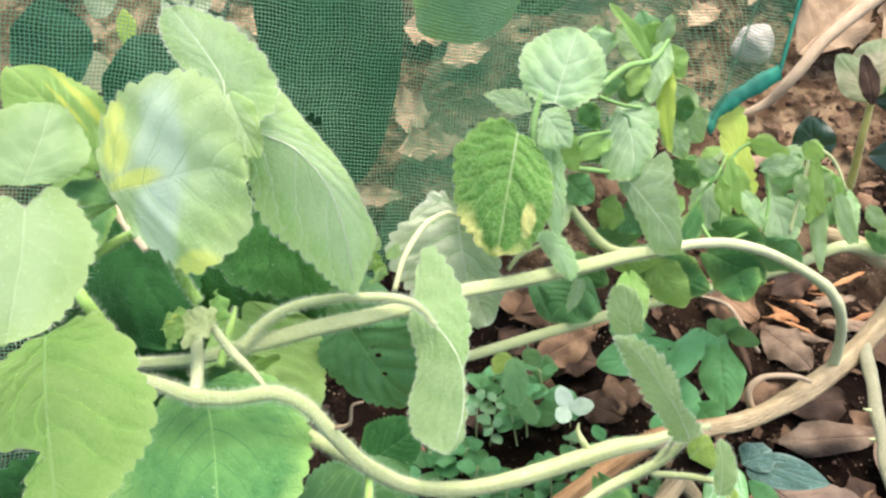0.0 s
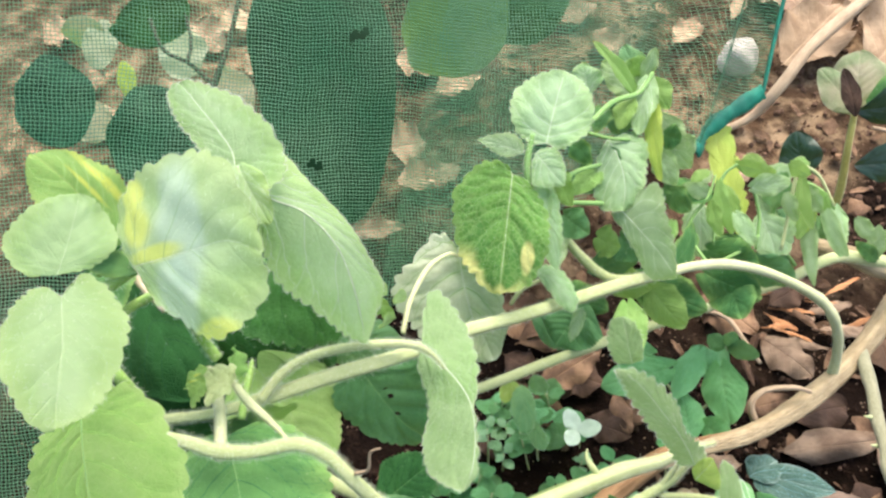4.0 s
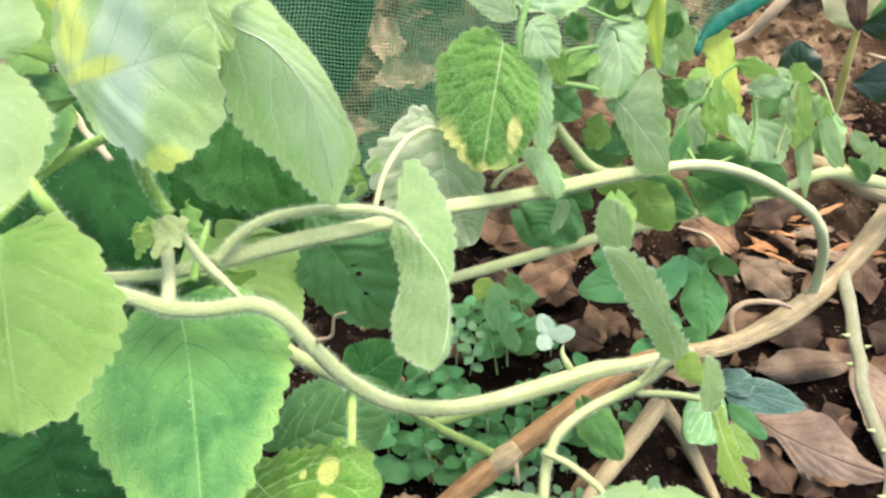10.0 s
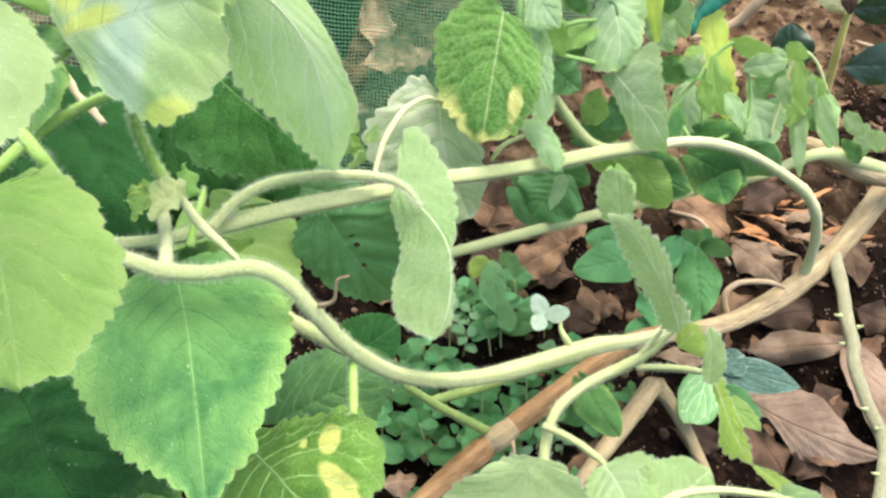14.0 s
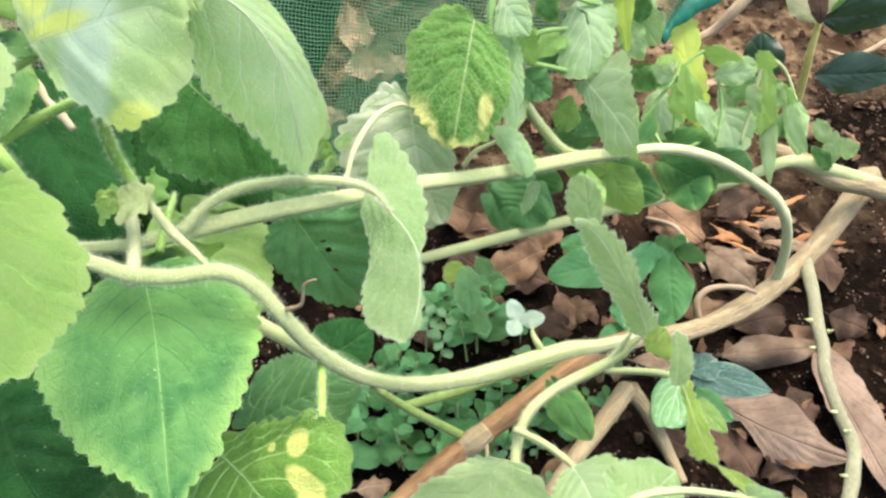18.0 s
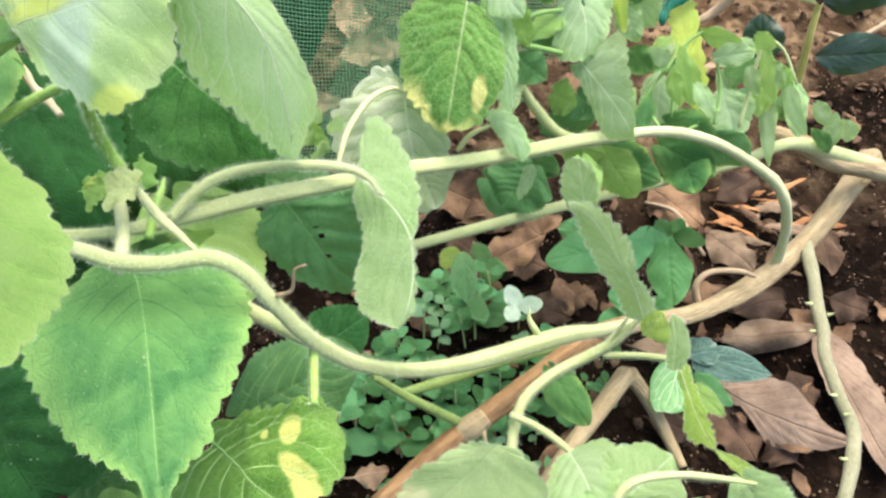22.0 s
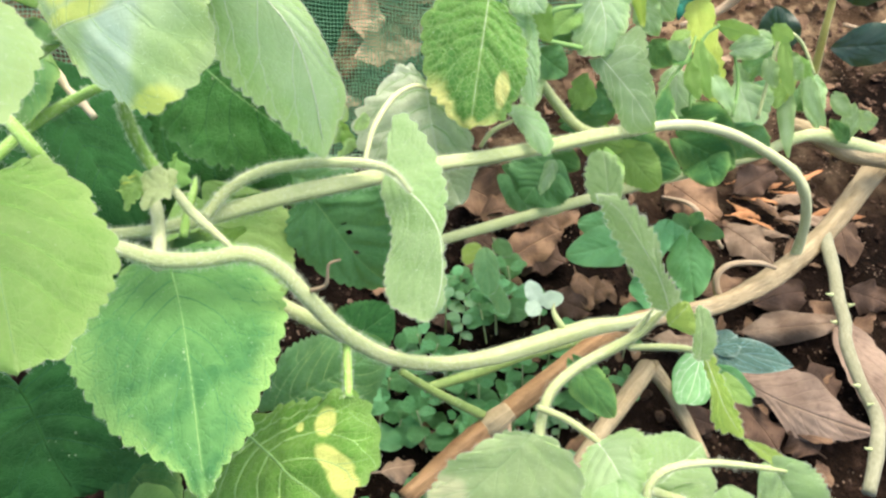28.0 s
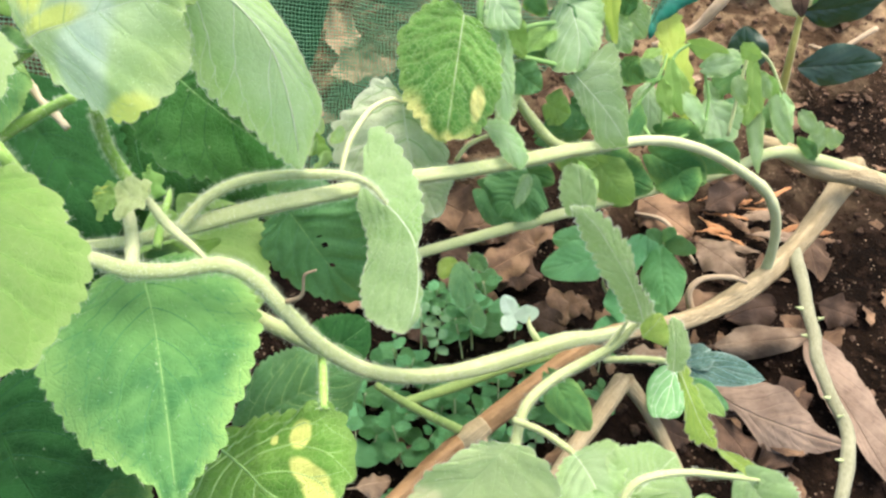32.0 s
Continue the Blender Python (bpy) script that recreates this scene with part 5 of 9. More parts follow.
leaf(near, (-0.0287, 0.2042, 0.2168), (-0.0256, 0.2055, 0.2233), (0.28, -0.96, 0.06), 0.0054, PALE, bend=0.8, fold=0.3, teeth=7, nu=29, nv=11, rib=False)
leaf(near, (-0.0254, 0.2008, 0.2135), (-0.0278, 0.2018, 0.22), (-0.14, -0.99, 0.09), 0.0058, FRESH, bend=0.8, fold=0.3, teeth=7, nu=29, nv=11, rib=False)
leaf(near, (-0.0301, 0.1988, 0.2118), (-0.0271, 0.2002, 0.2184), (0.67, -0.72, -0.16), 0.0078, PALE, bend=0.8, fold=0.3, teeth=7, nu=29, nv=11, rib=False)
leaf(near, (-0.0238, 0.1981, 0.2109), (-0.0262, 0.1991, 0.2174), (0.49, -0.82, 0.31), 0.0051, FRESH, bend=0.8, fold=0.3, teeth=7, nu=29, nv=11, rib=False)
leaf(near, (-0.0269, 0.1957, 0.2088), (-0.0239, 0.1971, 0.2155), (0.77, -0.6, -0.22), 0.0101, PALE, bend=0.8, fold=0.3, teeth=7, nu=29, nv=11, rib=False)
leaf(near, (-0.0333, 0.201, 0.214), (-0.0356, 0.202, 0.2205), (-0.28, -0.96, 0.04), 0.0066, FRESH, bend=0.8, fold=0.3, teeth=7, nu=29, nv=11, rib=False)
leaf(near, (-0.0216, 0.2025, 0.2149), (-0.0187, 0.2038, 0.2215), (0.41, -0.91, -0), 0.0058, PALE, bend=0.8, fold=0.3, teeth=7, nu=29, nv=11, rib=False)
blade(near, (-0.0092, 0.1795, 0.2166), (0.007, 0.135, 0.1947), (0.07, -0.55, 0.84), ((-0.05, -0.16), (-0.12, -0.31), (-0.19, -0.37), (-0.27, -0.27), (-0.33, -0.09), (-0.34, 0.13), (-0.30, 0.33), (-0.23, 0.50), (-0.20, 0.68), (-0.15, 0.85), (-0.09, 0.95)), ((0.04, 0.07), (0.06, 0.16), (0.05, 0.32), (0.09, 0.48), (0.16, 0.61), (0.19, 0.79), (0.12, 0.90)), UNDER, mid=((-0.10, 0.18), (-0.17, 0.32), (-0.21, 0.50), (-0.17, 0.72), (-0.09, 0.90)), sag=0.06, fold=(-0.1, -0.3), curl=0.05, teeth=16, tooth=0.2, rib=1.1, vein=0.6, dome=0.012, wave=0.015, rise=0.45, hairs=1800, down=2500, label='limp pale leaf hanging straight down from its stalk')

# ---- the middle plant ----
mid_plant = thing("trailing_plant", "pale hairy trailing herb with a yellow-edged leaf and young shoots", "plant", (0.19, 0.3, 0.02), "hairy herbs")
tube_mesh("stem", [(0.0917, 0.2675, 0.1671, 0.0024), (0.1094, 0.278, 0.1625, 0.0025), (0.1287, 0.2879, 0.1545, 0.0026), (0.1493, 0.2947, 0.1437, 0.0026), (0.1699, 0.2984, 0.1299, 0.0027), (0.1854, 0.2986, 0.1185, 0.0028), (0.1942, 0.2962, 0.1077, 0.0028), (0.2033, 0.2985, 0.0863, 0.0028), (0.2088, 0.3008, 0.0608, 0.0031), (0.2092, 0.3002, 0.0438, 0.0028)], WHITESTEM, mid_plant, lumps=0.05, hairs=700, label='bare pale stem bending down to the ground')
tube_mesh("stem", [(-0.0228, 0.1938, 0.1549, 0.0020), (0.011, 0.2127, 0.1506, 0.0023), (0.0363, 0.233, 0.1412, 0.0025), (0.0656, 0.2522, 0.1347, 0.0026), (0.0978, 0.2725, 0.1278, 0.0025), (0.1336, 0.2947, 0.1197, 0.0026), (0.1726, 0.3181, 0.1126, 0.0028), (0.2083, 0.3433, 0.1073, 0.0035), (0.2409, 0.3572, 0.0916, 0.0044), (0.2774, 0.3597, 0.0788, 0.0048), (0.3057, 0.3649, 0.0661, 0.0042), (0.3308, 0.3695, 0.0475, 0.0025)], STEM, mid_plant, hairs=2600, label='straight pale green stem above the litter')
tube_mesh("stem", [(0.1992, 0.3559, 0.1057, 0.0049), (0.2239, 0.3597, 0.0946, 0.0057), (0.2472, 0.3569, 0.0842, 0.0061), (0.2758, 0.3586, 0.0778, 0.0065), (0.3078, 0.3646, 0.0616, 0.0060), (0.3338, 0.3685, 0.041, 0.0037)], WOODY, mid_plant, lumps=0.04, label='old woody stem base')
tube_mesh("stem", [(0.0433, 0.2594, 0.2026, 0.0014), (0.0524, 0.2568, 0.1897, 0.0021), (0.0663, 0.2595, 0.173, 0.0023), (0.083, 0.2668, 0.1644, 0.0024)], STEM, mid_plant, hairs=500)
tube_mesh("stem", [(0.0359, 0.2472, 0.2165, 0.0010), (0.0299, 0.2532, 0.2311, 0.0012), (0.0288, 0.2585, 0.24, 0.0014), (0.031, 0.2664, 0.2484, 0.0010)], RIB, mid_plant, hairs=500)
tube_mesh("petiole", [(-0.0185, 0.1925, 0.2084, 0.0009), (-0.0164, 0.2054, 0.2133, 0.0010), (-0.011, 0.2221, 0.2145, 0.0011), (-0.004, 0.2317, 0.2132, 0.0009), (0.0008, 0.2337, 0.2105, 0.0006)], WHITESTEM, mid_plant, hairs=300)
tube_mesh("petiole", [(0.0217, 0.2269, 0.1883, 0.0008), (0.0265, 0.2312, 0.1932, 0.0009), (0.0343, 0.234, 0.1964, 0.0007)], STEM, mid_plant, hairs=120)
tube_mesh("petiole", [(0.0555, 0.2863, 0.2351, 0.0008), (0.067, 0.2979, 0.2243, 0.0008), (0.0764, 0.3037, 0.2194, 0.0008)], RIB, mid_plant)
tube_mesh("petiole", [(0.0398, 0.268, 0.2166, 0.0010), (0.0501, 0.2824, 0.2166, 0.0011), (0.0638, 0.2939, 0.2129, 0.0009)], RIB, mid_plant)
tube_mesh("petiole", [(0.046, 0.2653, 0.2131, 0.0011), (0.0609, 0.2775, 0.2027, 0.0011), (0.0757, 0.2892, 0.1917, 0.0010)], RIB, mid_plant)
tube_mesh("stem", [(0.0571, 0.294, 0.2359, 0.0011), (0.0681, 0.3092, 0.2366, 0.0013), (0.0811, 0.3213, 0.2337, 0.0012), (0.0885, 0.3325, 0.2377, 0.0009)], RIB, mid_plant, hairs=200)
tube_mesh("stem", [(0.0741, 0.3081, 0.2125, 0.0010), (0.0833, 0.3168, 0.2211, 0.0011), (0.0859, 0.3269, 0.2319, 0.0009)], RIB, mid_plant)
blade(mid_plant, (0.0228, 0.2542, 0.2368), (0.0179, 0.2138, 0.208), (-0.06, -0.56, 0.82), ((-0.09, 0.02), (-0.21, 0.14), (-0.31, 0.30), (-0.35, 0.47), (-0.35, 0.62), (-0.29, 0.75), (-0.23, 0.89), (-0.12, 0.96)), ((0.07, -0.11), (0.23, -0.13), (0.35, -0.05), (0.42, 0.04), (0.49, 0.14), (0.48, 0.34), (0.44, 0.50), (0.39, 0.64), (0.33, 0.74), (0.21, 0.88), (0.12, 0.97)), EDGED, mid=((-0.00, 0.25), (0.00, 0.55), (-0.00, 0.77)), sag=0.05, fold=(0.03, -0.1), curl=0.35, teeth=14, tooth=0.24, rib=0.3, vein=0.45, pairs=6, dome=0.022, hairs=500, down=800, label='puckered green leaf with withered yellow margin')
blade(mid_plant, (0.0311, 0.2556, 0.2331), (0.0417, 0.2324, 0.2038), (0.23, -0.74, 0.63), ((-0.14, 0.04), (-0.19, 0.25), (-0.16, 0.52), (-0.09, 0.78)), ((0.10, 0.13), (0.13, 0.34), (0.12, 0.62), (0.08, 0.89)), YOUNG, mid=((-0.01, 0.29), (-0.02, 0.66)), sag=0.05, fold=(0.1, -0.2), curl=0.15, teeth=11, tooth=0.2, rib=0.6, vein=0.7, hairs=300)
blade(mid_plant, (-0.0001, 0.238, 0.2103), (0.0103, 0.2123, 0.1671), (0.19, -0.87, 0.45), ((-0.16, -0.09), (-0.25, 0.22), (-0.26, 0.57), (-0.17, 0.83), (-0.10, 0.94)), ((0.10, -0.16), (0.23, -0.14), (0.35, -0.03), (0.47, 0.05), (0.58, 0.18), (0.58, 0.40), (0.47, 0.62), (0.26, 0.85)), BACK, mid=((0.02, 0.30), (0.01, 0.65)), sag=0.05, fold=(0.08, 0.08), curl=0.15, teeth=15, tooth=0.32, rib=1.0, vein=1.3, dome=0.02, hairs=700, label='grey-green leaf showing its pale underside')
leaf(mid_plant, (0.0061, 0.2273, 0.1834), (0.0152, 0.2061, 0.1766), (-0.42, -0.44, 0.79), 0.0266, BACK, bend=0.4, teeth=12)
blade(mid_plant, (0.0316, 0.2368, 0.199), (0.0474, 0.2223, 0.1884), (-0.04, -0.66, 0.75), ((-0.22, 0.04), (-0.38, 0.29), (-0.34, 0.66), (-0.19, 0.94)), ((0.01, 0.16), (0.04, 0.42), (0.06, 0.73)), YOUNG, mid=((-0.13, 0.31), (-0.13, 0.73)), sag=0.05, fold=(-0.15, -0.15), curl=0.15, teeth=8, tooth=0.2, pairs=4, rib=0.9, vein=0.8, hairs=200)
blade(mid_plant, (0.0368, 0.2675, 0.243), (0.0446, 0.2935, 0.262), (0.06, -0.59, 0.8), ((-0.16, -0.03), (-0.41, 0.07), (-0.55, 0.32), (-0.54, 0.60), (-0.36, 0.83), (-0.16, 0.96)), ((0.18, -0.03), (0.34, 0.10), (0.47, 0.27), (0.47, 0.53), (0.37, 0.77), (0.19, 0.95)), YOUNG, mid=((-0.01, 0.28), (-0.01, 0.67)), sag=0.03, fold=(0.02, 0.02), curl=0.1, teeth=13, tooth=0.2, pairs=4, rib=0.6, vein=0.9, dome=0.012, rise=0.2, hairs=600, down=700, label='round matt leaf standing up against the net')
blade(mid_plant, (0.0272, 0.261, 0.243), (0.0088, 0.2572, 0.2525), (0.03, -0.71, 0.7), ((-0.12, 0.20), (-0.18, 0.49), (-0.11, 0.77)), ((0.17, 0.05), (0.29, 0.37), (0.20, 0.68), (0.10, 0.87)), YOUNG, mid=((0.01, 0.36), (0.01, 0.72)), sag=0.05, fold=(0.08, 0.08), curl=0.15, teeth=8, tooth=0.25, pairs=4, rib=0.8, vein=0.8, hairs=150)
blade(mid_plant, (0.032, 0.261, 0.2425), (0.0436, 0.2502, 0.234), (-0.03, -0.69, 0.72), ((-0.23, 0.02), (-0.41, 0.23), (-0.34, 0.59), (-0.14, 0.91)), ((0.26, 0.18), (0.49, 0.54), (0.27, 0.81)), YOUNG, mid=((-0.01, 0.33), (0.00, 0.69)), sag=0.05, fold=(0.08, 0.08), curl=0.15, teeth=8, tooth=0.2, pairs=4, rib=0.8, vein=0.8, hairs=150)
leaf(mid_plant, (0.0424, 0.2633, 0.1995), (0.0424, 0.2427, 0.194), (-0.48, -0.22, 0.85), 0.0130, YOUNG, bend=0.5, teeth=12, nu=41, nv=13, orb=0.15, tooth=0.11, wave=0.06)
blade(mid_plant, (0.0659, 0.3017, 0.2211), (0.0725, 0.2756, 0.1995), (0.17, -0.65, 0.74), ((-0.33, -0.05), (-0.53, 0.13), (-0.44, 0.53), (-0.27, 0.82), (-0.12, 0.96)), ((0.15, 0.17), (0.28, 0.49), (0.32, 0.75), (0.20, 0.95)), YOUNG, mid=((-0.08, 0.26), (-0.09, 0.65)), sag=0.05, fold=(-0.1, -0.2), curl=0.15, teeth=12, tooth=0.25, rib=0.8, vein=0.6, dome=0.014, wave=0.04, hairs=600)
blade(mid_plant, (0.0726, 0.2796, 0.1965), (0.0967, 0.2554, 0.1765), (-0.39, -0.73, 0.57), ((-0.32, -0.05), (-0.52, 0.03), (-0.38, 0.36), (-0.23, 0.68)), ((0.13, -0.05), (0.13, 0.15), (0.18, 0.47), (0.25, 0.80), (0.12, 0.93)), YOUNG, mid=((-0.03, 0.28), (-0.04, 0.66)), sag=0.05, fold=(0.1, -0.1), curl=0.15, teeth=13, tooth=0.2, rib=0.7, vein=0.5, dome=0.005, wave=0.02, hairs=500, label='long pale leaf folded along its middle')
leaf(mid_plant, (0.0807, 0.3103, 0.2143), (0.0641, 0.2858, 0.2011), (0.39, -0.63, 0.67), 0.0226, YOUNG, bend=0.5, fold=0.2, teeth=11)
leaf(mid_plant, (0.0864, 0.3302, 0.2354), (0.0806, 0.3054, 0.2208), (-0.39, -0.4, 0.83), 0.0147, YOUNG, bend=0.5, fold=0.2, teeth=12, nu=41, nv=13, orb=0.15, tooth=0.11, wave=0.06)
leaf(mid_plant, (0.0883, 0.3217, 0.2289), (0.0904, 0.2898, 0.2057), (-0.66, -0.47, 0.59), 0.0104, LIME, bend=0.4, fold=0.3, teeth=11, nu=41, nv=13, orb=0.15, tooth=0.11, wave=0.06)
leaf(mid_plant, (0.0893, 0.3343, 0.2322), (0.0961, 0.3211, 0.2246), (-0.48, -0.61, 0.63), 0.0132, FRESH, bend=0.6, fold=0.1, teeth=10, nu=41, nv=13, orb=0.15, tooth=0.11, wave=0.06)
leaf(mid_plant, (0.0805, 0.3248, 0.2301), (0.0595, 0.334, 0.2541), (0.5, -0.57, 0.65), 0.0090, FRESH, bend=0.5, fold=0.4, teeth=11, nu=41, nv=13, orb=0.15, tooth=0.11, wave=0.06)
leaf(mid_plant, (0.0817, 0.3372, 0.2258), (0.0653, 0.3439, 0.2377), (0.18, -0.73, 0.66), 0.0183, YOUNG, bend=0.5, teeth=11, nu=41, nv=13, orb=0.15, tooth=0.11, wave=0.06)
leaf(mid_plant, (0.0848, 0.3464, 0.2236), (0.0775, 0.3594, 0.2385), (0.14, -0.71, 0.69), 0.0181, BLUISH, bend=0.5, teeth=11, nu=41, nv=13, orb=0.15, tooth=0.11, wave=0.06)
leaf(mid_plant, (0.092, 0.3353, 0.2108), (0.1095, 0.315, 0.1943), (-0.51, -0.76, 0.4), 0.0225, YOUNG, bend=0.6, teeth=12, nu=41, nv=13, orb=0.15, tooth=0.11, wave=0.06)
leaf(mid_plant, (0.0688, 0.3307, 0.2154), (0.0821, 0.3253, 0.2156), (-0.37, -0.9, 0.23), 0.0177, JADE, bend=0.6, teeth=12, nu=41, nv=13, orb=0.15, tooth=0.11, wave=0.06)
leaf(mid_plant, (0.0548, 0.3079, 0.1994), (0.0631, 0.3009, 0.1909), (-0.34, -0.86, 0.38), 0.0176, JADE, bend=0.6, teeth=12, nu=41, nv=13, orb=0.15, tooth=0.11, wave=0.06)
leaf(mid_plant, (0.0772, 0.3193, 0.2319), (0.0714, 0.3049, 0.2242), (-0.28, -0.37, 0.89), 0.0112, FRESH, bend=0.6, fold=0.2, teeth=11, nu=41, nv=13, orb=0.15, tooth=0.11, wave=0.06, rib=0.6)
leaf(mid_plant, (0.0635, 0.3115, 0.2322), (0.0606, 0.2992, 0.2264), (-0.14, -0.39, 0.91), 0.0116, MID, bend=0.6, fold=0.2, teeth=11, nu=41, nv=13, orb=0.15, tooth=0.11, wave=0.06, rib=0.6)
leaf(mid_plant, (0.0852, 0.3359, 0.2343), (0.0897, 0.3407, 0.2466), (0.23, -0.93, 0.28), 0.0090, YOUNG, bend=0.6, fold=0.2, teeth=11, nu=41, nv=13, orb=0.15, tooth=0.11, wave=0.06, rib=0.6)
leaf(mid_plant, (0.0791, 0.3409, 0.233), (0.0852, 0.3423, 0.2414), (-0.11, -0.96, 0.24), 0.0111, FRESH, bend=0.6, fold=0.2, teeth=11, nu=41, nv=13, orb=0.15, tooth=0.11, wave=0.06, rib=0.6)
leaf(mid_plant, (0.0963, 0.3231, 0.2089), (0.1042, 0.32, 0.2076), (-0.3, -0.9, 0.33), 0.0143, MID, bend=0.6, fold=0.2, teeth=11, nu=41, nv=13, orb=0.15, tooth=0.11, wave=0.06, rib=0.6)
leaf(mid_plant, (0.0932, 0.3156, 0.204), (0.1007, 0.3009, 0.1946), (-0.63, -0.62, 0.47), 0.0139, YOUNG, bend=0.6, fold=0.2, teeth=11, nu=41, nv=13, orb=0.15, tooth=0.11, wave=0.06, rib=0.6)
leaf(mid_plant, (0.0497, 0.2877, 0.2297), (0.0568, 0.2772, 0.225), (-0.56, -0.63, 0.54), 0.0106, MID, bend=0.6, fold=0.2, teeth=11, nu=41, nv=13, orb=0.15, tooth=0.11, wave=0.06, rib=0.6)
leaf(mid_plant, (0.0612, 0.292, 0.2111), (0.0506, 0.2796, 0.2059), (-0.12, -0.29, 0.95), 0.0132, FRESH, bend=0.6, fold=0.2, teeth=11, nu=41, nv=13, orb=0.15, tooth=0.11, wave=0.06, rib=0.6)
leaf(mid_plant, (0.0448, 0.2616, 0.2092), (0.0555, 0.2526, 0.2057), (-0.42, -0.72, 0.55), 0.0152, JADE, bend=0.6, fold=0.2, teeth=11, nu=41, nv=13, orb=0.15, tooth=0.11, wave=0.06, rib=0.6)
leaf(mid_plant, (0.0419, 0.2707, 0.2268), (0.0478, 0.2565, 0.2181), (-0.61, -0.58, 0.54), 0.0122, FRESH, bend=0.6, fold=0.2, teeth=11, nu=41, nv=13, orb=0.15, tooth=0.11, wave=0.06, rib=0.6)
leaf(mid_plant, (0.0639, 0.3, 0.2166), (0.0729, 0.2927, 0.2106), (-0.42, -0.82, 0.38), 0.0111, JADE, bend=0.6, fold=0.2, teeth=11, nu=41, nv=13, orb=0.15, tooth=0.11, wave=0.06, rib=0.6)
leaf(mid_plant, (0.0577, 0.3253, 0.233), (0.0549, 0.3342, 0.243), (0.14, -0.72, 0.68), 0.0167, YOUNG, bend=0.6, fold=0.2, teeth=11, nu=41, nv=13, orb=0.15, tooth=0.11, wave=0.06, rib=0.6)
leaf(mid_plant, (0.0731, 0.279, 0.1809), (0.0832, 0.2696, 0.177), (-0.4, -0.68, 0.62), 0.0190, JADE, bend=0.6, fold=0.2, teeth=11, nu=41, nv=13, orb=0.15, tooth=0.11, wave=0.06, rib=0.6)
leaf(mid_plant, (0.104, 0.3327, 0.1919), (0.1144, 0.3341, 0.1997), (-0.07, -0.96, 0.26), 0.0154, YOUNG, bend=0.6, fold=0.2, teeth=11, nu=41, nv=13, orb=0.15, tooth=0.11, wave=0.06, rib=0.6)
leaf(mid_plant, (0.0624, 0.2784, 0.1813), (0.0726, 0.2717, 0.1803), (-0.52, -0.81, 0.27), 0.0185, FRESH, bend=0.6, fold=0.2, teeth=11, nu=41, nv=13, orb=0.15, tooth=0.11, wave=0.06, rib=0.6)
leaf(mid_plant, (0.0999, 0.3069, 0.1864), (0.1087, 0.2969, 0.182), (-0.61, -0.7, 0.37), 0.0135, MID, bend=0.6, fold=0.2, teeth=11, nu=41, nv=13, orb=0.15, tooth=0.11, wave=0.06, rib=0.6)
leaf(mid_plant, (0.0357, 0.2551, 0.2297), (0.0381, 0.2442, 0.2206), (-0.61, -0.58, 0.53), 0.0085, YOUNG, bend=0.6, fold=0.2, teeth=11, nu=41, nv=13, orb=0.15, tooth=0.11, wave=0.06, rib=0.6)
leaf(mid_plant, (0.0724, 0.2371, 0.179), (0.0744, 0.2135, 0.1705), (-0.28, -0.34, 0.9), 0.0153, FRESH, bend=0.6, fold=0.1, teeth=11, hairs=100, nu=49, nv=17)
leaf(mid_plant, (0.1349, 0.2978, 0.1332), (0.1389, 0.2765, 0.1267), (-0.45, -0.34, 0.83), 0.0242, MID, bend=0.4, teeth=12, nu=49, nv=17)
leaf(mid_plant, (0.0967, 0.2865, 0.1471), (0.1083, 0.2726, 0.1261), (-0.33, -0.86, 0.39), 0.0316, FRESH, bend=0.4, teeth=12)
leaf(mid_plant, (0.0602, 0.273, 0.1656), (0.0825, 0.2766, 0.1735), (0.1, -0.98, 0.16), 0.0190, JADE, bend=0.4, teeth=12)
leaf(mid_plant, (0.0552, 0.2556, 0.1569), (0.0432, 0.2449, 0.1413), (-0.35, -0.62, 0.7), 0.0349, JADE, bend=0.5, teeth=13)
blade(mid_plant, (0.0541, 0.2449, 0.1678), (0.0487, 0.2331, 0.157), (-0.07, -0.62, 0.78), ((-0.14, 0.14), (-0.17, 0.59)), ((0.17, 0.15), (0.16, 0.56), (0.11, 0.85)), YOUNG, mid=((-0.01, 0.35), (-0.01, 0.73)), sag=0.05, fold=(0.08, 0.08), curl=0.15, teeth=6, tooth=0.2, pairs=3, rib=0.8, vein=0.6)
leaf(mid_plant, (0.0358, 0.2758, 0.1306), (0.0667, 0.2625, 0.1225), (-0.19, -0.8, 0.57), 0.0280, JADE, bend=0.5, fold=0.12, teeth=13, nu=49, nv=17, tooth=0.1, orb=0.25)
leaf(mid_plant, (0.0829, 0.282, 0.1496), (0.1192, 0.2728, 0.1368), (-0.07, -0.89, 0.44), 0.0246, MID, bend=0.5, fold=0.12, teeth=13, nu=49, nv=17, tooth=0.1, orb=0.25)
leaf(mid_plant, (0.0897, 0.2733, 0.1522), (0.106, 0.2582, 0.1406), (-0.44, -0.8, 0.41), 0.0223, FRESH, bend=0.5, fold=0.12, teeth=13, nu=49, nv=17, tooth=0.1, orb=0.25)
leaf(mid_plant, (0.1216, 0.2962, 0.14), (0.1512, 0.29, 0.1288), (-0.05, -0.92, 0.39), 0.0257, MID, bend=0.5, fold=0.12, teeth=13, nu=49, nv=17, tooth=0.1, orb=0.25)
leaf(mid_plant, (0.0448, 0.2659, 0.1575), (0.0684, 0.2598, 0.1507), (-0.11, -0.9, 0.42), 0.0187, MID, bend=0.5, fold=0.12, teeth=13, nu=49, nv=17, tooth=0.1, orb=0.25)
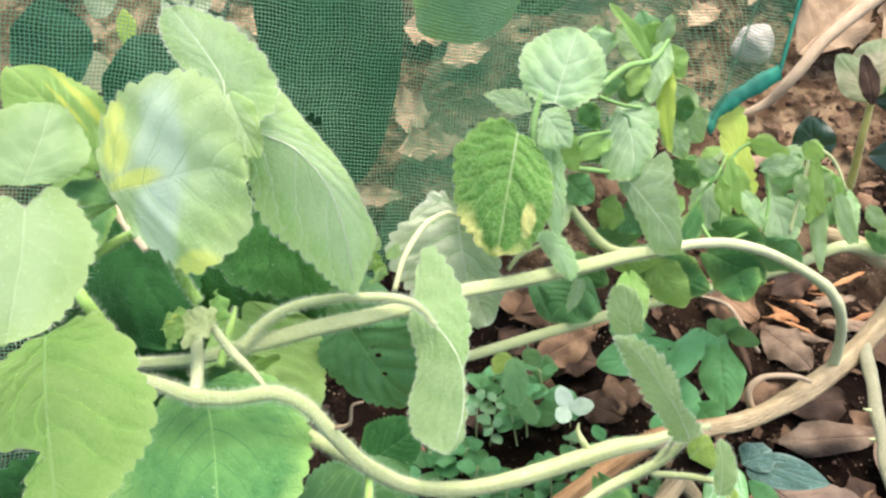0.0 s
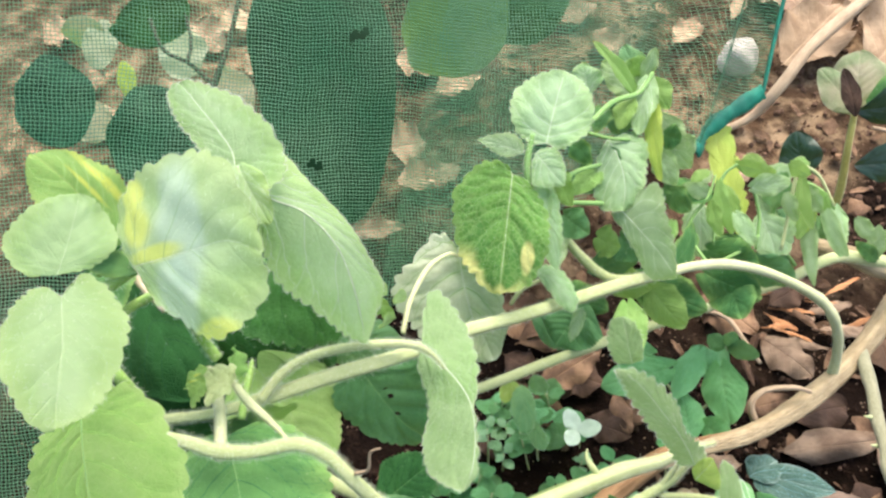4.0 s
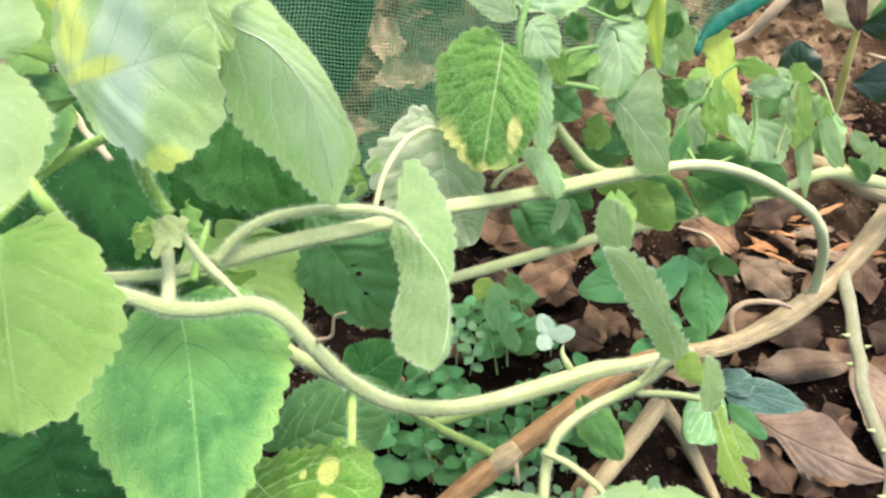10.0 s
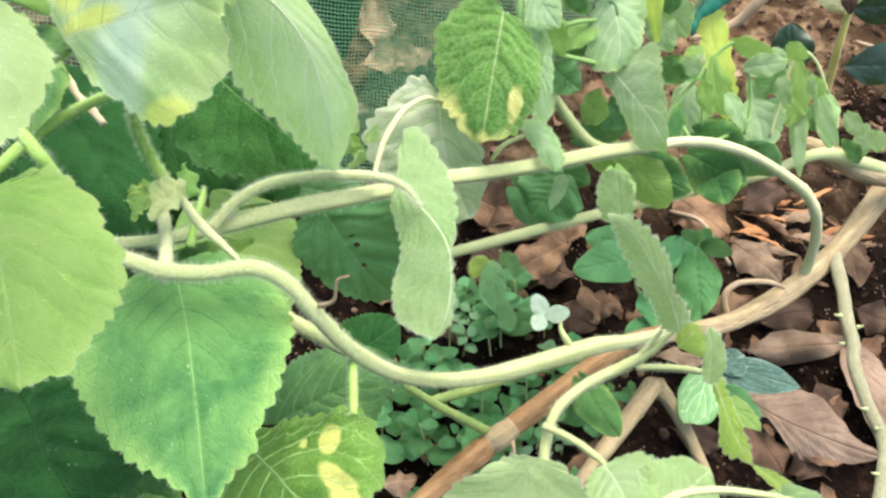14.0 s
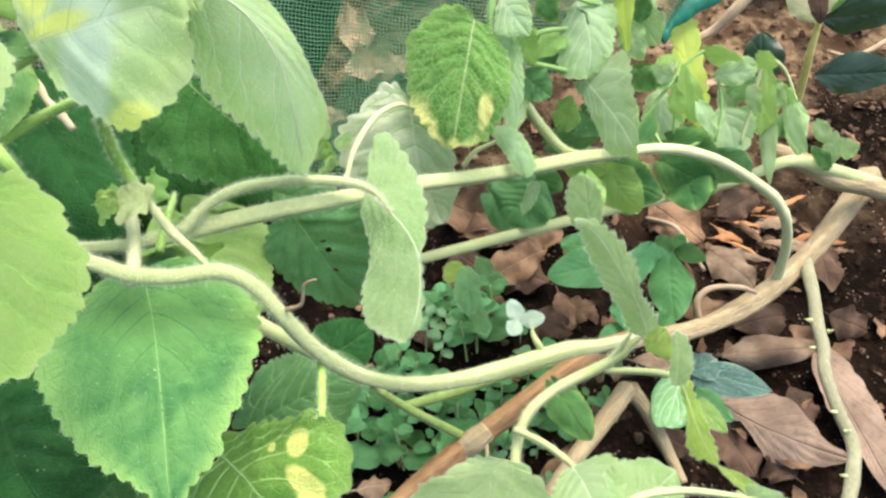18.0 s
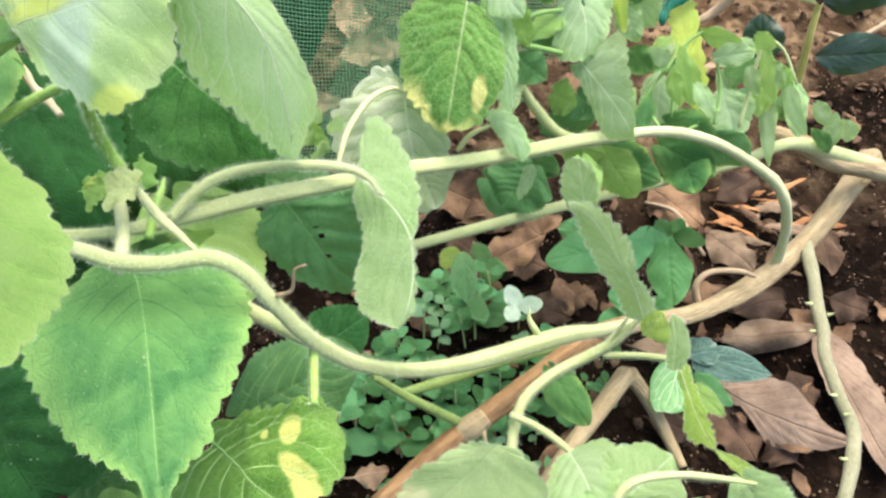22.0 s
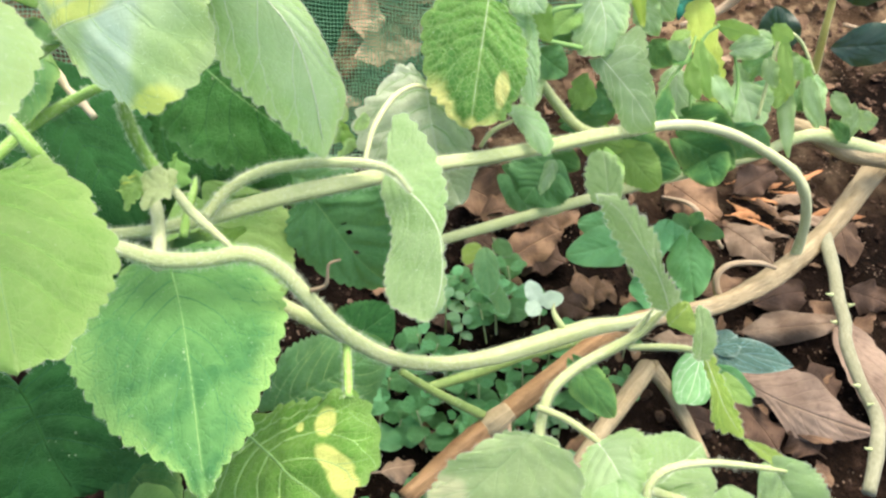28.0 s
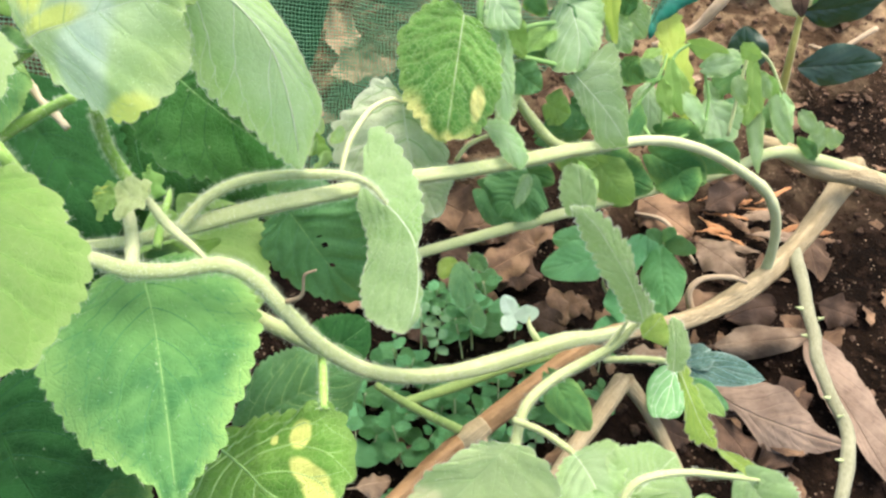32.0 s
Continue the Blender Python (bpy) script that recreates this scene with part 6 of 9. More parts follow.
leaf(mid_plant, (0.0687, 0.2802, 0.1555), (0.0898, 0.2723, 0.1513), (-0.27, -0.9, 0.34), 0.0196, FRESH, bend=0.5, fold=0.12, teeth=13, nu=49, nv=17, tooth=0.1, orb=0.25)
leaf(mid_plant, (0.1513, 0.3131, 0.1333), (0.173, 0.3063, 0.1233), (-0.21, -0.96, 0.21), 0.0217, JADE, bend=0.5, fold=0.12, teeth=13, nu=49, nv=17, tooth=0.1, orb=0.25)
leaf(mid_plant, (0.1264, 0.3129, 0.1412), (0.1527, 0.3071, 0.1346), (-0.15, -0.96, 0.25), 0.0245, MID, bend=0.5, fold=0.12, teeth=13, nu=49, nv=17, tooth=0.1, orb=0.25)
tube_mesh("stem", [(0.1239, 0.299, 0.1422, 0.0012), (0.1146, 0.3167, 0.1528, 0.0009), (0.1255, 0.3302, 0.1642, 0.0008), (0.1294, 0.3389, 0.1719, 0.0006)], RIB, mid_plant)
tube_mesh("stem", [(0.1224, 0.3015, 0.1379, 0.0011), (0.1408, 0.3092, 0.1431, 0.0010), (0.1519, 0.3164, 0.1486, 0.0007)], RIB, mid_plant)
tube_mesh("stem", [(0.179, 0.3242, 0.119, 0.0011), (0.1644, 0.3349, 0.1373, 0.0010), (0.1695, 0.3456, 0.1535, 0.0010), (0.1797, 0.3519, 0.1583, 0.0007)], RIB, mid_plant)
tube_mesh("stem", [(0.1797, 0.3519, 0.1583, 0.0010), (0.1918, 0.3473, 0.1528, 0.0009), (0.2013, 0.336, 0.1413, 0.0006)], RIB, mid_plant)
leaf(mid_plant, (0.1277, 0.3338, 0.1632), (0.1043, 0.3266, 0.1699), (0.37, -0.44, 0.82), 0.0139, MID, bend=0.6, fold=0.15, teeth=12, nu=41, nv=13, orb=0.15, tooth=0.11, wave=0.06, rib=0.6)
leaf(mid_plant, (0.1254, 0.3312, 0.1651), (0.1101, 0.326, 0.1756), (0.53, -0.74, 0.41), 0.0098, YOUNG, bend=0.6, fold=0.15, teeth=12, nu=41, nv=13, orb=0.15, tooth=0.11, wave=0.06, rib=0.6)
leaf(mid_plant, (0.1267, 0.3274, 0.1628), (0.13, 0.3078, 0.1552), (-0.77, -0.34, 0.54), 0.0098, FRESH, bend=0.6, fold=0.15, teeth=12, nu=41, nv=13, orb=0.15, tooth=0.11, wave=0.06, rib=0.6)
leaf(mid_plant, (0.1725, 0.3459, 0.1534), (0.1541, 0.3406, 0.1641), (0.45, -0.81, 0.37), 0.0207, BLUISH, bend=0.6, fold=0.15, teeth=12, nu=41, nv=13, orb=0.15, tooth=0.11, wave=0.06, rib=0.6)
leaf(mid_plant, (0.1845, 0.3446, 0.151), (0.1747, 0.3213, 0.1413), (-0.61, -0.07, 0.79), 0.0130, FRESH, bend=0.6, fold=0.15, teeth=12, nu=41, nv=13, orb=0.15, tooth=0.11, wave=0.06, rib=0.6)
leaf(mid_plant, (0.1975, 0.3412, 0.1465), (0.1972, 0.3155, 0.1336), (-0.63, -0.34, 0.7), 0.0128, YOUNG, bend=0.6, fold=0.15, teeth=12, nu=41, nv=13, orb=0.15, tooth=0.11, wave=0.06, rib=0.6)
leaf(mid_plant, (0.184, 0.3358, 0.1429), (0.1817, 0.3015, 0.125), (-0.66, -0.31, 0.68), 0.0094, YOUNG, bend=0.6, fold=0.15, teeth=12, nu=41, nv=13, orb=0.15, tooth=0.11, wave=0.06, rib=0.6)
leaf(mid_plant, (0.1934, 0.3455, 0.1372), (0.1941, 0.3289, 0.1355), (-0.59, -0.11, 0.8), 0.0182, BLUISH, bend=0.6, fold=0.15, teeth=12, nu=41, nv=13, orb=0.15, tooth=0.11, wave=0.06, rib=0.6)
leaf(mid_plant, (0.1817, 0.3548, 0.1334), (0.1729, 0.3426, 0.123), (-0.4, -0.41, 0.82), 0.0195, JADE, bend=0.6, fold=0.15, teeth=12, nu=41, nv=13, orb=0.15, tooth=0.11, wave=0.06, rib=0.6)
leaf(mid_plant, (0.1465, 0.3215, 0.1403), (0.1279, 0.3078, 0.1363), (-0.03, -0.24, 0.97), 0.0206, MID, bend=0.6, fold=0.15, teeth=12, nu=41, nv=13, orb=0.15, tooth=0.11, wave=0.06, rib=0.6)
leaf(mid_plant, (0.1048, 0.2912, 0.1506), (0.1185, 0.3231, 0.1514), (0.68, -0.31, 0.66), 0.0148, MID, bend=0.6, fold=0.15, teeth=12, nu=41, nv=13, orb=0.15, tooth=0.11, wave=0.06, rib=0.6)
leaf(mid_plant, (0.1808, 0.3446, 0.1582), (0.1859, 0.3273, 0.1553), (-0.89, -0.32, 0.33), 0.0121, YOUNG, bend=0.6, fold=0.15, teeth=12, nu=41, nv=13, orb=0.15, tooth=0.11, wave=0.06, rib=0.6)
leaf(mid_plant, (0.1514, 0.3169, 0.1287), (0.1722, 0.3185, 0.1281), (0.08, -0.84, 0.53), 0.0151, JADE, bend=0.6, fold=0.15, teeth=12, nu=41, nv=13, orb=0.15, tooth=0.11, wave=0.06, rib=0.6)
leaf(mid_plant, (0.2359, 0.353, 0.0989), (0.2353, 0.3596, 0.1188), (-0.27, -0.91, 0.3), 0.0119, YOUNG, bend=0.6, fold=0.15, teeth=12, nu=41, nv=13, orb=0.15, tooth=0.11, wave=0.06, rib=0.6)
leaf(mid_plant, (0.2376, 0.3519, 0.0977), (0.2212, 0.3515, 0.1127), (0.29, -0.91, 0.29), 0.0099, MID, bend=0.6, fold=0.15, teeth=12, nu=41, nv=13, orb=0.15, tooth=0.11, wave=0.06, rib=0.6)
leaf(mid_plant, (0.2471, 0.3687, 0.0986), (0.2552, 0.3629, 0.1061), (-0.65, -0.75, 0.12), 0.0141, YOUNG, bend=0.6, fold=0.15, teeth=12, nu=41, nv=13, orb=0.15, tooth=0.11, wave=0.06, rib=0.6)
leaf(mid_plant, (0.1412, 0.3435, 0.1757), (0.16, 0.3371, 0.1745), (-0.3, -0.92, 0.25), 0.0100, FRESH, bend=0.8, fold=0.2, teeth=12, nu=41, nv=13, orb=0.3, tooth=0.07, wave=0.05, rib=0.6)
leaf(mid_plant, (0.1479, 0.3326, 0.1681), (0.1662, 0.3325, 0.1727), (-0.15, -0.81, 0.57), 0.0130, YOUNG, bend=0.8, fold=0.2, teeth=12, nu=41, nv=13, orb=0.3, tooth=0.07, wave=0.05, rib=0.6)
leaf(mid_plant, (0.1694, 0.3458, 0.1741), (0.1779, 0.3379, 0.1719), (-0.64, -0.74, 0.22), 0.0097, FRESH, bend=0.8, fold=0.2, teeth=12, nu=41, nv=13, orb=0.3, tooth=0.07, wave=0.05, rib=0.6)
leaf(mid_plant, (0.1751, 0.3408, 0.1691), (0.1778, 0.3155, 0.1537), (-0.77, -0.39, 0.5), 0.0088, FRESH, bend=0.8, fold=0.2, teeth=12, nu=41, nv=13, orb=0.3, tooth=0.07, wave=0.05, rib=0.6)
leaf(mid_plant, (0.1876, 0.3323, 0.1553), (0.1964, 0.3083, 0.1408), (-0.68, -0.55, 0.5), 0.0095, YOUNG, bend=0.8, fold=0.2, teeth=12, nu=41, nv=13, orb=0.3, tooth=0.07, wave=0.05, rib=0.6)
leaf(mid_plant, (0.1307, 0.3343, 0.1704), (0.1361, 0.3111, 0.154), (-0.64, -0.54, 0.55), 0.0090, FRESH, bend=0.8, fold=0.2, teeth=12, nu=41, nv=13, orb=0.3, tooth=0.07, wave=0.05, rib=0.6)
leaf(mid_plant, (0.1405, 0.3263, 0.1556), (0.1485, 0.3102, 0.1472), (-0.2, -0.53, 0.82), 0.0100, YOUNG, bend=0.8, fold=0.2, teeth=12, nu=41, nv=13, orb=0.3, tooth=0.07, wave=0.05, rib=0.6)
leaf(mid_plant, (0.1676, 0.3352, 0.1615), (0.1712, 0.3217, 0.1542), (-0.78, -0.45, 0.44), 0.0095, YOUNG, bend=0.8, fold=0.2, teeth=12, nu=41, nv=13, orb=0.3, tooth=0.07, wave=0.05, rib=0.6)
leaf(mid_plant, (0.1258, 0.3423, 0.1725), (0.1166, 0.333, 0.1697), (-0.14, -0.16, 0.98), 0.0079, FRESH, bend=0.8, fold=0.2, teeth=12, nu=41, nv=13, orb=0.3, tooth=0.07, wave=0.05, rib=0.6)
leaf(mid_plant, (0.1014, 0.3277, 0.1722), (0.1095, 0.3195, 0.1684), (-0.49, -0.72, 0.49), 0.0113, MID, bend=0.8, fold=0.2, teeth=12, nu=41, nv=13, orb=0.3, tooth=0.07, wave=0.05, rib=0.6)
leaf(mid_plant, (0.1851, 0.3398, 0.1596), (0.1899, 0.3283, 0.1542), (-0.75, -0.51, 0.41), 0.0086, FRESH, bend=0.8, fold=0.2, teeth=12, nu=41, nv=13, orb=0.3, tooth=0.07, wave=0.05, rib=0.6)
leaf(mid_plant, (0.2181, 0.3524, 0.129), (0.2257, 0.3398, 0.1238), (-0.65, -0.59, 0.48), 0.0101, YOUNG, bend=0.8, fold=0.2, teeth=12, nu=41, nv=13, orb=0.3, tooth=0.07, wave=0.05, rib=0.6)
leaf(mid_plant, (0.106, 0.3171, 0.158), (0.0987, 0.3005, 0.151), (-0.17, -0.32, 0.93), 0.0102, FRESH, bend=0.8, fold=0.2, teeth=12, nu=41, nv=13, orb=0.3, tooth=0.07, wave=0.05, rib=0.6)
tube_mesh("stem", [(0.1278, 0.3114, 0.1464, 0.0007), (0.1292, 0.3268, 0.1579, 0.0009), (0.1338, 0.3397, 0.1698, 0.0009), (0.1412, 0.3435, 0.1757, 0.0007)], RIB, mid_plant)
tube_mesh("stem", [(0.1653, 0.3161, 0.1383, 0.0009), (0.1706, 0.335, 0.1585, 0.0010), (0.1745, 0.3454, 0.1708, 0.0010), (0.1851, 0.3445, 0.1667, 0.0009), (0.1929, 0.3323, 0.155, 0.0007)], STEM, mid_plant)
tube_mesh("stem", [(0.1504, 0.3122, 0.1421, 0.0007), (0.1524, 0.3241, 0.1545, 0.0009), (0.1486, 0.3331, 0.1671, 0.0007)], RIB, mid_plant)
blade(mid_plant, (0.1236, 0.3423, 0.1527), (0.1231, 0.3149, 0.1341), (-0.1, -0.65, 0.75), ((-0.16, 0.16), (-0.32, 0.51), (-0.26, 0.84)), ((0.22, 0.27), (0.27, 0.62), (0.25, 0.89)), YOUNG, mid=((-0.02, 0.37), (-0.02, 0.70)), sag=0.05, fold=(0.1, 0.1), curl=0.15, teeth=8, tooth=0.18, pairs=4, rib=0.6, vein=0.6, dome=0.012, hairs=120)
blade(mid_plant, (0.1572, 0.3384, 0.1476), (0.1635, 0.3161, 0.1334), (-0.1, -0.65, 0.75), ((-0.20, 0.15), (-0.52, 0.41), (-0.42, 0.76), (-0.24, 0.99)), ((0.23, 0.24), (0.36, 0.49), (0.32, 0.83)), YOUNG, mid=((0.01, 0.31), (-0.02, 0.66)), sag=0.05, fold=(0.1, 0.1), curl=0.15, teeth=8, tooth=0.18, pairs=4, rib=0.6, vein=0.6, dome=0.012, hairs=120)
blade(mid_plant, (0.1374, 0.3504, 0.1569), (0.1408, 0.3228, 0.1447), (-0.1, -0.65, 0.75), ((-0.14, 0.13), (-0.20, 0.52), (-0.15, 0.89)), ((0.14, 0.11), (0.19, 0.55), (0.12, 0.86)), FRESH, mid=((-0.04, 0.35), (-0.05, 0.74)), sag=0.05, fold=(0.4, -0.3), curl=0.15, teeth=8, tooth=0.18, pairs=4, rib=0.6, vein=0.6, dome=0.012, hairs=120)
blade(mid_plant, (0.1652, 0.3649, 0.1583), (0.15, 0.3668, 0.1607), (-0.1, -0.65, 0.75), ((-0.29, 0.08), (-0.37, 0.64)), ((0.31, 0.37), (0.29, 0.80)), FRESH, mid=((0.02, 0.33), (0.03, 0.70)), sag=0.05, fold=(0.1, 0.1), curl=0.15, teeth=8, tooth=0.18, pairs=4, rib=0.6, vein=0.6, dome=0.012, hairs=120)
blade(mid_plant, (0.1566, 0.3475, 0.1533), (0.1766, 0.3587, 0.1588), (-0.1, -0.65, 0.75), ((-0.36, 0.42), (-0.32, 0.82), (-0.17, 1.01)), ((0.22, 0.25), (0.28, 0.67)), YOUNG, mid=((-0.04, 0.29), (-0.04, 0.66)), sag=0.05, fold=(0.1, 0.1), curl=0.15, teeth=8, tooth=0.18, pairs=4, rib=0.6, vein=0.6, dome=0.012, hairs=120)
blade(mid_plant, (0.1775, 0.3606, 0.1537), (0.1893, 0.3696, 0.1574), (-0.1, -0.65, 0.75), ((-0.42, 0.41), (-0.34, 0.88)), ((0.26, 0.35), (0.23, 0.71)), FRESH, mid=((-0.06, 0.35), (-0.04, 0.66)), sag=0.05, fold=(0.1, 0.1), curl=0.15, teeth=8, tooth=0.18, pairs=4, rib=0.6, vein=0.6, dome=0.012, hairs=120)
blade(mid_plant, (0.1701, 0.3543, 0.1481), (0.1834, 0.3498, 0.1433), (-0.1, -0.65, 0.75), ((-0.28, 0.22), (-0.26, 0.68)), ((0.35, 0.23), (0.42, 0.70)), FRESH, mid=((0.02, 0.32), (0.02, 0.65)), sag=0.05, fold=(0.1, 0.1), curl=0.15, teeth=8, tooth=0.18, pairs=4, rib=0.6, vein=0.6, dome=0.012, hairs=120)
blade(mid_plant, (0.1859, 0.3529, 0.153), (0.1801, 0.3259, 0.1417), (-0.1, -0.65, 0.75), ((-0.16, 0.23), (-0.14, 0.71)), ((0.14, 0.37), (0.12, 0.82)), YELLOWGREEN, mid=((-0.03, 0.36), (-0.01, 0.72)), sag=0.05, fold=(0.3, 0.3), curl=0.15, teeth=8, tooth=0.18, pairs=4, rib=0.6, vein=0.6, dome=0.012, hairs=120)
blade(mid_plant, (0.1981, 0.3494, 0.1423), (0.2019, 0.3226, 0.1309), (-0.1, -0.65, 0.75), ((-0.14, 0.16), (-0.17, 0.59)), ((0.11, 0.37), (0.12, 0.80)), YOUNG, mid=((0.01, 0.38), (0.00, 0.73)), sag=0.05, fold=(0.1, 0.1), curl=0.15, teeth=8, tooth=0.18, pairs=4, rib=0.6, vein=0.6, dome=0.012, hairs=120)
blade(mid_plant, (0.1223, 0.3513, 0.1585), (0.1085, 0.3408, 0.152), (-0.1, -0.65, 0.75), ((-0.31, 0.42), (-0.25, 0.87)), ((0.34, 0.26), (0.38, 0.69)), MID, mid=((0.01, 0.33), (0.00, 0.70)), sag=0.05, fold=(0.1, 0.1), curl=0.15, teeth=8, tooth=0.18, pairs=4, rib=0.6, vein=0.6, dome=0.012, hairs=120)
blade(mid_plant, (0.1235, 0.354, 0.15), (0.135, 0.3639, 0.156), (-0.1, -0.65, 0.75), ((-0.26, 0.19), (-0.26, 0.70)), ((0.19, 0.22), (0.18, 0.75)), YOUNG, mid=((-0.03, 0.33), (-0.03, 0.69)), sag=0.05, fold=(0.1, 0.1), curl=0.15, teeth=8, tooth=0.18, pairs=4, rib=0.6, vein=0.6, dome=0.012, hairs=120)
blade(mid_plant, (0.1485, 0.3344, 0.1306), (0.1433, 0.4124, 0.1556), (-0.1, -0.65, 0.75), ((-0.06, 0.17), (-0.08, 0.46), (-0.08, 0.79), (-0.06, 0.97)), ((0.09, 0.20), (0.11, 0.47), (0.10, 0.72), (0.11, 0.96)), LIME, mid=((0.01, 0.25), (-0.00, 0.63)), sag=0.05, fold=(0.1, 0.1), curl=0.15, teeth=8, tooth=0.18, pairs=4, rib=0.6, vein=0.6, dome=0.012, hairs=120)
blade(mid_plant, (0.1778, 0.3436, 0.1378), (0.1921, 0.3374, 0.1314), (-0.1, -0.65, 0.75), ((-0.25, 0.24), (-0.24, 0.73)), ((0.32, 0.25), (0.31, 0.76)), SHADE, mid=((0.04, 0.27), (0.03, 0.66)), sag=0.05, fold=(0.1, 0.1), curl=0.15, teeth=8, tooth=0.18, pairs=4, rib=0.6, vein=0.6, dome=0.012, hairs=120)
blade(mid_plant, (0.1707, 0.3438, 0.1315), (0.1602, 0.3578, 0.145), (-0.1, -0.65, 0.75), ((-0.25, 0.34), (-0.20, 0.74)), ((0.17, 0.29), (0.17, 0.78)), YOUNG, mid=((-0.02, 0.31), (-0.03, 0.70)), sag=0.05, fold=(0.3, 0.3), curl=0.15, teeth=8, tooth=0.18, pairs=4, rib=0.6, vein=0.6, dome=0.012, hairs=120)

# ---- canes lying over the soil ----
cane = thing("woody_cane", "thick tan woody cane leaning over dead leaves", "stem", (0.25, 0.33, 0.02))
tube_mesh("stem", [(0.0892, 0.2013, 0.1095, 0.0032), (0.1157, 0.2212, 0.0929, 0.0039), (0.1469, 0.2444, 0.0723, 0.0048), (0.1762, 0.2683, 0.0592, 0.0053), (0.2077, 0.2968, 0.0503, 0.0056), (0.2389, 0.3282, 0.0509, 0.0058), (0.2656, 0.3597, 0.0587, 0.0064), (0.2884, 0.3881, 0.0638, 0.0073)], WOODY, cane, lumps=0.05, ridge=0.12, ring=20)
tube_mesh("curled_twig", [(0.1627, 0.2576, 0.0565, 0.0024), (0.1546, 0.2574, 0.0635, 0.0021), (0.1507, 0.2617, 0.0745, 0.0018), (0.1577, 0.2672, 0.0794, 0.0015), (0.1745, 0.272, 0.0763, 0.0014), (0.1858, 0.2737, 0.0707, 0.0012)], PINKISH, cane, label='dry curled twig')
tube_mesh("twig", [(0.1469, 0.2683, 0.0535, 0.0016), (0.1372, 0.2723, 0.0576, 0.0014), (0.1332, 0.283, 0.054, 0.0010)], PINKISH, cane)
brown_cane = thing("dry_cane", "reddish brown dry cane lying across the seedlings", "stem", (0.05, 0.19, 0.03))
tube_mesh("stem", [(-0.0039, 0.1291, 0.0802, 0.0035), (0.0157, 0.1501, 0.0784, 0.0046), (0.0342, 0.169, 0.0775, 0.0048), (0.0571, 0.1867, 0.0835, 0.0049), (0.0783, 0.2051, 0.0861, 0.0048), (0.101, 0.2212, 0.0866, 0.0046), (0.144, 0.2436, 0.0716, 0.0041)], BROWN, brown_cane, lumps=0.045, ridge=0.1, ring=18)
tube_mesh("side_stem", [(-0.0065, 0.1621, 0.1247, 0.0015), (0.007, 0.1647, 0.106, 0.0019), (0.0296, 0.1698, 0.0784, 0.0023)], STEMDARK, brown_cane, label='olive side stem', hairs=200)
tube_mesh("node", [(0.0289, 0.1638, 0.077, 0.0045), (0.0317, 0.1657, 0.0786, 0.0054), (0.0341, 0.1673, 0.0801, 0.0057), (0.0365, 0.1694, 0.0806, 0.0054), (0.0399, 0.1722, 0.0816, 0.0045)], WOODY, brown_cane, steps=3)
tube_mesh("twig", [(0.0396, 0.1654, 0.0808, 0.0010), (0.0412, 0.1568, 0.0768, 0.0006)], PINKISH, brown_cane, steps=1)
pale_cane = thing("dry_cane", "pale pinkish dry cane half buried in litter", "stem", (0.1, 0.21, 0.03))
tube_mesh("stem", [(0.0005, 0.1842, 0.0766, 0.0023), (0.0236, 0.1961, 0.0732, 0.0027), (0.0453, 0.2087, 0.0703, 0.0028), (0.0677, 0.2171, 0.0704, 0.0025), (0.087, 0.2209, 0.0732, 0.0020)], STEMDARK, pale_cane)
tube_mesh("stub", [(0.114, 0.2198, 0.0506, 0.0049), (0.0965, 0.1936, 0.0542, 0.0041), (0.0756, 0.1647, 0.0555, 0.0034), (0.0679, 0.1525, 0.0512, 0.0031)], WOODY, pale_cane, lumps=0.05)
tube_mesh("stub", [(0.1155, 0.2199, 0.0507, 0.0044), (0.128, 0.2127, 0.0366, 0.0038), (0.1396, 0.1984, 0.0228, 0.0032), (0.1462, 0.1858, 0.0176, 0.0026)], WOODY, pale_cane, lumps=0.05)
prickly = thing("prickly_stem", "pale green prickly stem rising from the soil", "stem", (0.2, 0.2, 0.01))
tube_mesh("stem", [(0.234, 0.324, 0.05, 0.0031), (0.2302, 0.3077, 0.0527, 0.0041), (0.2275, 0.287, 0.054, 0.0037), (0.2229, 0.267, 0.056, 0.0037), (0.2214, 0.2496, 0.0563, 0.0033), (0.2187, 0.2361, 0.0548, 0.0035), (0.2202, 0.2143, 0.0521, 0.0033), (0.2227, 0.195, 0.0505, 0.0036), (0.2152, 0.1745, 0.0522, 0.0033), (0.207, 0.1562, 0.0491, 0.0033)], PRICKLY, prickly, ridge=0.1, lumps=0.05)
tube_mesh("prickle", [(0.2182, 0.2659, 0.0594, 0.0014), (0.2156, 0.2654, 0.0603, 0.0008), (0.2136, 0.2651, 0.0615, 0.0002)], STEM, prickly, steps=2, ring=6)
tube_mesh("prickle", [(0.2262, 0.2608, 0.057, 0.0014), (0.2278, 0.2605, 0.058, 0.0008), (0.2288, 0.2604, 0.0593, 0.0002)], STEM, prickly, steps=2, ring=6)
tube_mesh("prickle", [(0.22, 0.2259, 0.0521, 0.0013), (0.2215, 0.2257, 0.0532, 0.0007), (0.2224, 0.2256, 0.0544, 0.0002)], STEM, prickly, steps=2, ring=6)
tube_mesh("prickle", [(0.2173, 0.2109, 0.0546, 0.0013), (0.2148, 0.2104, 0.0556, 0.0007), (0.2129, 0.2102, 0.0569, 0.0002)], STEM, prickly, steps=2, ring=6)
tube_mesh("prickle", [(0.2214, 0.1884, 0.0513, 0.0012), (0.2227, 0.1882, 0.0524, 0.0007), (0.2234, 0.1882, 0.0537, 0.0002)], STEM, prickly, steps=2, ring=6)
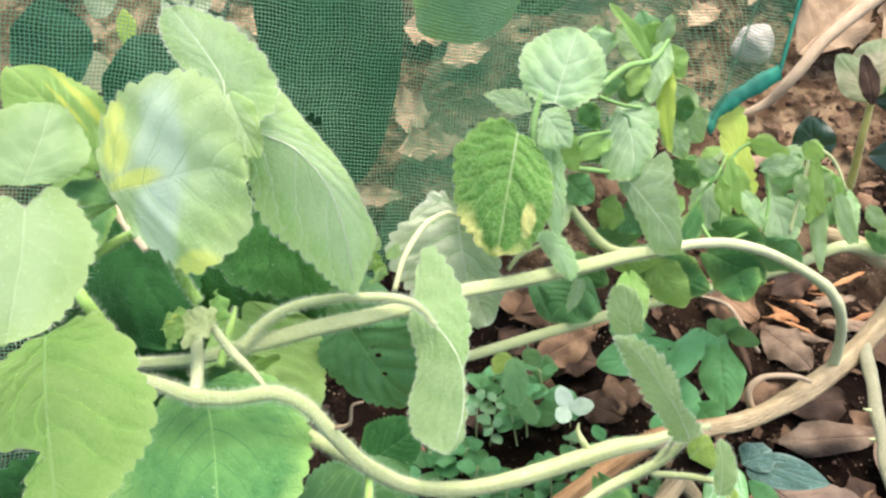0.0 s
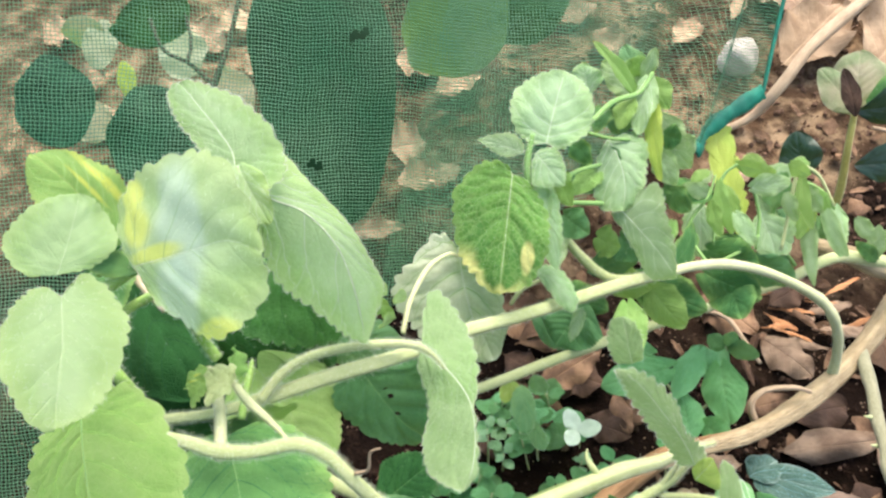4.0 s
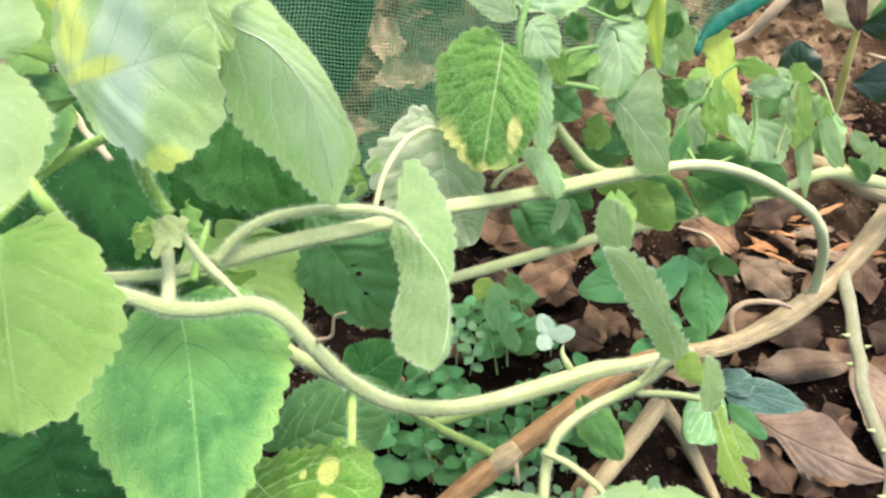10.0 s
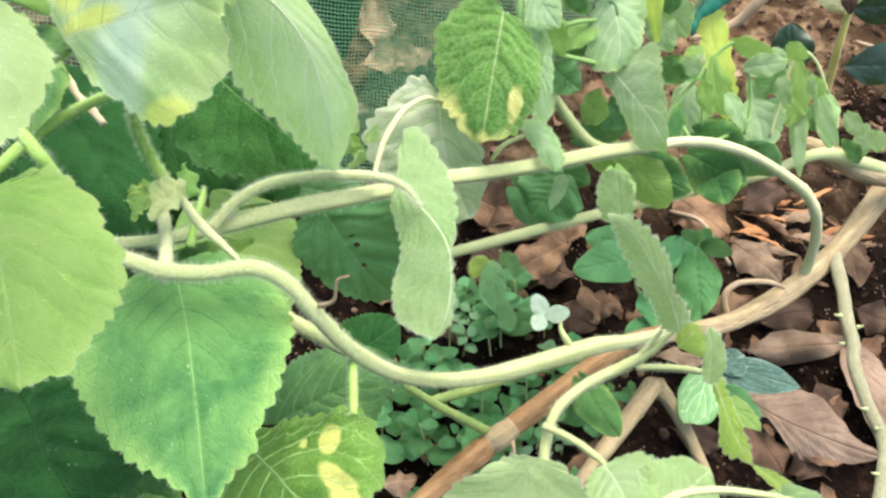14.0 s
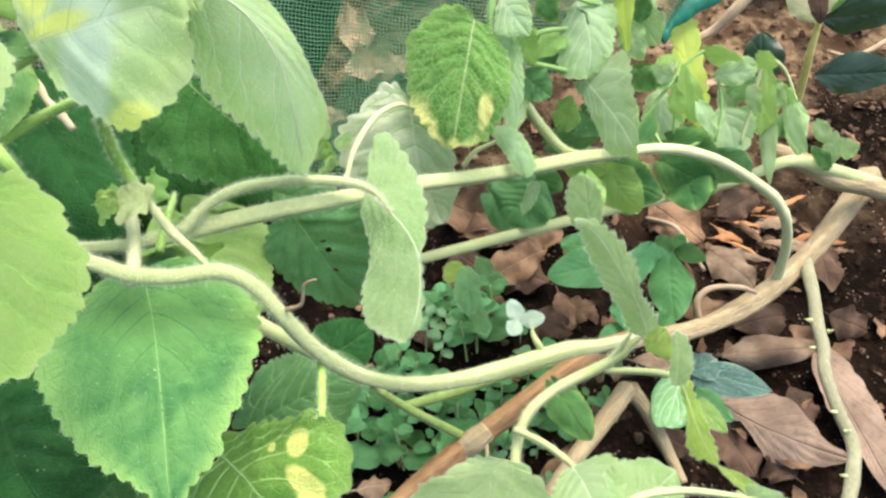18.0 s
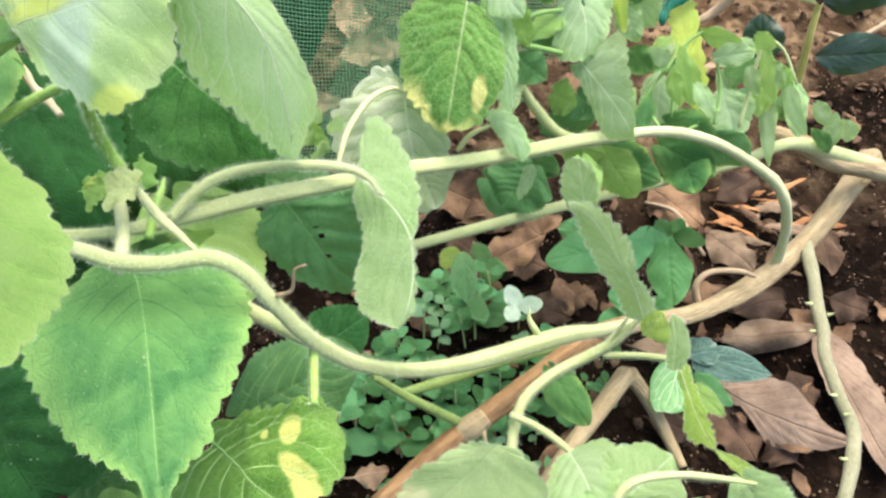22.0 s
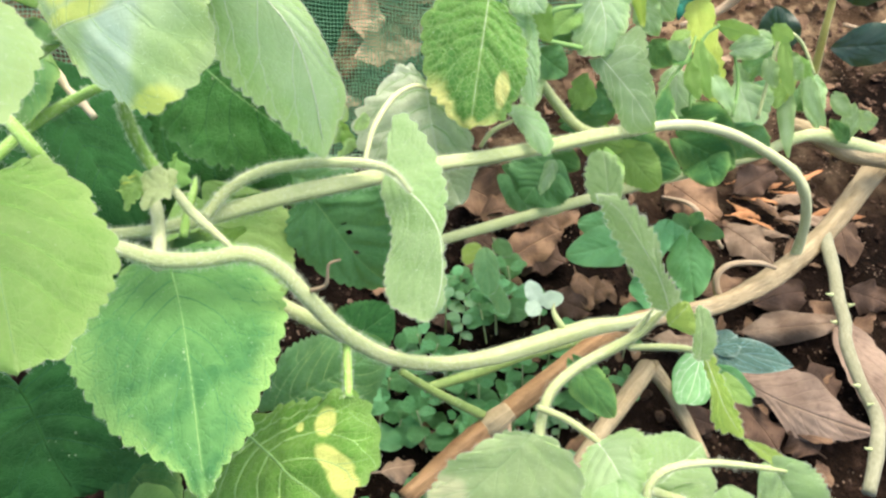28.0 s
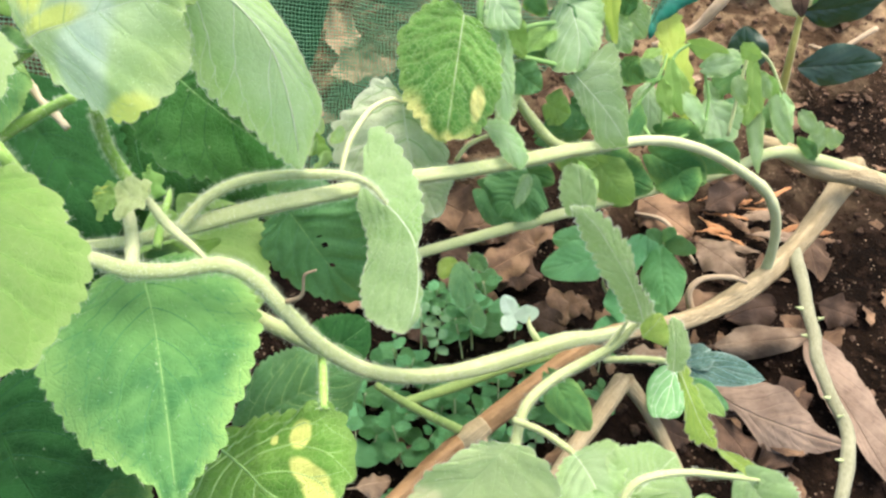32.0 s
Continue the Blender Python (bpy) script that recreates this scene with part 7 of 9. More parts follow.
tube_mesh("prickle", [(0.2124, 0.1762, 0.054, 0.0012), (0.21, 0.1758, 0.055, 0.0007), (0.2081, 0.1756, 0.0563, 0.0002)], STEM, prickly, steps=2, ring=6)
tube_mesh("prickle", [(0.2182, 0.2506, 0.0546, 0.0014), (0.2156, 0.25, 0.0556, 0.0008), (0.2136, 0.2497, 0.0568, 0.0002)], STEM, prickly, steps=2, ring=6)
tube_mesh("prickle", [(0.2189, 0.2008, 0.0533, 0.0012), (0.2203, 0.2006, 0.0544, 0.0007), (0.2211, 0.2005, 0.0557, 0.0002)], STEM, prickly, steps=2, ring=6)

# ---- the shoot in front of the dead leaves ----
shoot = thing("young_shoot", "young hairy shoot with drooping folded leaves", "plant", (0.04, 0.16, 0.04), "hairy herbs")
tube_mesh("stem", [(0.0477, 0.1284, 0.1253, 0.0019), (0.0485, 0.1399, 0.1292, 0.0020), (0.0523, 0.1501, 0.1345, 0.0020), (0.0629, 0.1597, 0.1375, 0.0020), (0.0755, 0.1658, 0.1413, 0.0021), (0.0853, 0.1696, 0.1472, 0.0017), (0.0913, 0.1723, 0.1549, 0.0012), (0.0959, 0.1731, 0.1623, 0.0005)], STEM, shoot, hairs=2200)
tube_mesh("stem", [(0.0807, 0.1673, 0.1424, 0.0014), (0.0857, 0.1711, 0.1513, 0.0010), (0.0889, 0.1726, 0.1594, 0.0004)], STEM, shoot, hairs=250)
tube_mesh("petiole", [(0.0819, 0.1666, 0.1417, 0.0013), (0.0947, 0.1626, 0.1485, 0.0013), (0.1058, 0.1574, 0.1541, 0.0012)], STEM, shoot, hairs=250)
tube_mesh("petiole", [(0.0469, 0.1426, 0.1345, 0.0013), (0.0554, 0.1362, 0.1391, 0.0013), (0.062, 0.1278, 0.1447, 0.0013), (0.0666, 0.1195, 0.1505, 0.0009)], STEM, shoot, hairs=250)
tube_mesh("bract", [(0.0546, 0.1891, 0.1392, 0.0002), (0.0544, 0.1862, 0.1366, 0.0010), (0.0575, 0.1826, 0.133, 0.0015), (0.0622, 0.1816, 0.1251, 0.0007)], STEM, shoot, steps=4)
blade(shoot, (0.0914, 0.1642, 0.1677), (0.0569, 0.1654, 0.2229), (-0.16, -0.55, 0.82), ((-0.06, 0.14), (-0.05, 0.36), (-0.05, 0.53), (-0.04, 0.67), (-0.04, 0.78), (-0.01, 0.91)), ((0.09, -0.02), (0.09, 0.21), (0.09, 0.38), (0.13, 0.52), (0.14, 0.65), (0.13, 0.78), (0.08, 0.91)), SHOOT, mid=((0.04, 0.33), (0.05, 0.57), (0.05, 0.85)), sag=0.06, fold=(-0.1, -0.25), curl=0.15, teeth=16, tooth=0.3, rib=1.2, vein=0.8, dome=0.016, wave=0.015, hairs=2000, down=2000, label='folded hairy leaf with serrated edge')
blade(shoot, (0.0684, 0.1909, 0.1944), (0.0643, 0.1995, 0.2115), (-0.15, -0.61, 0.78), ((-0.28, 0.08), (-0.37, 0.46), (-0.32, 0.82), (-0.19, 1.01)), ((0.21, 0.11), (0.25, 0.44), (0.21, 0.81)), SHOOT, mid=((-0.01, 0.36), (-0.00, 0.68)), sag=0.05, fold=(0.08, 0.08), curl=0.15, teeth=8, tooth=0.25, rib=0.8, vein=0.7, hairs=300, pairs=4)
blade(shoot, (0.0911, 0.1603, 0.1646), (0.0966, 0.1633, 0.1746), (-0.23, -0.5, 0.84), ((-0.27, 0.29), (-0.25, 0.70), (-0.14, 0.92)), ((0.33, 0.14), (0.72, 0.32), (0.54, 0.65), (0.22, 0.89)), YELLOWGREEN, mid=((0.02, 0.40), (0.03, 0.72)), sag=0.05, fold=(0.08, 0.08), curl=0.15, teeth=3, tooth=0.05, pairs=3, rib=0.8, vein=0.5)
blade(shoot, (0.1009, 0.1485, 0.1605), (0.1002, 0.1641, 0.1725), (-0.25, -0.48, 0.84), ((-0.11, 0.14), (-0.08, 0.52), (-0.05, 0.82)), ((0.17, 0.07), (0.31, 0.37), (0.25, 0.72), (0.10, 0.96)), SHOOT, mid=((0.04, 0.32), (0.05, 0.67)), sag=0.05, fold=(0.08, 0.08), curl=0.15, teeth=7, tooth=0.2, pairs=4, rib=0.8, vein=0.8, hairs=400, down=400)
blade(shoot, (0.1051, 0.1557, 0.1553), (0.114, 0.1246, 0.1505), (-0.27, -0.42, 0.87), ((-0.07, 0.05), (-0.07, 0.34), (-0.05, 0.67), (-0.05, 0.88)), ((0.05, 0.18), (0.10, 0.43), (0.20, 0.71), (0.17, 0.85), (0.10, 0.92)), YELLOWGREEN, mid=((0.02, 0.30), (0.04, 0.69)), sag=0.05, fold=(0.3, -0.3), curl=0.15, teeth=10, tooth=0.3, pairs=5, rib=1.5, vein=1.0, hairs=600)
blade(shoot, (0.1101, 0.1491, 0.152), (0.118, 0.135, 0.1546), (-0.28, -0.43, 0.86), ((-0.15, 0.11), (-0.19, 0.50), (-0.13, 0.83)), ((0.19, 0.30), (0.22, 0.64), (0.10, 0.88)), FRESH, mid=((0.02, 0.38), (0.01, 0.70)), sag=0.05, fold=(0.08, 0.08), curl=0.15, teeth=6, tooth=0.1, pairs=3, rib=1.0, vein=0.6, hairs=150)
blade(shoot, (0.1128, 0.1238, 0.1527), (0.1247, 0.1091, 0.159), (-0.31, -0.37, 0.88), ((-0.07, 0.27), (-0.11, 0.63), (-0.06, 0.90)), ((0.08, 0.26), (0.12, 0.65), (0.08, 0.92)), YELLOWGREEN, mid=((0.00, 0.36), (0.02, 0.73)), sag=0.05, fold=(0.3, 0.3), curl=0.15, teeth=6, tooth=0.1, pairs=3, rib=1.2, vein=0.5, hairs=250)
leaf(shoot, (0.0663, 0.1825, 0.1066), (0.0834, 0.163, 0.0946), (-0.25, -0.65, 0.71), 0.0176, MID, bend=0.5, fold=0.1, teeth=10, nu=49, nv=17)
tube_mesh("petiole", [(0.0724, 0.0891, 0.1737, 0.0013), (0.0732, 0.0933, 0.1774, 0.0012), (0.0786, 0.0976, 0.1796, 0.0012), (0.0912, 0.1014, 0.1772, 0.0011), (0.1051, 0.1042, 0.1711, 0.0010), (0.1204, 0.1053, 0.1662, 0.0004)], STEM, shoot, hairs=500)
tube_mesh("petiole", [(0.0738, 0.0956, 0.1701, 0.0015), (0.0809, 0.0925, 0.1724, 0.0013), (0.0895, 0.0875, 0.1783, 0.0004)], STEM, shoot, hairs=200)
blade(shoot, (0.037, 0.0904, 0.2099), (0.0136, 0.0779, 0.1793), (-0.03, -0.36, 0.93), ((-0.11, -0.09), (-0.29, -0.10), (-0.45, 0.01), (-0.53, 0.20), (-0.49, 0.52), (-0.26, 0.85)), ((0.12, 0.12), (0.18, 0.35), (0.24, 0.61), (0.19, 0.89), (0.09, 1.02)), BLEACHED, mid=((-0.01, 0.25), (-0.00, 0.62)), sag=0.05, fold=(0.08, 0.08), curl=0.15, teeth=11, tooth=0.2, rib=0.25, vein=0.15, dome=0.005, hairs=400, down=600, label='broad pale leaf with bleached tip')
blade(shoot, (0.0633, 0.1165, 0.1583), (0.0693, 0.0866, 0.1716), (-0.33, 0.33, 0.88), ((-0.14, -0.05), (-0.36, -0.01), (-0.41, 0.28), (-0.26, 0.68)), ((0.18, 0.12), (0.33, 0.45), (0.35, 0.82), (0.19, 1.03)), SAGE, mid=((-0.03, 0.31), (-0.03, 0.74)), sag=0.05, fold=(0.08, 0.08), curl=0.15, teeth=10, tooth=0.22, rib=0.7, vein=0.4, hairs=400, down=500)
leaf(shoot, (0.0763, 0.0963, 0.1666), (0.0953, 0.1151, 0.1624), (0.21, -0, 0.98), 0.0295, UNDER, bend=0.4, fold=0.1, teeth=13, wide=0.5, hairs=300)
leaf(shoot, (0.075, 0.0954, 0.1658), (0.0819, 0.0809, 0.1662), (-0.39, -0.16, 0.91), 0.0312, UNDER, bend=0.4, fold=0.1, teeth=13, wide=0.5, hairs=200)
leaf(shoot, (0.1165, 0.1086, 0.1625), (0.1251, 0.0835, 0.1668), (-0.74, -0.14, 0.66), 0.0226, SHOOT, bend=0.6, fold=0.25, teeth=14, wide=0.55, hairs=500, nu=81)
leaf(shoot, (0.0963, 0.0798, 0.1779), (0.0952, 0.0944, 0.1775), (-0.4, -0, 0.92), 0.0157, SHOOT, bend=0.5, teeth=10, hairs=100)
leaf(shoot, (0.0623, 0.0761, 0.1827), (0.0639, 0.0936, 0.1781), (-0.2, 0.27, 0.94), 0.0186, SHOOT, bend=0.5, teeth=10)

# ---- low herbs on the soil ----
heart_herb = thing("low_herb", "small heart-leaved herb growing between dead leaves", "plant", (0.13, 0.3, 0.02), "low herbs")
leaf(heart_herb, (0.1073, 0.2774, 0.0841), (0.0697, 0.2632, 0.086), (0.25, -0.57, 0.78), 0.0244, HEART, bend=0.5, fold=0.1, teeth=8, tooth=0.015, cord=0.2, wide=0.5, nu=41, nv=17)
leaf(heart_herb, (0.1008, 0.2928, 0.0781), (0.0787, 0.2936, 0.0798), (0.04, -0.57, 0.82), 0.0174, HEART, bend=0.5, fold=0.1, teeth=8, tooth=0.015, cord=0.2, wide=0.5, nu=41, nv=17)
leaf(heart_herb, (0.1247, 0.2876, 0.086), (0.1102, 0.2622, 0.0766), (-0.34, -0.15, 0.93), 0.0176, HEART, bend=0.5, fold=0.1, teeth=8, tooth=0.015, cord=0.2, wide=0.5, nu=41, nv=17)
leaf(heart_herb, (0.1375, 0.2817, 0.08), (0.1395, 0.2533, 0.0671), (-0.39, -0.4, 0.83), 0.0248, HEART, bend=0.5, fold=0.1, teeth=8, tooth=0.015, cord=0.2, wide=0.5, nu=41, nv=17)
leaf(heart_herb, (0.1345, 0.2826, 0.0741), (0.124, 0.2966, 0.0808), (-0.04, -0.45, 0.89), 0.0181, HEART, bend=0.5, fold=0.1, teeth=8, tooth=0.015, cord=0.2, wide=0.5, nu=41, nv=17)
leaf(heart_herb, (0.1173, 0.2496, 0.0646), (0.1154, 0.2712, 0.0711), (-0.03, -0.29, 0.96), 0.0220, HEART, bend=0.5, fold=0.1, teeth=8, tooth=0.015, cord=0.2, wide=0.5, nu=41, nv=17)
leaf(heart_herb, (0.1261, 0.2524, 0.0668), (0.1384, 0.2407, 0.0691), (-0.62, -0.55, 0.56), 0.0190, HEART, bend=0.5, fold=0.1, teeth=8, tooth=0.015, cord=0.2, wide=0.5, nu=41, nv=17)
leaf(heart_herb, (0.1158, 0.2503, 0.0584), (0.0999, 0.244, 0.0601), (0.17, -0.17, 0.97), 0.0150, HEART, bend=0.5, fold=0.1, teeth=8, tooth=0.015, cord=0.2, wide=0.5, nu=41, nv=17)
tube_mesh("stem", [(0.1294, 0.2857, 0.0294, 0.0010), (0.1108, 0.2815, 0.0535, 0.0008), (0.1074, 0.2788, 0.0812, 0.0006)], STEM, heart_herb, steps=4, ring=6)
tube_mesh("stem", [(0.1328, 0.2859, 0.0294, 0.0010), (0.1396, 0.2834, 0.0542, 0.0008), (0.1378, 0.2826, 0.0781, 0.0006)], STEM, heart_herb, steps=4, ring=6)
tube_mesh("stem", [(0.1278, 0.2698, 0.0283, 0.0008), (0.1199, 0.2547, 0.0556, 0.0006)], STEM, heart_herb, steps=4, ring=6)
tube_mesh("stem", [(0.1294, 0.2857, 0.0294, 0.0010), (0.1088, 0.2974, 0.0547, 0.0007), (0.1016, 0.2951, 0.0748, 0.0005)], STEM, heart_herb, steps=4, ring=6)
herb_two = thing("low_herb", "small round-leaved herb beside a bare stem", "plant", (0.15, 0.37, 0.02), "low herbs")
leaf(herb_two, (0.1549, 0.3238, 0.0502), (0.1708, 0.3131, 0.0532), (-0.54, -0.65, 0.53), 0.0124, SEEDLEAF, bend=0.4, fold=0.1, teeth=5, tooth=0.01, nu=29, nv=13, rib=False)
leaf(herb_two, (0.1539, 0.3237, 0.0501), (0.1579, 0.3268, 0.0597), (-0.27, -0.88, 0.4), 0.0104, SEEDLEAF, bend=0.4, fold=0.1, teeth=5, tooth=0.01, nu=29, nv=13, rib=False)
leaf(herb_two, (0.1516, 0.3223, 0.0489), (0.1411, 0.3244, 0.0581), (0.38, -0.71, 0.59), 0.0131, SEEDLEAF, bend=0.4, fold=0.1, teeth=5, tooth=0.01, nu=29, nv=13, rib=False)
leaf(herb_two, (0.1534, 0.3212, 0.0478), (0.1439, 0.3122, 0.0466), (0.19, -0.32, 0.93), 0.0137, SEEDLEAF, bend=0.4, fold=0.1, teeth=5, tooth=0.01, nu=29, nv=13, rib=False)
tube_mesh("stem", [(0.1653, 0.3289, 0.0135, 0.0009), (0.1575, 0.3231, 0.0357, 0.0007), (0.1532, 0.3232, 0.0497, 0.0005)], STEM, herb_two, steps=4, ring=6)
mint_herb = thing("low_herb", "silvery blue-green herb drooping over the seedlings", "plant", (0.03, 0.29, 0.03), "low herbs")
tube_mesh("stem", [(0.034, 0.3, 0.025, 0.0009), (0.0335, 0.292, 0.06, 0.0008), (0.032, 0.284, 0.075, 0.0006)], STEM, mint_herb, steps=4, ring=6)
blade(mint_herb, (0.0264, 0.2412, 0.1148), (0.0291, 0.2165, 0.1081), (-0.1, -0.65, 0.75), ((-0.18, 0.20), (-0.23, 0.59), (-0.13, 0.90)), ((0.20, 0.20), (0.25, 0.54), (0.13, 0.91)), BLUISH, mid=((-0.00, 0.39), (-0.02, 0.73)), sag=0.05, fold=(0.1, 0.1), curl=0.15, teeth=8, tooth=0.18, pairs=4, rib=0.6, vein=0.6, dome=0.012, hairs=120)
blade(mint_herb, (0.0254, 0.2427, 0.1122), (0.0154, 0.2347, 0.1121), (-0.1, -0.65, 0.75), ((-0.28, 0.46), (-0.29, 0.92)), ((0.32, 0.19), (0.37, 0.69)), YELLOWGREEN, mid=((0.04, 0.31), (0.03, 0.69)), sag=0.05, fold=(0.1, 0.1), curl=0.15, teeth=8, tooth=0.18, pairs=4, rib=0.6, vein=0.6, dome=0.012, hairs=120)
blade(mint_herb, (0.0296, 0.2281, 0.1025), (0.0379, 0.2154, 0.0957), (-0.1, -0.65, 0.75), ((-0.23, 0.21), (-0.25, 0.77)), ((0.21, 0.35), (0.19, 0.81)), BLUISH, mid=((-0.02, 0.33), (-0.02, 0.69)), sag=0.05, fold=(0.1, 0.1), curl=0.15, teeth=8, tooth=0.18, pairs=4, rib=0.6, vein=0.6, dome=0.012, hairs=120)
blade(mint_herb, (0.0298, 0.2467, 0.1089), (0.0404, 0.2454, 0.1072), (-0.1, -0.65, 0.75), ((-0.39, 0.16), (-0.40, 0.68)), ((0.28, 0.33), (0.31, 0.82)), BLUISH, mid=((-0.09, 0.32), (-0.09, 0.71)), sag=0.05, fold=(0.1, 0.1), curl=0.15, teeth=8, tooth=0.18, pairs=4, rib=0.6, vein=0.6, dome=0.012, hairs=120)
striped_herb = thing("striped_herb", "herb with silver-striped dark leaves on the soil", "plant", (0.17, 0.23, 0.02))
blade(striped_herb, (0.1502, 0.2343, 0.0491), (0.1947, 0.2302, 0.0407), (-0.29, -0.45, 0.84), ((-0.11, 0.09), (-0.20, 0.38), (-0.16, 0.69), (-0.07, 0.89)), ((0.16, 0.07), (0.21, 0.30), (0.17, 0.60), (0.07, 0.88)), STRIPED, mid=((-0.01, 0.30), (-0.00, 0.65)), sag=0.05, fold=(0.08, 0.08), curl=0.15, teeth=3, tooth=0.0, pairs=3, rise=0.6, rib=1.2, vein=2.2, dome=0.01, label='slate green leaf with silver stripes')
blade(striped_herb, (0.1433, 0.2294, 0.0516), (0.1329, 0.2036, 0.0416), (-0.24, -0.44, 0.87), ((-0.20, 0.10), (-0.36, 0.44), (-0.32, 0.82), (-0.16, 0.96)), ((0.25, 0.10), (0.37, 0.48), (0.27, 0.87), (0.13, 1.03)), VARIEGATED, mid=((-0.01, 0.34), (-0.02, 0.72)), sag=0.05, fold=(0.08, 0.08), curl=0.15, teeth=3, tooth=0.0, pairs=3, rise=0.6, rib=1.2, vein=1.7, dome=0.01, label='light green leaf with white stripes')
leaf(striped_herb, (0.1494, 0.2222, 0.0514), (0.1664, 0.2054, 0.0488), (-0.55, -0.64, 0.55), 0.0110, HEART, bend=0.5, teeth=2, tooth=0, cord=0, wide=0.7, nu=41, nv=17)
leaf(striped_herb, (0.1488, 0.2331, 0.048), (0.165, 0.2426, 0.0493), (-0.05, -0.05, 1), 0.0192, STRIPED, bend=0.5, teeth=2, tooth=0, cord=0, wide=0.7, nu=41, nv=17)
sapling = thing("sapling", "thin green sapling with dark glossy leaves", "plant", (0.25, 0.5, 0.05))
tube_mesh("stem", [(0.2439, 0.4329, 0.0573, 0.0030), (0.2456, 0.4376, 0.0846, 0.0028), (0.245, 0.4465, 0.1166, 0.0025), (0.2465, 0.4553, 0.1334, 0.0021)], YELLOWSTEM, sapling, lumps=0.03)
leaf(sapling, (0.2447, 0.428, 0.1112), (0.2983, 0.4307, 0.1163), (0.01, -0.91, 0.4), 0.0272, GLOSSY, bend=0.4, fold=0.15, teeth=3, tooth=0.01, cord=0, wide=0.65, blunt=0.7, nu=41, nv=17)
leaf(sapling, (0.2462, 0.4522, 0.1376), (0.2979, 0.4584, 0.1466), (0.11, -0.99, 0.05), 0.0275, GLOSSY, bend=0.4, fold=0.15, teeth=3, tooth=0.01, cord=0, wide=0.65, blunt=0.7, nu=41, nv=17)
leaf(sapling, (0.254, 0.4608, 0.1388), (0.3031, 0.479, 0.1537), (0.12, -0.81, 0.58), 0.0232, MID, bend=0.4, fold=0.15, teeth=3, tooth=0.01, cord=0, wide=0.65, blunt=0.7, nu=41, nv=17)
leaf(sapling, (0.2451, 0.4496, 0.1349), (0.2352, 0.4662, 0.1614), (0.15, -0.81, 0.56), 0.0139, DRYDARK, bend=0.4, fold=0.15, teeth=3, tooth=0.01, cord=0, wide=0.65, blunt=0.7, nu=41, nv=17)
leaf(sapling, (0.255, 0.4729, 0.1221), (0.2637, 0.5118, 0.149), (-0.33, -0.48, 0.81), 0.0447, CREAMY, bend=0.4, fold=0.15, teeth=3, tooth=0.01, cord=0, wide=0.65, blunt=0.7, nu=41, nv=17)
leaf(sapling, (0.2055, 0.4087, 0.1163), (0.1998, 0.4244, 0.1415), (-0.31, -0.84, 0.45), 0.0269, GLOSSY, bend=0.4, fold=0.15, teeth=3, tooth=0.01, cord=0, wide=0.65, blunt=0.7, nu=41, nv=17)
leaf(sapling, (0.2527, 0.4642, 0.1277), (0.2311, 0.4929, 0.1464), (-0.17, -0.63, 0.76), 0.0250, CREAMY, bend=0.4, fold=0.15, teeth=3, tooth=0.01, cord=0, wide=0.65, blunt=0.7, nu=41, nv=17)

# ---- dead leaves on the soil ----
folded_leaf = thing("dead_leaf", "large tan dead leaf folded along its midrib", "leaf", (0.1758, 0.2424, 0.011), "dead leaves")
blade(folded_leaf, (0.1758, 0.2424, 0.011), (0.2457, 0.2112, 0.007), (0, -0.35, 1), ((-0.11, 0.03), (-0.17, 0.23), (-0.22, 0.45), (-0.13, 0.65), (-0.05, 0.80), (-0.03, 0.93)), ((0.08, 0.10), (0.10, 0.24), (0.20, 0.39), (0.26, 0.51), (0.20, 0.70), (0.09, 0.89)), FOLDDRY, mid=((0.05, 0.23), (0.06, 0.50), (0.04, 0.76)), sag=0.04, fold=(0.1, -0.35), curl=0.1, name="blade", teeth=4, tooth=0.05, rib=0.6, vein=0.0, wave=0.02, pairs=6)
broad_leaf = thing("dead_leaf", "broad brown dead leaf beside the prickly stem", "leaf", (0.2404, 0.2866, 0.014), "dead leaves")
blade(broad_leaf, (0.2404, 0.2866, 0.014), (0.2659, 0.1845, 0.004), (-0.1, -0.4, 1), ((-0.04, 0.04), (-0.12, 0.18), (-0.14, 0.38), (-0.14, 0.58), (-0.11, 0.80)), ((0.07, 0.16), (0.11, 0.34), (0.11, 0.52), (0.09, 0.67), (0.06, 0.84)), FOLDDRY, mid=((0.02, 0.26), (0.02, 0.54), (0.01, 0.80)), sag=0.04, fold=(0.1, 0.12), curl=0.2, name="blade", teeth=4, tooth=0.05, rib=0.6, vein=0.0, wave=0.02, pairs=6)
dead_leaf((0.184, 0.2713, 0.0157), (0.2463, 0.2813, 0.0159), (0, -0.6, 1), 0.0209, DRYPALE, "rolled pinkish tan dead leaf", bend=0.2, curl=1.2)
dead_leaf((0.1929, 0.3649, 0.01), (0.2178, 0.3318, 0.0099), (0, -0.4, 1), 0.0282, DRYPALE, "curled tan dead leaf lying on dark soil", bend=0.5, curl=0.3)
dead_leaf((0.2701, 0.3825, 0.01), (0.2668, 0.3314, 0.0097), (0, -0.6, 0.8), 0.0266, DRY, "dry brown dead leaf lying on dark soil", bend=0.5, curl=0.3)
dead_leaf((0.0068, 0.358, 0.0478), (0.0452, 0.3355, 0.0479), (0, -0.5, 1), 0.0341, DRY, "dry brown dead leaf lying on dark soil", bend=0.5, curl=-0.3)
dead_leaf((0.0261, 0.3265, 0.0478), (0.0649, 0.3478, 0.0476), (0.1, -0.5, 1), 0.0283, DRY, "dry brown dead leaf lying on dark soil", bend=0.5, curl=0.3)
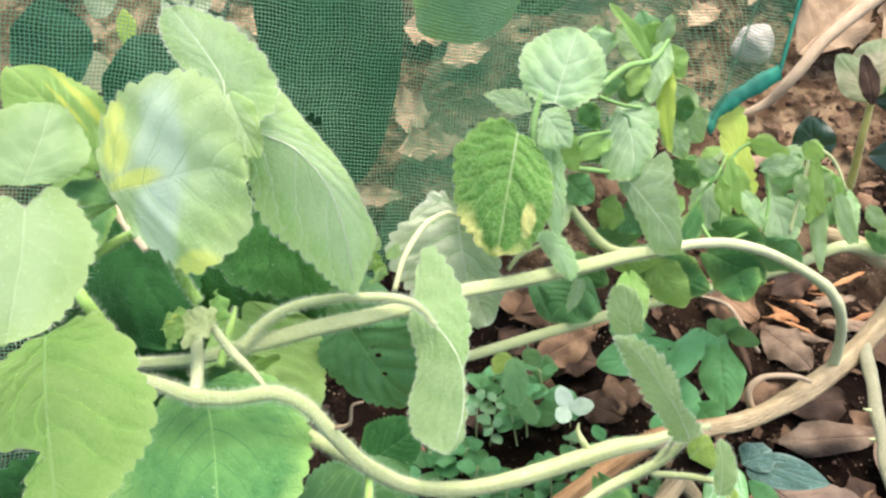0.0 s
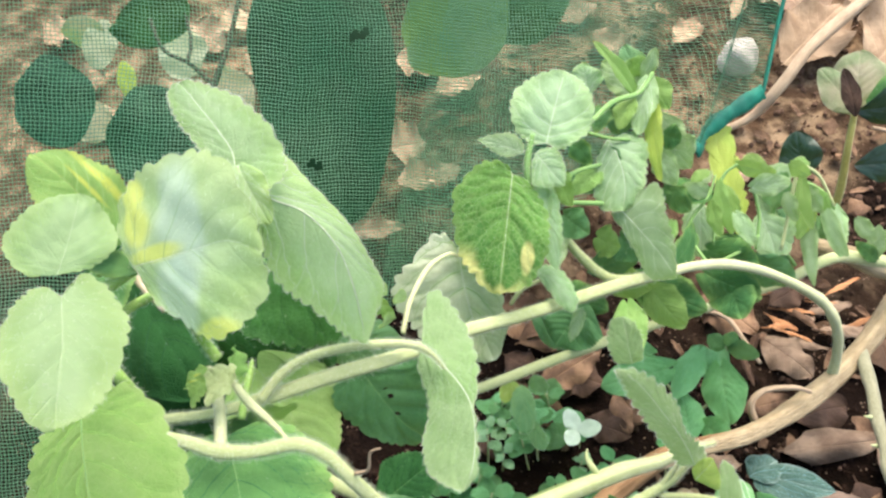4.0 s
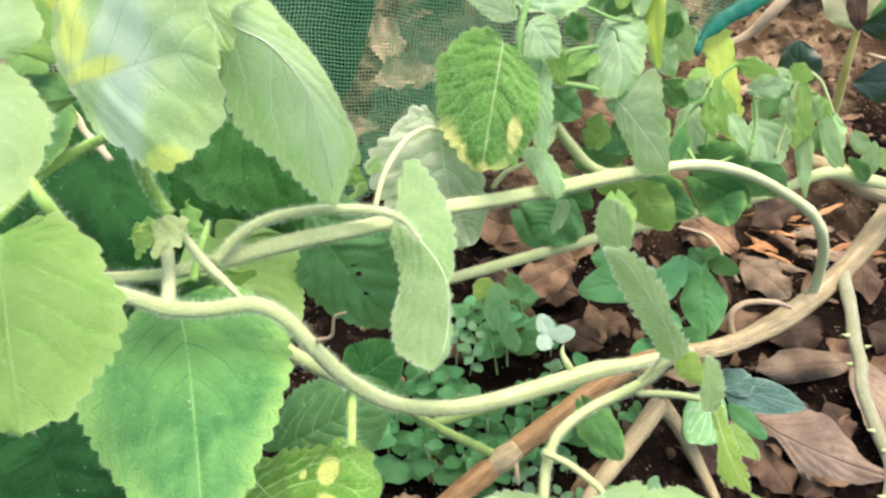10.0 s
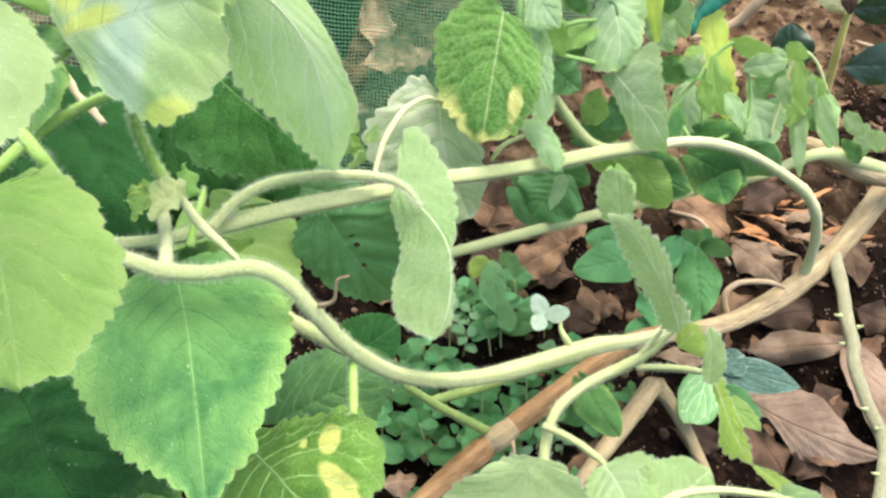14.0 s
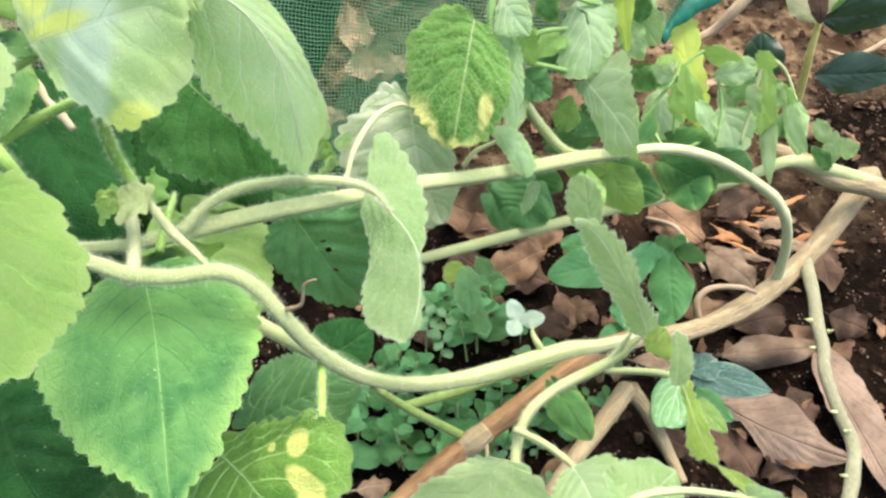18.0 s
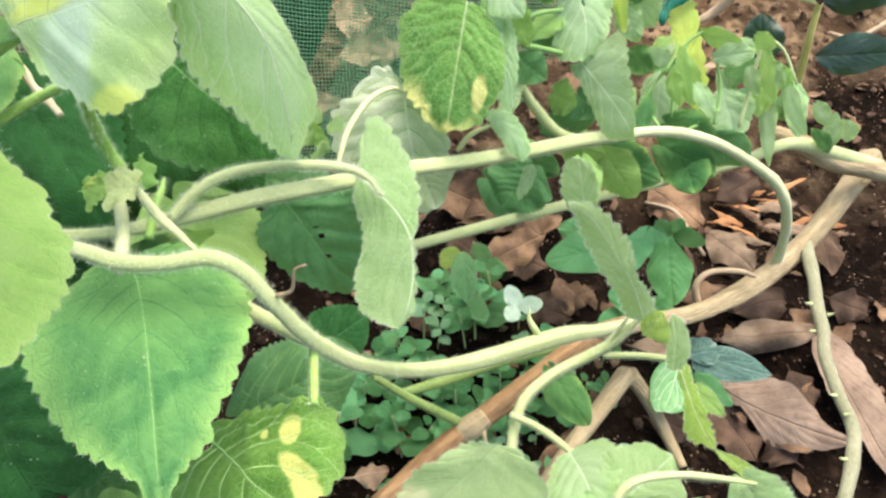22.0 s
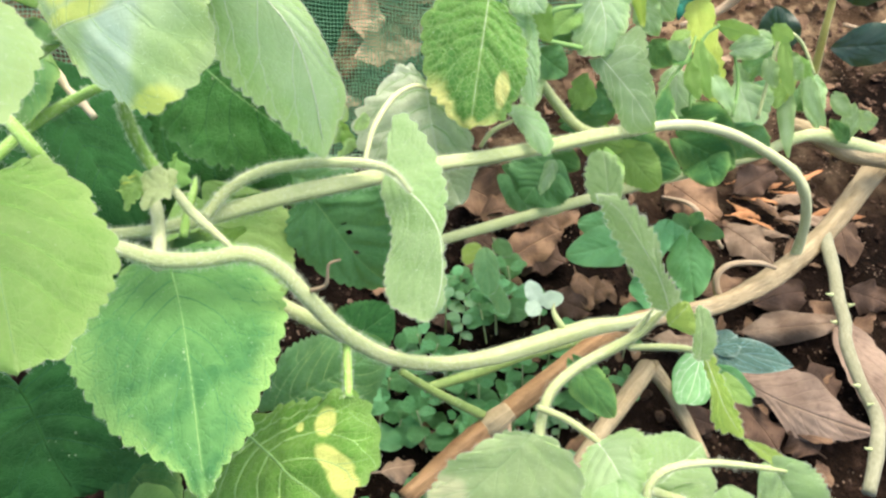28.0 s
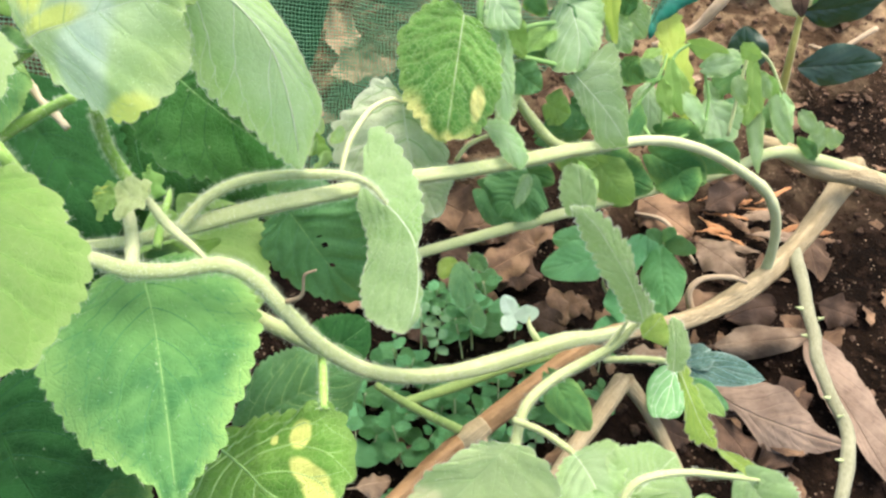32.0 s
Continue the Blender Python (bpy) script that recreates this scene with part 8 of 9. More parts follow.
dead_leaf((0.0826, 0.462, 0.0583), (0.1128, 0.4586, 0.0479), (0, -0.6, 1), 0.0289, DRY, "dry brown dead leaf lying on dark soil", bend=0.6, curl=0.3)
dead_leaf((0.0447, 0.3133, 0.0356), (0.0794, 0.3043, 0.0335), (0, 0, 1), 0.0311, DRYDARK, "dry brown dead leaf lying on dark soil", bend=0.4, curl=0.3)
dead_leaf((0.0378, 0.2952, 0.0399), (0.0762, 0.328, 0.0382), (0, -0.4, 1), 0.0242, DRY, "dry brown dead leaf lying on dark soil", bend=0.6, curl=0.3)
dead_leaf((0.1599, 0.406, 0.0106), (0.19, 0.37, 0.0099), (0, -0.4, 1), 0.0357, DRY, "dry brown dead leaf lying on dark soil", bend=0.5, curl=0.3)
dead_leaf((0.2021, 0.3886, 0.0199), (0.2351, 0.4146, 0.0201), (0, -0.6, 1), 0.0239, DRYDARK, "slate grey dead leaf on the soil", bend=0.4, curl=0.3)
dead_leaf((0.2278, 0.3878, 0.0119), (0.2614, 0.3966, 0.0118), (0, 0, 1), 0.0103, DRYPALE, "bright dry leaf shred", bend=0.6, curl=0.8)
dead_leaf((0.232, 0.3719, 0.0119), (0.2696, 0.3699, 0.0119), (0, 0, 1), 0.0093, DRYPALE, "bright dry leaf shred", bend=0.8, curl=0.8)
dead_leaf((0.2074, 0.4032, 0.0118), (0.232, 0.3719, 0.0119), (0, 0, 1), 0.0079, DRY, "narrow rusty leaf shred", bend=0.6, curl=0.8)
dead_leaf((0.1739, 0.3491, 0.014), (0.1771, 0.3201, 0.0139), (0, 0, 1), 0.0044, DRY, "narrow rusty leaf shred", bend=0.3, curl=0.6)
dead_leaf((0.1991, 0.2997, 0.0076), (0.2335, 0.3116, 0.0077), (0, 0, 1), 0.0320, DRYDARK, "dry brown dead leaf lying on dark soil", bend=0.5, curl=0.3)
dead_leaf((0.1743, 0.2359, 0.0035), (0.1943, 0.2025, -0.0026), (0, 0, 1), 0.0316, DRYDARK, "dry brown dead leaf lying on dark soil", bend=0.3, curl=0.3)
dead_leaf((0.216, 0.2041, -0.0023), (0.2034, 0.2188, 0.0001), (0, 0, 1), 0.0281, DRYDARK, "dry brown dead leaf lying on dark soil", bend=0.3, curl=0.3)
dead_leaf((0.2656, 0.6534, 0.0616), (0.3353, 0.734, 0.0783), (0, -0.6, 1), 0.0649, BLEACHDRY, "broad bleached dead leaf by the net", bend=0.4, curl=-0.2)
dead_leaf((0.34, 0.6457, 0.0595), (0.3996, 0.7152, 0.0748), (0, -0.6, 1), 0.0797, BLEACHDRY, "broad bleached dead leaf by the net", bend=0.5, curl=-0.3)
dead_leaf((0.343, 0.7432, 0.0798), (0.4452, 0.7917, 0.0866), (0, -0.6, 1), 0.0798, BLEACHDRY, "broad bleached dead leaf by the net", bend=0.5, curl=-0.3)
dead_leaf((0.3064, 0.7141, 0.0646), (0.2828, 0.8163, 0.0787), (0, -0.5, 1), 0.0695, DRYPALE, "curled tan dead leaf lying on dark soil", bend=0.5, curl=-0.3)
dead_leaf((0.1833, 0.5238, 0.0227), (0.2285, 0.5427, 0.0265), (0, 0, 1), 0.0192, DRYPALE, "bright dry leaf shred", bend=0.4, curl=0.3)
dead_leaf((0.0675, 0.1644, 0.0372), (0.0923, 0.1962, 0.0319), (0, 0, 1), 0.0140, DRY, "dry brown dead leaf lying on dark soil", bend=0.5, curl=0.3)
dead_leaf((-0.016, 0.1463, 0.0677), (-0.0015, 0.15, 0.0677), (0, 0, 1), 0.0124, DRYPALE, "curled tan dead leaf lying on dark soil", bend=0.7, curl=0.8)
dead_leaf((0.1288, 0.2606, 0.0187), (0.1576, 0.2644, 0.0109), (0, 0, 1), 0.0133, DRYPALE, "bleached grey dead leaf", bend=0.5, curl=0.3)
dead_leaf((0.0839, 0.2962, 0.0343), (0.0907, 0.269, 0.0324), (0, 0, 1), 0.0135, DRY, "dry brown dead leaf lying on dark soil", bend=0.5, curl=0.3)
# pale leaves added behind the net; their colour stands for sunlit ground
dead_leaf((-0.0843, 0.5352, 0.0549), (-0.0558, 0.5415, 0.0564), (0, -0.5, 1), 0.0433, BLEACHDRY, "pale dead leaf added for sunlit ground behind the green net", bend=0.4, curl=-0.2)
dead_leaf((-0.0751, 0.4966, 0.0483), (-0.0343, 0.5094, 0.0504), (0, -0.5, 1), 0.0278, BLEACHDRY, "pale dead leaf added for sunlit ground behind the green net", bend=0.4, curl=-0.2)
dead_leaf((-0.0514, 0.4907, 0.0472), (-0.0253, 0.5161, 0.0512), (0, -0.5, 1), 0.0232, BLEACHDRY, "pale dead leaf added for sunlit ground behind the green net", bend=0.4, curl=-0.2)
dead_leaf((-0.0913, 0.6464, 0.0799), (-0.0429, 0.6384, 0.0781), (0, -0.5, 1), 0.0421, BLEACHDRY, "pale dead leaf added for sunlit ground behind the green net", bend=0.4, curl=-0.2)
dead_leaf((-0.0508, 0.6026, 0.0696), (-0.0109, 0.6237, 0.0744), (0, -0.5, 1), 0.0307, BLEACHDRY, "pale dead leaf added for sunlit ground behind the green net", bend=0.4, curl=-0.2)
dead_leaf((-0.1082, 0.4409, 0.0414), (-0.065, 0.4474, 0.042), (0, -0.5, 1), 0.0175, BLEACHDRY, "pale dead leaf added for sunlit ground behind the green net", bend=0.4, curl=-0.2)
dead_leaf((-0.3662, 0.5554, 0.0591), (-0.3466, 0.5901, 0.0668), (0, -0.5, 1), 0.0306, BLEACHDRY, "pale dead leaf added for sunlit ground behind the green net", bend=0.4, curl=-0.2)
dead_leaf((0.0946, 0.6841, 0.0819), (0.1266, 0.6682, 0.0664), (0, -0.5, 1), 0.0323, BLEACHDRY, "pale dead leaf added for sunlit ground behind the green net", bend=0.4, curl=-0.2)
dead_leaf((0.0569, 0.6918, 0.0901), (0.0967, 0.7279, 0.09), (0, -0.5, 1), 0.0330, BLEACHDRY, "pale dead leaf added for sunlit ground behind the green net", bend=0.4, curl=-0.2)
dead_leaf((0.1732, 0.6964, 0.063), (0.2015, 0.7261, 0.0688), (0, -0.5, 1), 0.0279, BLEACHDRY, "pale dead leaf added for sunlit ground behind the green net", bend=0.4, curl=-0.2)
dead_leaf((0.2325, 0.7299, 0.0697), (0.2511, 0.7679, 0.0758), (0, -0.5, 1), 0.0149, BLEACHDRY, "pale dead leaf added for sunlit ground behind the green net", bend=0.4, curl=-0.2)
# thin shreds added for the sunlit glints in the litter
dead_leaf((0.2386, 0.3741, 0.0119), (0.2604, 0.3627, 0.0119), (0, 0, 1), 0.0065, DRYPALE, "thin shred of dead leaf coloured as if sunlit", bend=0.85, curl=0.7)
dead_leaf((0.2018, 0.3846, 0.0117), (0.2176, 0.3707, 0.0118), (0, 0, 1), 0.0073, SUNLIT, "thin shred of dead leaf coloured as if sunlit", bend=0.28, curl=0.7)
dead_leaf((0.2343, 0.3988, 0.0117), (0.2555, 0.3965, 0.0119), (0, 0, 1), 0.0033, SUNLIT, "thin shred of dead leaf coloured as if sunlit", bend=0.35, curl=0.7)
dead_leaf((0.2143, 0.3641, 0.0117), (0.2253, 0.3581, 0.0119), (0, 0, 1), 0.0067, DRYPALE, "thin shred of dead leaf coloured as if sunlit", bend=0.3, curl=0.7)
dead_leaf((0.2459, 0.4059, 0.012), (0.2749, 0.4237, 0.0124), (0, 0, 1), 0.0043, SUNLIT, "thin shred of dead leaf coloured as if sunlit", bend=0.35, curl=0.7)
dead_leaf((0.2608, 0.3696, 0.0119), (0.2905, 0.3772, 0.0118), (0, 0, 1), 0.0056, SUNLIT, "thin shred of dead leaf coloured as if sunlit", bend=0.67, curl=0.7)
dead_leaf((0.2088, 0.3618, 0.0119), (0.2331, 0.3542, 0.0119), (0, 0, 1), 0.0071, DRYPALE, "thin shred of dead leaf coloured as if sunlit", bend=0.41, curl=0.7)
dead_leaf((0.2274, 0.402, 0.0119), (0.2416, 0.4081, 0.0118), (0, 0, 1), 0.0047, SUNLIT, "thin shred of dead leaf coloured as if sunlit", bend=0.62, curl=0.7)
dead_leaf((0.1982, 0.3738, 0.0117), (0.2155, 0.377, 0.0117), (0, 0, 1), 0.0069, SUNLIT, "thin shred of dead leaf coloured as if sunlit", bend=0.54, curl=0.7)
dead_leaf((0.2211, 0.3855, 0.012), (0.2319, 0.3817, 0.0118), (0, 0, 1), 0.0077, DRYPALE, "thin shred of dead leaf coloured as if sunlit", bend=0.22, curl=0.7)
dead_leaf((0.2456, 0.3699, 0.0119), (0.2724, 0.3852, 0.0119), (0, 0, 1), 0.0048, SUNLIT, "thin shred of dead leaf coloured as if sunlit", bend=0.6, curl=0.7)
dead_leaf((0.2048, 0.4065, 0.0118), (0.2354, 0.4183, 0.0122), (0, 0, 1), 0.0042, SUNLIT, "thin shred of dead leaf coloured as if sunlit", bend=0.73, curl=0.7)
dead_leaf((0.2564, 0.3661, 0.0119), (0.2748, 0.3694, 0.0118), (0, 0, 1), 0.0055, DRYPALE, "thin shred of dead leaf coloured as if sunlit", bend=0.74, curl=0.7)
dead_leaf((0.2042, 0.371, 0.0119), (0.2253, 0.3596, 0.0119), (0, 0, 1), 0.0032, SUNLIT, "thin shred of dead leaf coloured as if sunlit", bend=0.86, curl=0.7)
dead_leaf((0.2073, 0.391, 0.012), (0.2334, 0.3862, 0.0119), (0, 0, 1), 0.0048, SUNLIT, "thin shred of dead leaf coloured as if sunlit", bend=0.85, curl=0.7)
dead_leaf((0.2388, 0.3957, 0.0118), (0.2543, 0.3994, 0.0118), (0, 0, 1), 0.0036, DRYPALE, "thin shred of dead leaf coloured as if sunlit", bend=0.3, curl=0.7)
dead_leaf((0.0247, 0.2887, 0.0359), (0.0549, 0.2743, 0.0358), (0.1, -0.4, 1), 0.0199, DRY, "dry brown dead leaf lying on dark soil", bend=0.5, curl=0.2)
dead_leaf((0.0647, 0.2752, 0.0358), (0.0914, 0.2694, 0.0301), (0.1, -0.4, 1), 0.0197, DRYDARK, "dry brown dead leaf lying on dark soil", bend=0.5, curl=0.2)
dead_leaf((0.0162, 0.3249, 0.0358), (0.0378, 0.3079, 0.0357), (0.1, -0.4, 1), 0.0210, DRYDARK, "dry brown dead leaf lying on dark soil", bend=0.5, curl=0.2)
dead_leaf((0.0553, 0.3331, 0.036), (0.0815, 0.3535, 0.0331), (0.1, -0.4, 1), 0.0254, DRY, "dry brown dead leaf lying on dark soil", bend=0.5, curl=0.2)
dead_leaf((0.0852, 0.2799, 0.032), (0.1077, 0.2962, 0.0247), (0.1, -0.4, 1), 0.0169, DRY, "dry brown dead leaf lying on dark soil", bend=0.5, curl=0.2)
dead_leaf((-0.0007, 0.2697, 0.0357), (0.0138, 0.2469, 0.0357), (0.1, -0.4, 1), 0.0160, DRYDARK, "dry brown dead leaf lying on dark soil", bend=0.5, curl=0.2)
dead_leaf((0.1685, 0.3058, 0.0079), (0.1987, 0.3153, 0.0078), (0.1, -0.4, 1), 0.0179, DRY, "dry brown dead leaf lying on dark soil", bend=0.5, curl=0.2)
dead_leaf((0.2227, 0.2561, 0.0078), (0.23, 0.2321, 0.0054), (0.1, -0.4, 1), 0.0195, DRYDARK, "dry brown dead leaf lying on dark soil", bend=0.5, curl=0.2)
dead_leaf((0.2624, 0.3138, 0.0079), (0.2827, 0.3023, 0.0078), (0.1, -0.4, 1), 0.0249, DRYDARK, "dry brown dead leaf lying on dark soil", bend=0.5, curl=0.2)
dead_leaf((0.1336, 0.2157, 0.0144), (0.16, 0.2125, 0.0055), (0.1, -0.4, 1), 0.0186, DRYDARK, "dry brown dead leaf lying on dark soil", bend=0.5, curl=0.2)
# more pale leaves added as sunlit ground at the net's left
dead_leaf((-0.4592, 0.6831, 0.0882), (-0.428, 0.7089, 0.0935), (0, -0.5, 1), 0.0398, BLEACHDRY, "pale dead leaf added for sunlit ground behind the green net", bend=0.4, curl=-0.2)
dead_leaf((-0.4061, 0.6196, 0.0736), (-0.3781, 0.6345, 0.0769), (0, -0.5, 1), 0.0322, BLEACHDRY, "pale dead leaf added for sunlit ground behind the green net", bend=0.4, curl=-0.2)
dead_leaf((-0.3094, 0.7069, 0.093), (-0.264, 0.6643, 0.0838), (0, -0.5, 1), 0.0389, BLEACHDRY, "pale dead leaf added for sunlit ground behind the green net", bend=0.4, curl=-0.2)
dead_leaf((-0.322, 0.597, 0.0684), (-0.2777, 0.6111, 0.0717), (0, -0.5, 1), 0.0313, BLEACHDRY, "pale dead leaf added for sunlit ground behind the green net", bend=0.4, curl=-0.2)
dead_leaf((-0.2779, 0.6973, 0.0913), (-0.2416, 0.7144, 0.0946), (0, -0.5, 1), 0.0338, BLEACHDRY, "pale dead leaf added for sunlit ground behind the green net", bend=0.4, curl=-0.2)
dead_leaf((-0.4112, 0.5762, 0.0637), (-0.3712, 0.5691, 0.0621), (0, -0.5, 1), 0.0307, BLEACHDRY, "pale dead leaf added for sunlit ground behind the green net", bend=0.4, curl=-0.2)
dead_leaf((-0.2344, 0.6328, 0.0768), (-0.2065, 0.6555, 0.082), (0, -0.5, 1), 0.0321, BLEACHDRY, "pale dead leaf added for sunlit ground behind the green net", bend=0.4, curl=-0.2)

# ---- the net, and what stands behind it ----
NET = [Vector((-0.261, 0.1559, 0.0648)), Vector((0.1725, 0.4224, 0.1718)), Vector((0.2743, 0.677, 0.4899)), Vector((-0.1592, 0.4104, 0.383))]
NET_OUT = Vector((0.355, -0.782, 0.512))
HEMFROM = 0.86
HOLES = ((0.372, 0.442, 1.3), (0.339, 0.295, 0.9), (0.35, 0.285, 1.0), (0.36, 0.446, 0.9))


def net_sheet(u, v):
    """Points of the hanging sheet, u along its foot and v up it, with soft folds."""
    a, b, c, d = (np.array(q[:]) for q in NET)
    u, v = np.asarray(u, float)[..., None], np.asarray(v, float)[..., None]
    p = a * ((1 - u) * (1 - v)) + b * (u * (1 - v)) + c * (u * v) + d * ((1 - u) * v)
    w = 0.006 * np.sin(9 * u + 2.5 * v) + 0.0035 * np.sin(23 * u - 7 * v + 1.0) + 0.004 * np.sin(5 * v + 3 * u)
    w = w + 0.018 * np.exp(-(((u - 0.86 - 0.08 * v) / 0.03) ** 2)) - 0.012 * np.exp(-(((u - 0.8 - 0.09 * v) / 0.025) ** 2))
    return p + np.array(NET_OUT[:]) * w


def net_point(u, v):
    return Vector(net_sheet(u, v))


def build_net():
    net = thing("green_net", "fine green plastic garden net hanging in soft folds", "net", (0.0, 0.38, 0.0))
    rng = np.random.default_rng(4)
    # the weave runs level and plumb, aslant to the sheet's foot; square meshes
    row, drop = np.array((2.532, -1.622)), np.array((-0.556, 2.785))
    i, j = np.meshgrid(np.arange(-184, 317), np.arange(-196, 309))
    s, t = 0.00185 * i, 0.0019 * j
    s = s + 0.0012 * np.sin(t * 60 + 0.5) + 0.0004 * np.sin(t * 230)
    t = t + 0.0014 * np.sin(s * 45) + 0.0005 * np.sin(s * 170 + 2)
    u, v = 0.362 + row[0] * s + drop[0] * t, 0.37 + row[1] * s + drop[1] * t
    pts = net_sheet(u, v) + rng.normal(0, 0.00011, (*u.shape, 3))
    keep = (u > -0.22) & (u < 1) & (v > 0) & (v < 1)
    for hu, hv, hr in HOLES:
        keep &= (((u - hu) * 0.52) ** 2 + ((v - hv) * 0.42) ** 2) ** 0.5 + rng.normal(0, 0.0004, u.shape) > hr * 0.0024
    nrm = np.cross(np.gradient(pts, axis=1), np.gradient(pts, axis=0))
    nrm /= np.linalg.norm(nrm, axis=2)[..., None] + 1e-12
    nrm *= np.sign(nrm @ np.array(NET_OUT[:]))[..., None]
    verts, faces, count = [], [], 0
    # a second, slack layer hangs a little behind the first over part of its width
    layers = [(pts, keep), (pts + np.array([0.0011, 0.013, 0.0009]) + 0.004 * np.sin(i / 24.0)[..., None] * nrm, keep & (u > 0.47) & (u < 0.83))]
    for axis, (pts, keep) in itertools.product((0, 1), layers):
        p0, p1 = (pts[:-1], pts[1:]) if axis == 0 else (pts[:, :-1], pts[:, 1:])
        k = (keep[:-1] & keep[1:]) if axis == 0 else (keep[:, :-1] & keep[:, 1:])
        n0 = (nrm[:-1] if axis == 0 else nrm[:, :-1])[k]
        q0, q1 = p0[k], p1[k]
        side = np.cross(q1 - q0, n0)
        side /= np.linalg.norm(side, axis=1)[:, None] + 1e-12
        r = 0.00017 if axis == 0 else 0.00021
        ring = [q0 + side * r, q0 - side * r, q0 + n0 * r * 1.3, q1 + side * r, q1 - side * r, q1 + n0 * r * 1.3]
        verts.append(np.stack(ring, 1).reshape(-1, 3))
        base = count + 6 * np.arange(len(q0))[:, None]
        for f in ((0, 2, 5, 3), (2, 1, 4, 5), (1, 0, 3, 4)):
            faces.append(base + np.array(f)[None, :])
        count += 6 * len(q0)
    verts, faces = np.vstack(verts), np.vstack(faces)
    me = bpy.data.meshes.new("mesh_threads")
    me.vertices.add(len(verts))
    me.vertices.foreach_set("co", verts.ravel())
    me.loops.add(faces.size)
    me.loops.foreach_set("vertex_index", faces.ravel().astype(np.int32))
    me.polygons.add(len(faces))
    me.polygons.foreach_set("loop_start", np.arange(0, faces.size, 4, dtype=np.int32))
    me.polygons.foreach_set("loop_total", np.full(len(faces), 4, dtype=np.int32))
    me.update(calc_edges=True)
    me.materials.append(NETMAT)
    ob = new("mesh_threads", me)
    ob.parent, ob.matrix_parent_inverse = net, Matrix.Translation(-net.location)
    tagged(ob, "woven green plastic threads", kind="stuff")
    # the turned hem along the foot and the free side
    foot = [net_point(HEMFROM + (1 - HEMFROM) * i / 40, 0.0) for i in range(41)]
    side = [net_point(1.0, i / 40) for i in range(41)]
    for name, line, w in (("hem", foot, 0.0105), ("selvedge", side, 0.0022)):
        v, f = [], []
        for i, p in enumerate(line):
            q = line[min(i + 1, len(line) - 1)] - line[max(i - 1, 0)]
            across = q.normalized().cross(NET_OUT)
            x = w * (1 + 0.1 * math.sin(i * 0.45) + 0.05 * math.sin(i * 1.9))
            out = NET_OUT * 0.0012
            for kx, ko in ((-0.5, 0.0), (-0.45, 1.0), (0.0, 1.3 + 0.6 * math.sin(i * 1.1)), (0.45, 1.0), (0.5, 0.0), (0.0, -0.6)):
                v.append(p + across * (x * kx) + out * ko)
        f = grid_faces(len(line), 6, True)
        mesh_object(name, v, f, HEMMAT, net, label="shiny turned green hem")
    return net


build_net()


def boulder(name, label, at, r, seed):
    bm = bmesh.new()
    bmesh.ops.create_icosphere(bm, subdivisions=4, radius=r)
    for v in bm.verts:
        k = 1 + 0.3 * noise.noise(v.co * (1.1 / r) + Vector((seed, 0, 0))) + 0.05 * noise.noise(v.co * (4.5 / r))
        v.co = Vector((v.co.x * k, v.co.y * k, v.co.z * k * 0.92))
    me = bpy.data.meshes.new(name)
    bm.to_mesh(me)
    bm.free()
    me.polygons.foreach_set("use_smooth", [True] * len(me.polygons))
    me.materials.append(STONE)
    ob = new(name, me)
    ob.location = at
    ob.location.z = soil(at[0], at[1]) + r * 0.75
    return tagged(ob, label, "stone", "stones")


def board(parent, at):
    """A weathered board on edge, leaning behind the net."""
    bm = bmesh.new()
    bmesh.ops.create_cube(bm, size=1)
    for v in bm.verts:
        v.co = Vector((v.co.x * 0.16, v.co.y * 0.018, v.co.z * 0.5))
    bmesh.ops.bevel(bm, geom=bm.edges[:], offset=0.004, segments=2, affect="EDGES")
    bmesh.ops.subdivide_edges(bm, edges=bm.edges[:], cuts=2)
    for v in bm.verts:
        v.co += Vector((0, 0, 1)) * 0.004 * noise.noise(v.co * 30)
        v.co = Matrix.Rotation(radians(-12), 3, "Y") @ v.co + Vector(at)
        v.co.z = v.co.z - 0.02
    me = bpy.data.meshes.new("plank")
    bm.to_mesh(me)
    bm.free()
    me.materials.append(CLAY)
    ob = new("plank", me)
    ob.parent, ob.matrix_parent_inverse = parent, Matrix.Translation(-parent.location)
    return ob


behind = thing("shaded_plant", "large dark leaves of a plant hanging behind the green net", "plant", (-0.1, 0.5, 0.03))
leaf(behind, (-0.1245, 0.5166, 0.2523), (-0.0825, 0.3624, 0.1167), (0.03, -0.66, 0.75), 0.0990, REARSHADE, bend=0.3, fold=0.05, teeth=3, tooth=0, cord=0.02, wide=0.6, blunt=0.55, orb=0.7, rib=False)
leaf(behind, (-0.2306, 0.4376, 0.1766), (-0.1993, 0.3836, 0.1293), (0.16, -0.6, 0.79), 0.0712, REARSHADE, bend=0.3, fold=0.05, teeth=3, tooth=0, cord=0.02, wide=0.6, blunt=0.55, orb=0.7, rib=False)
leaf(behind, (-0.307, 0.4669, 0.1865), (-0.2886, 0.415, 0.1429), (0.32, -0.54, 0.78), 0.0546, REARSHADE, bend=0.3, fold=0.05, teeth=3, tooth=0, cord=0.02, wide=0.6, blunt=0.55, orb=0.7, rib=False)
leaf(behind, (-0.2275, 0.4806, 0.2233), (-0.2178, 0.456, 0.1954), (0.05, -0.74, 0.67), 0.0595, DEEP, bend=0.3, fold=0.05, teeth=3, tooth=0, cord=0.02, wide=0.6, blunt=0.55, orb=0.7, rib=False)
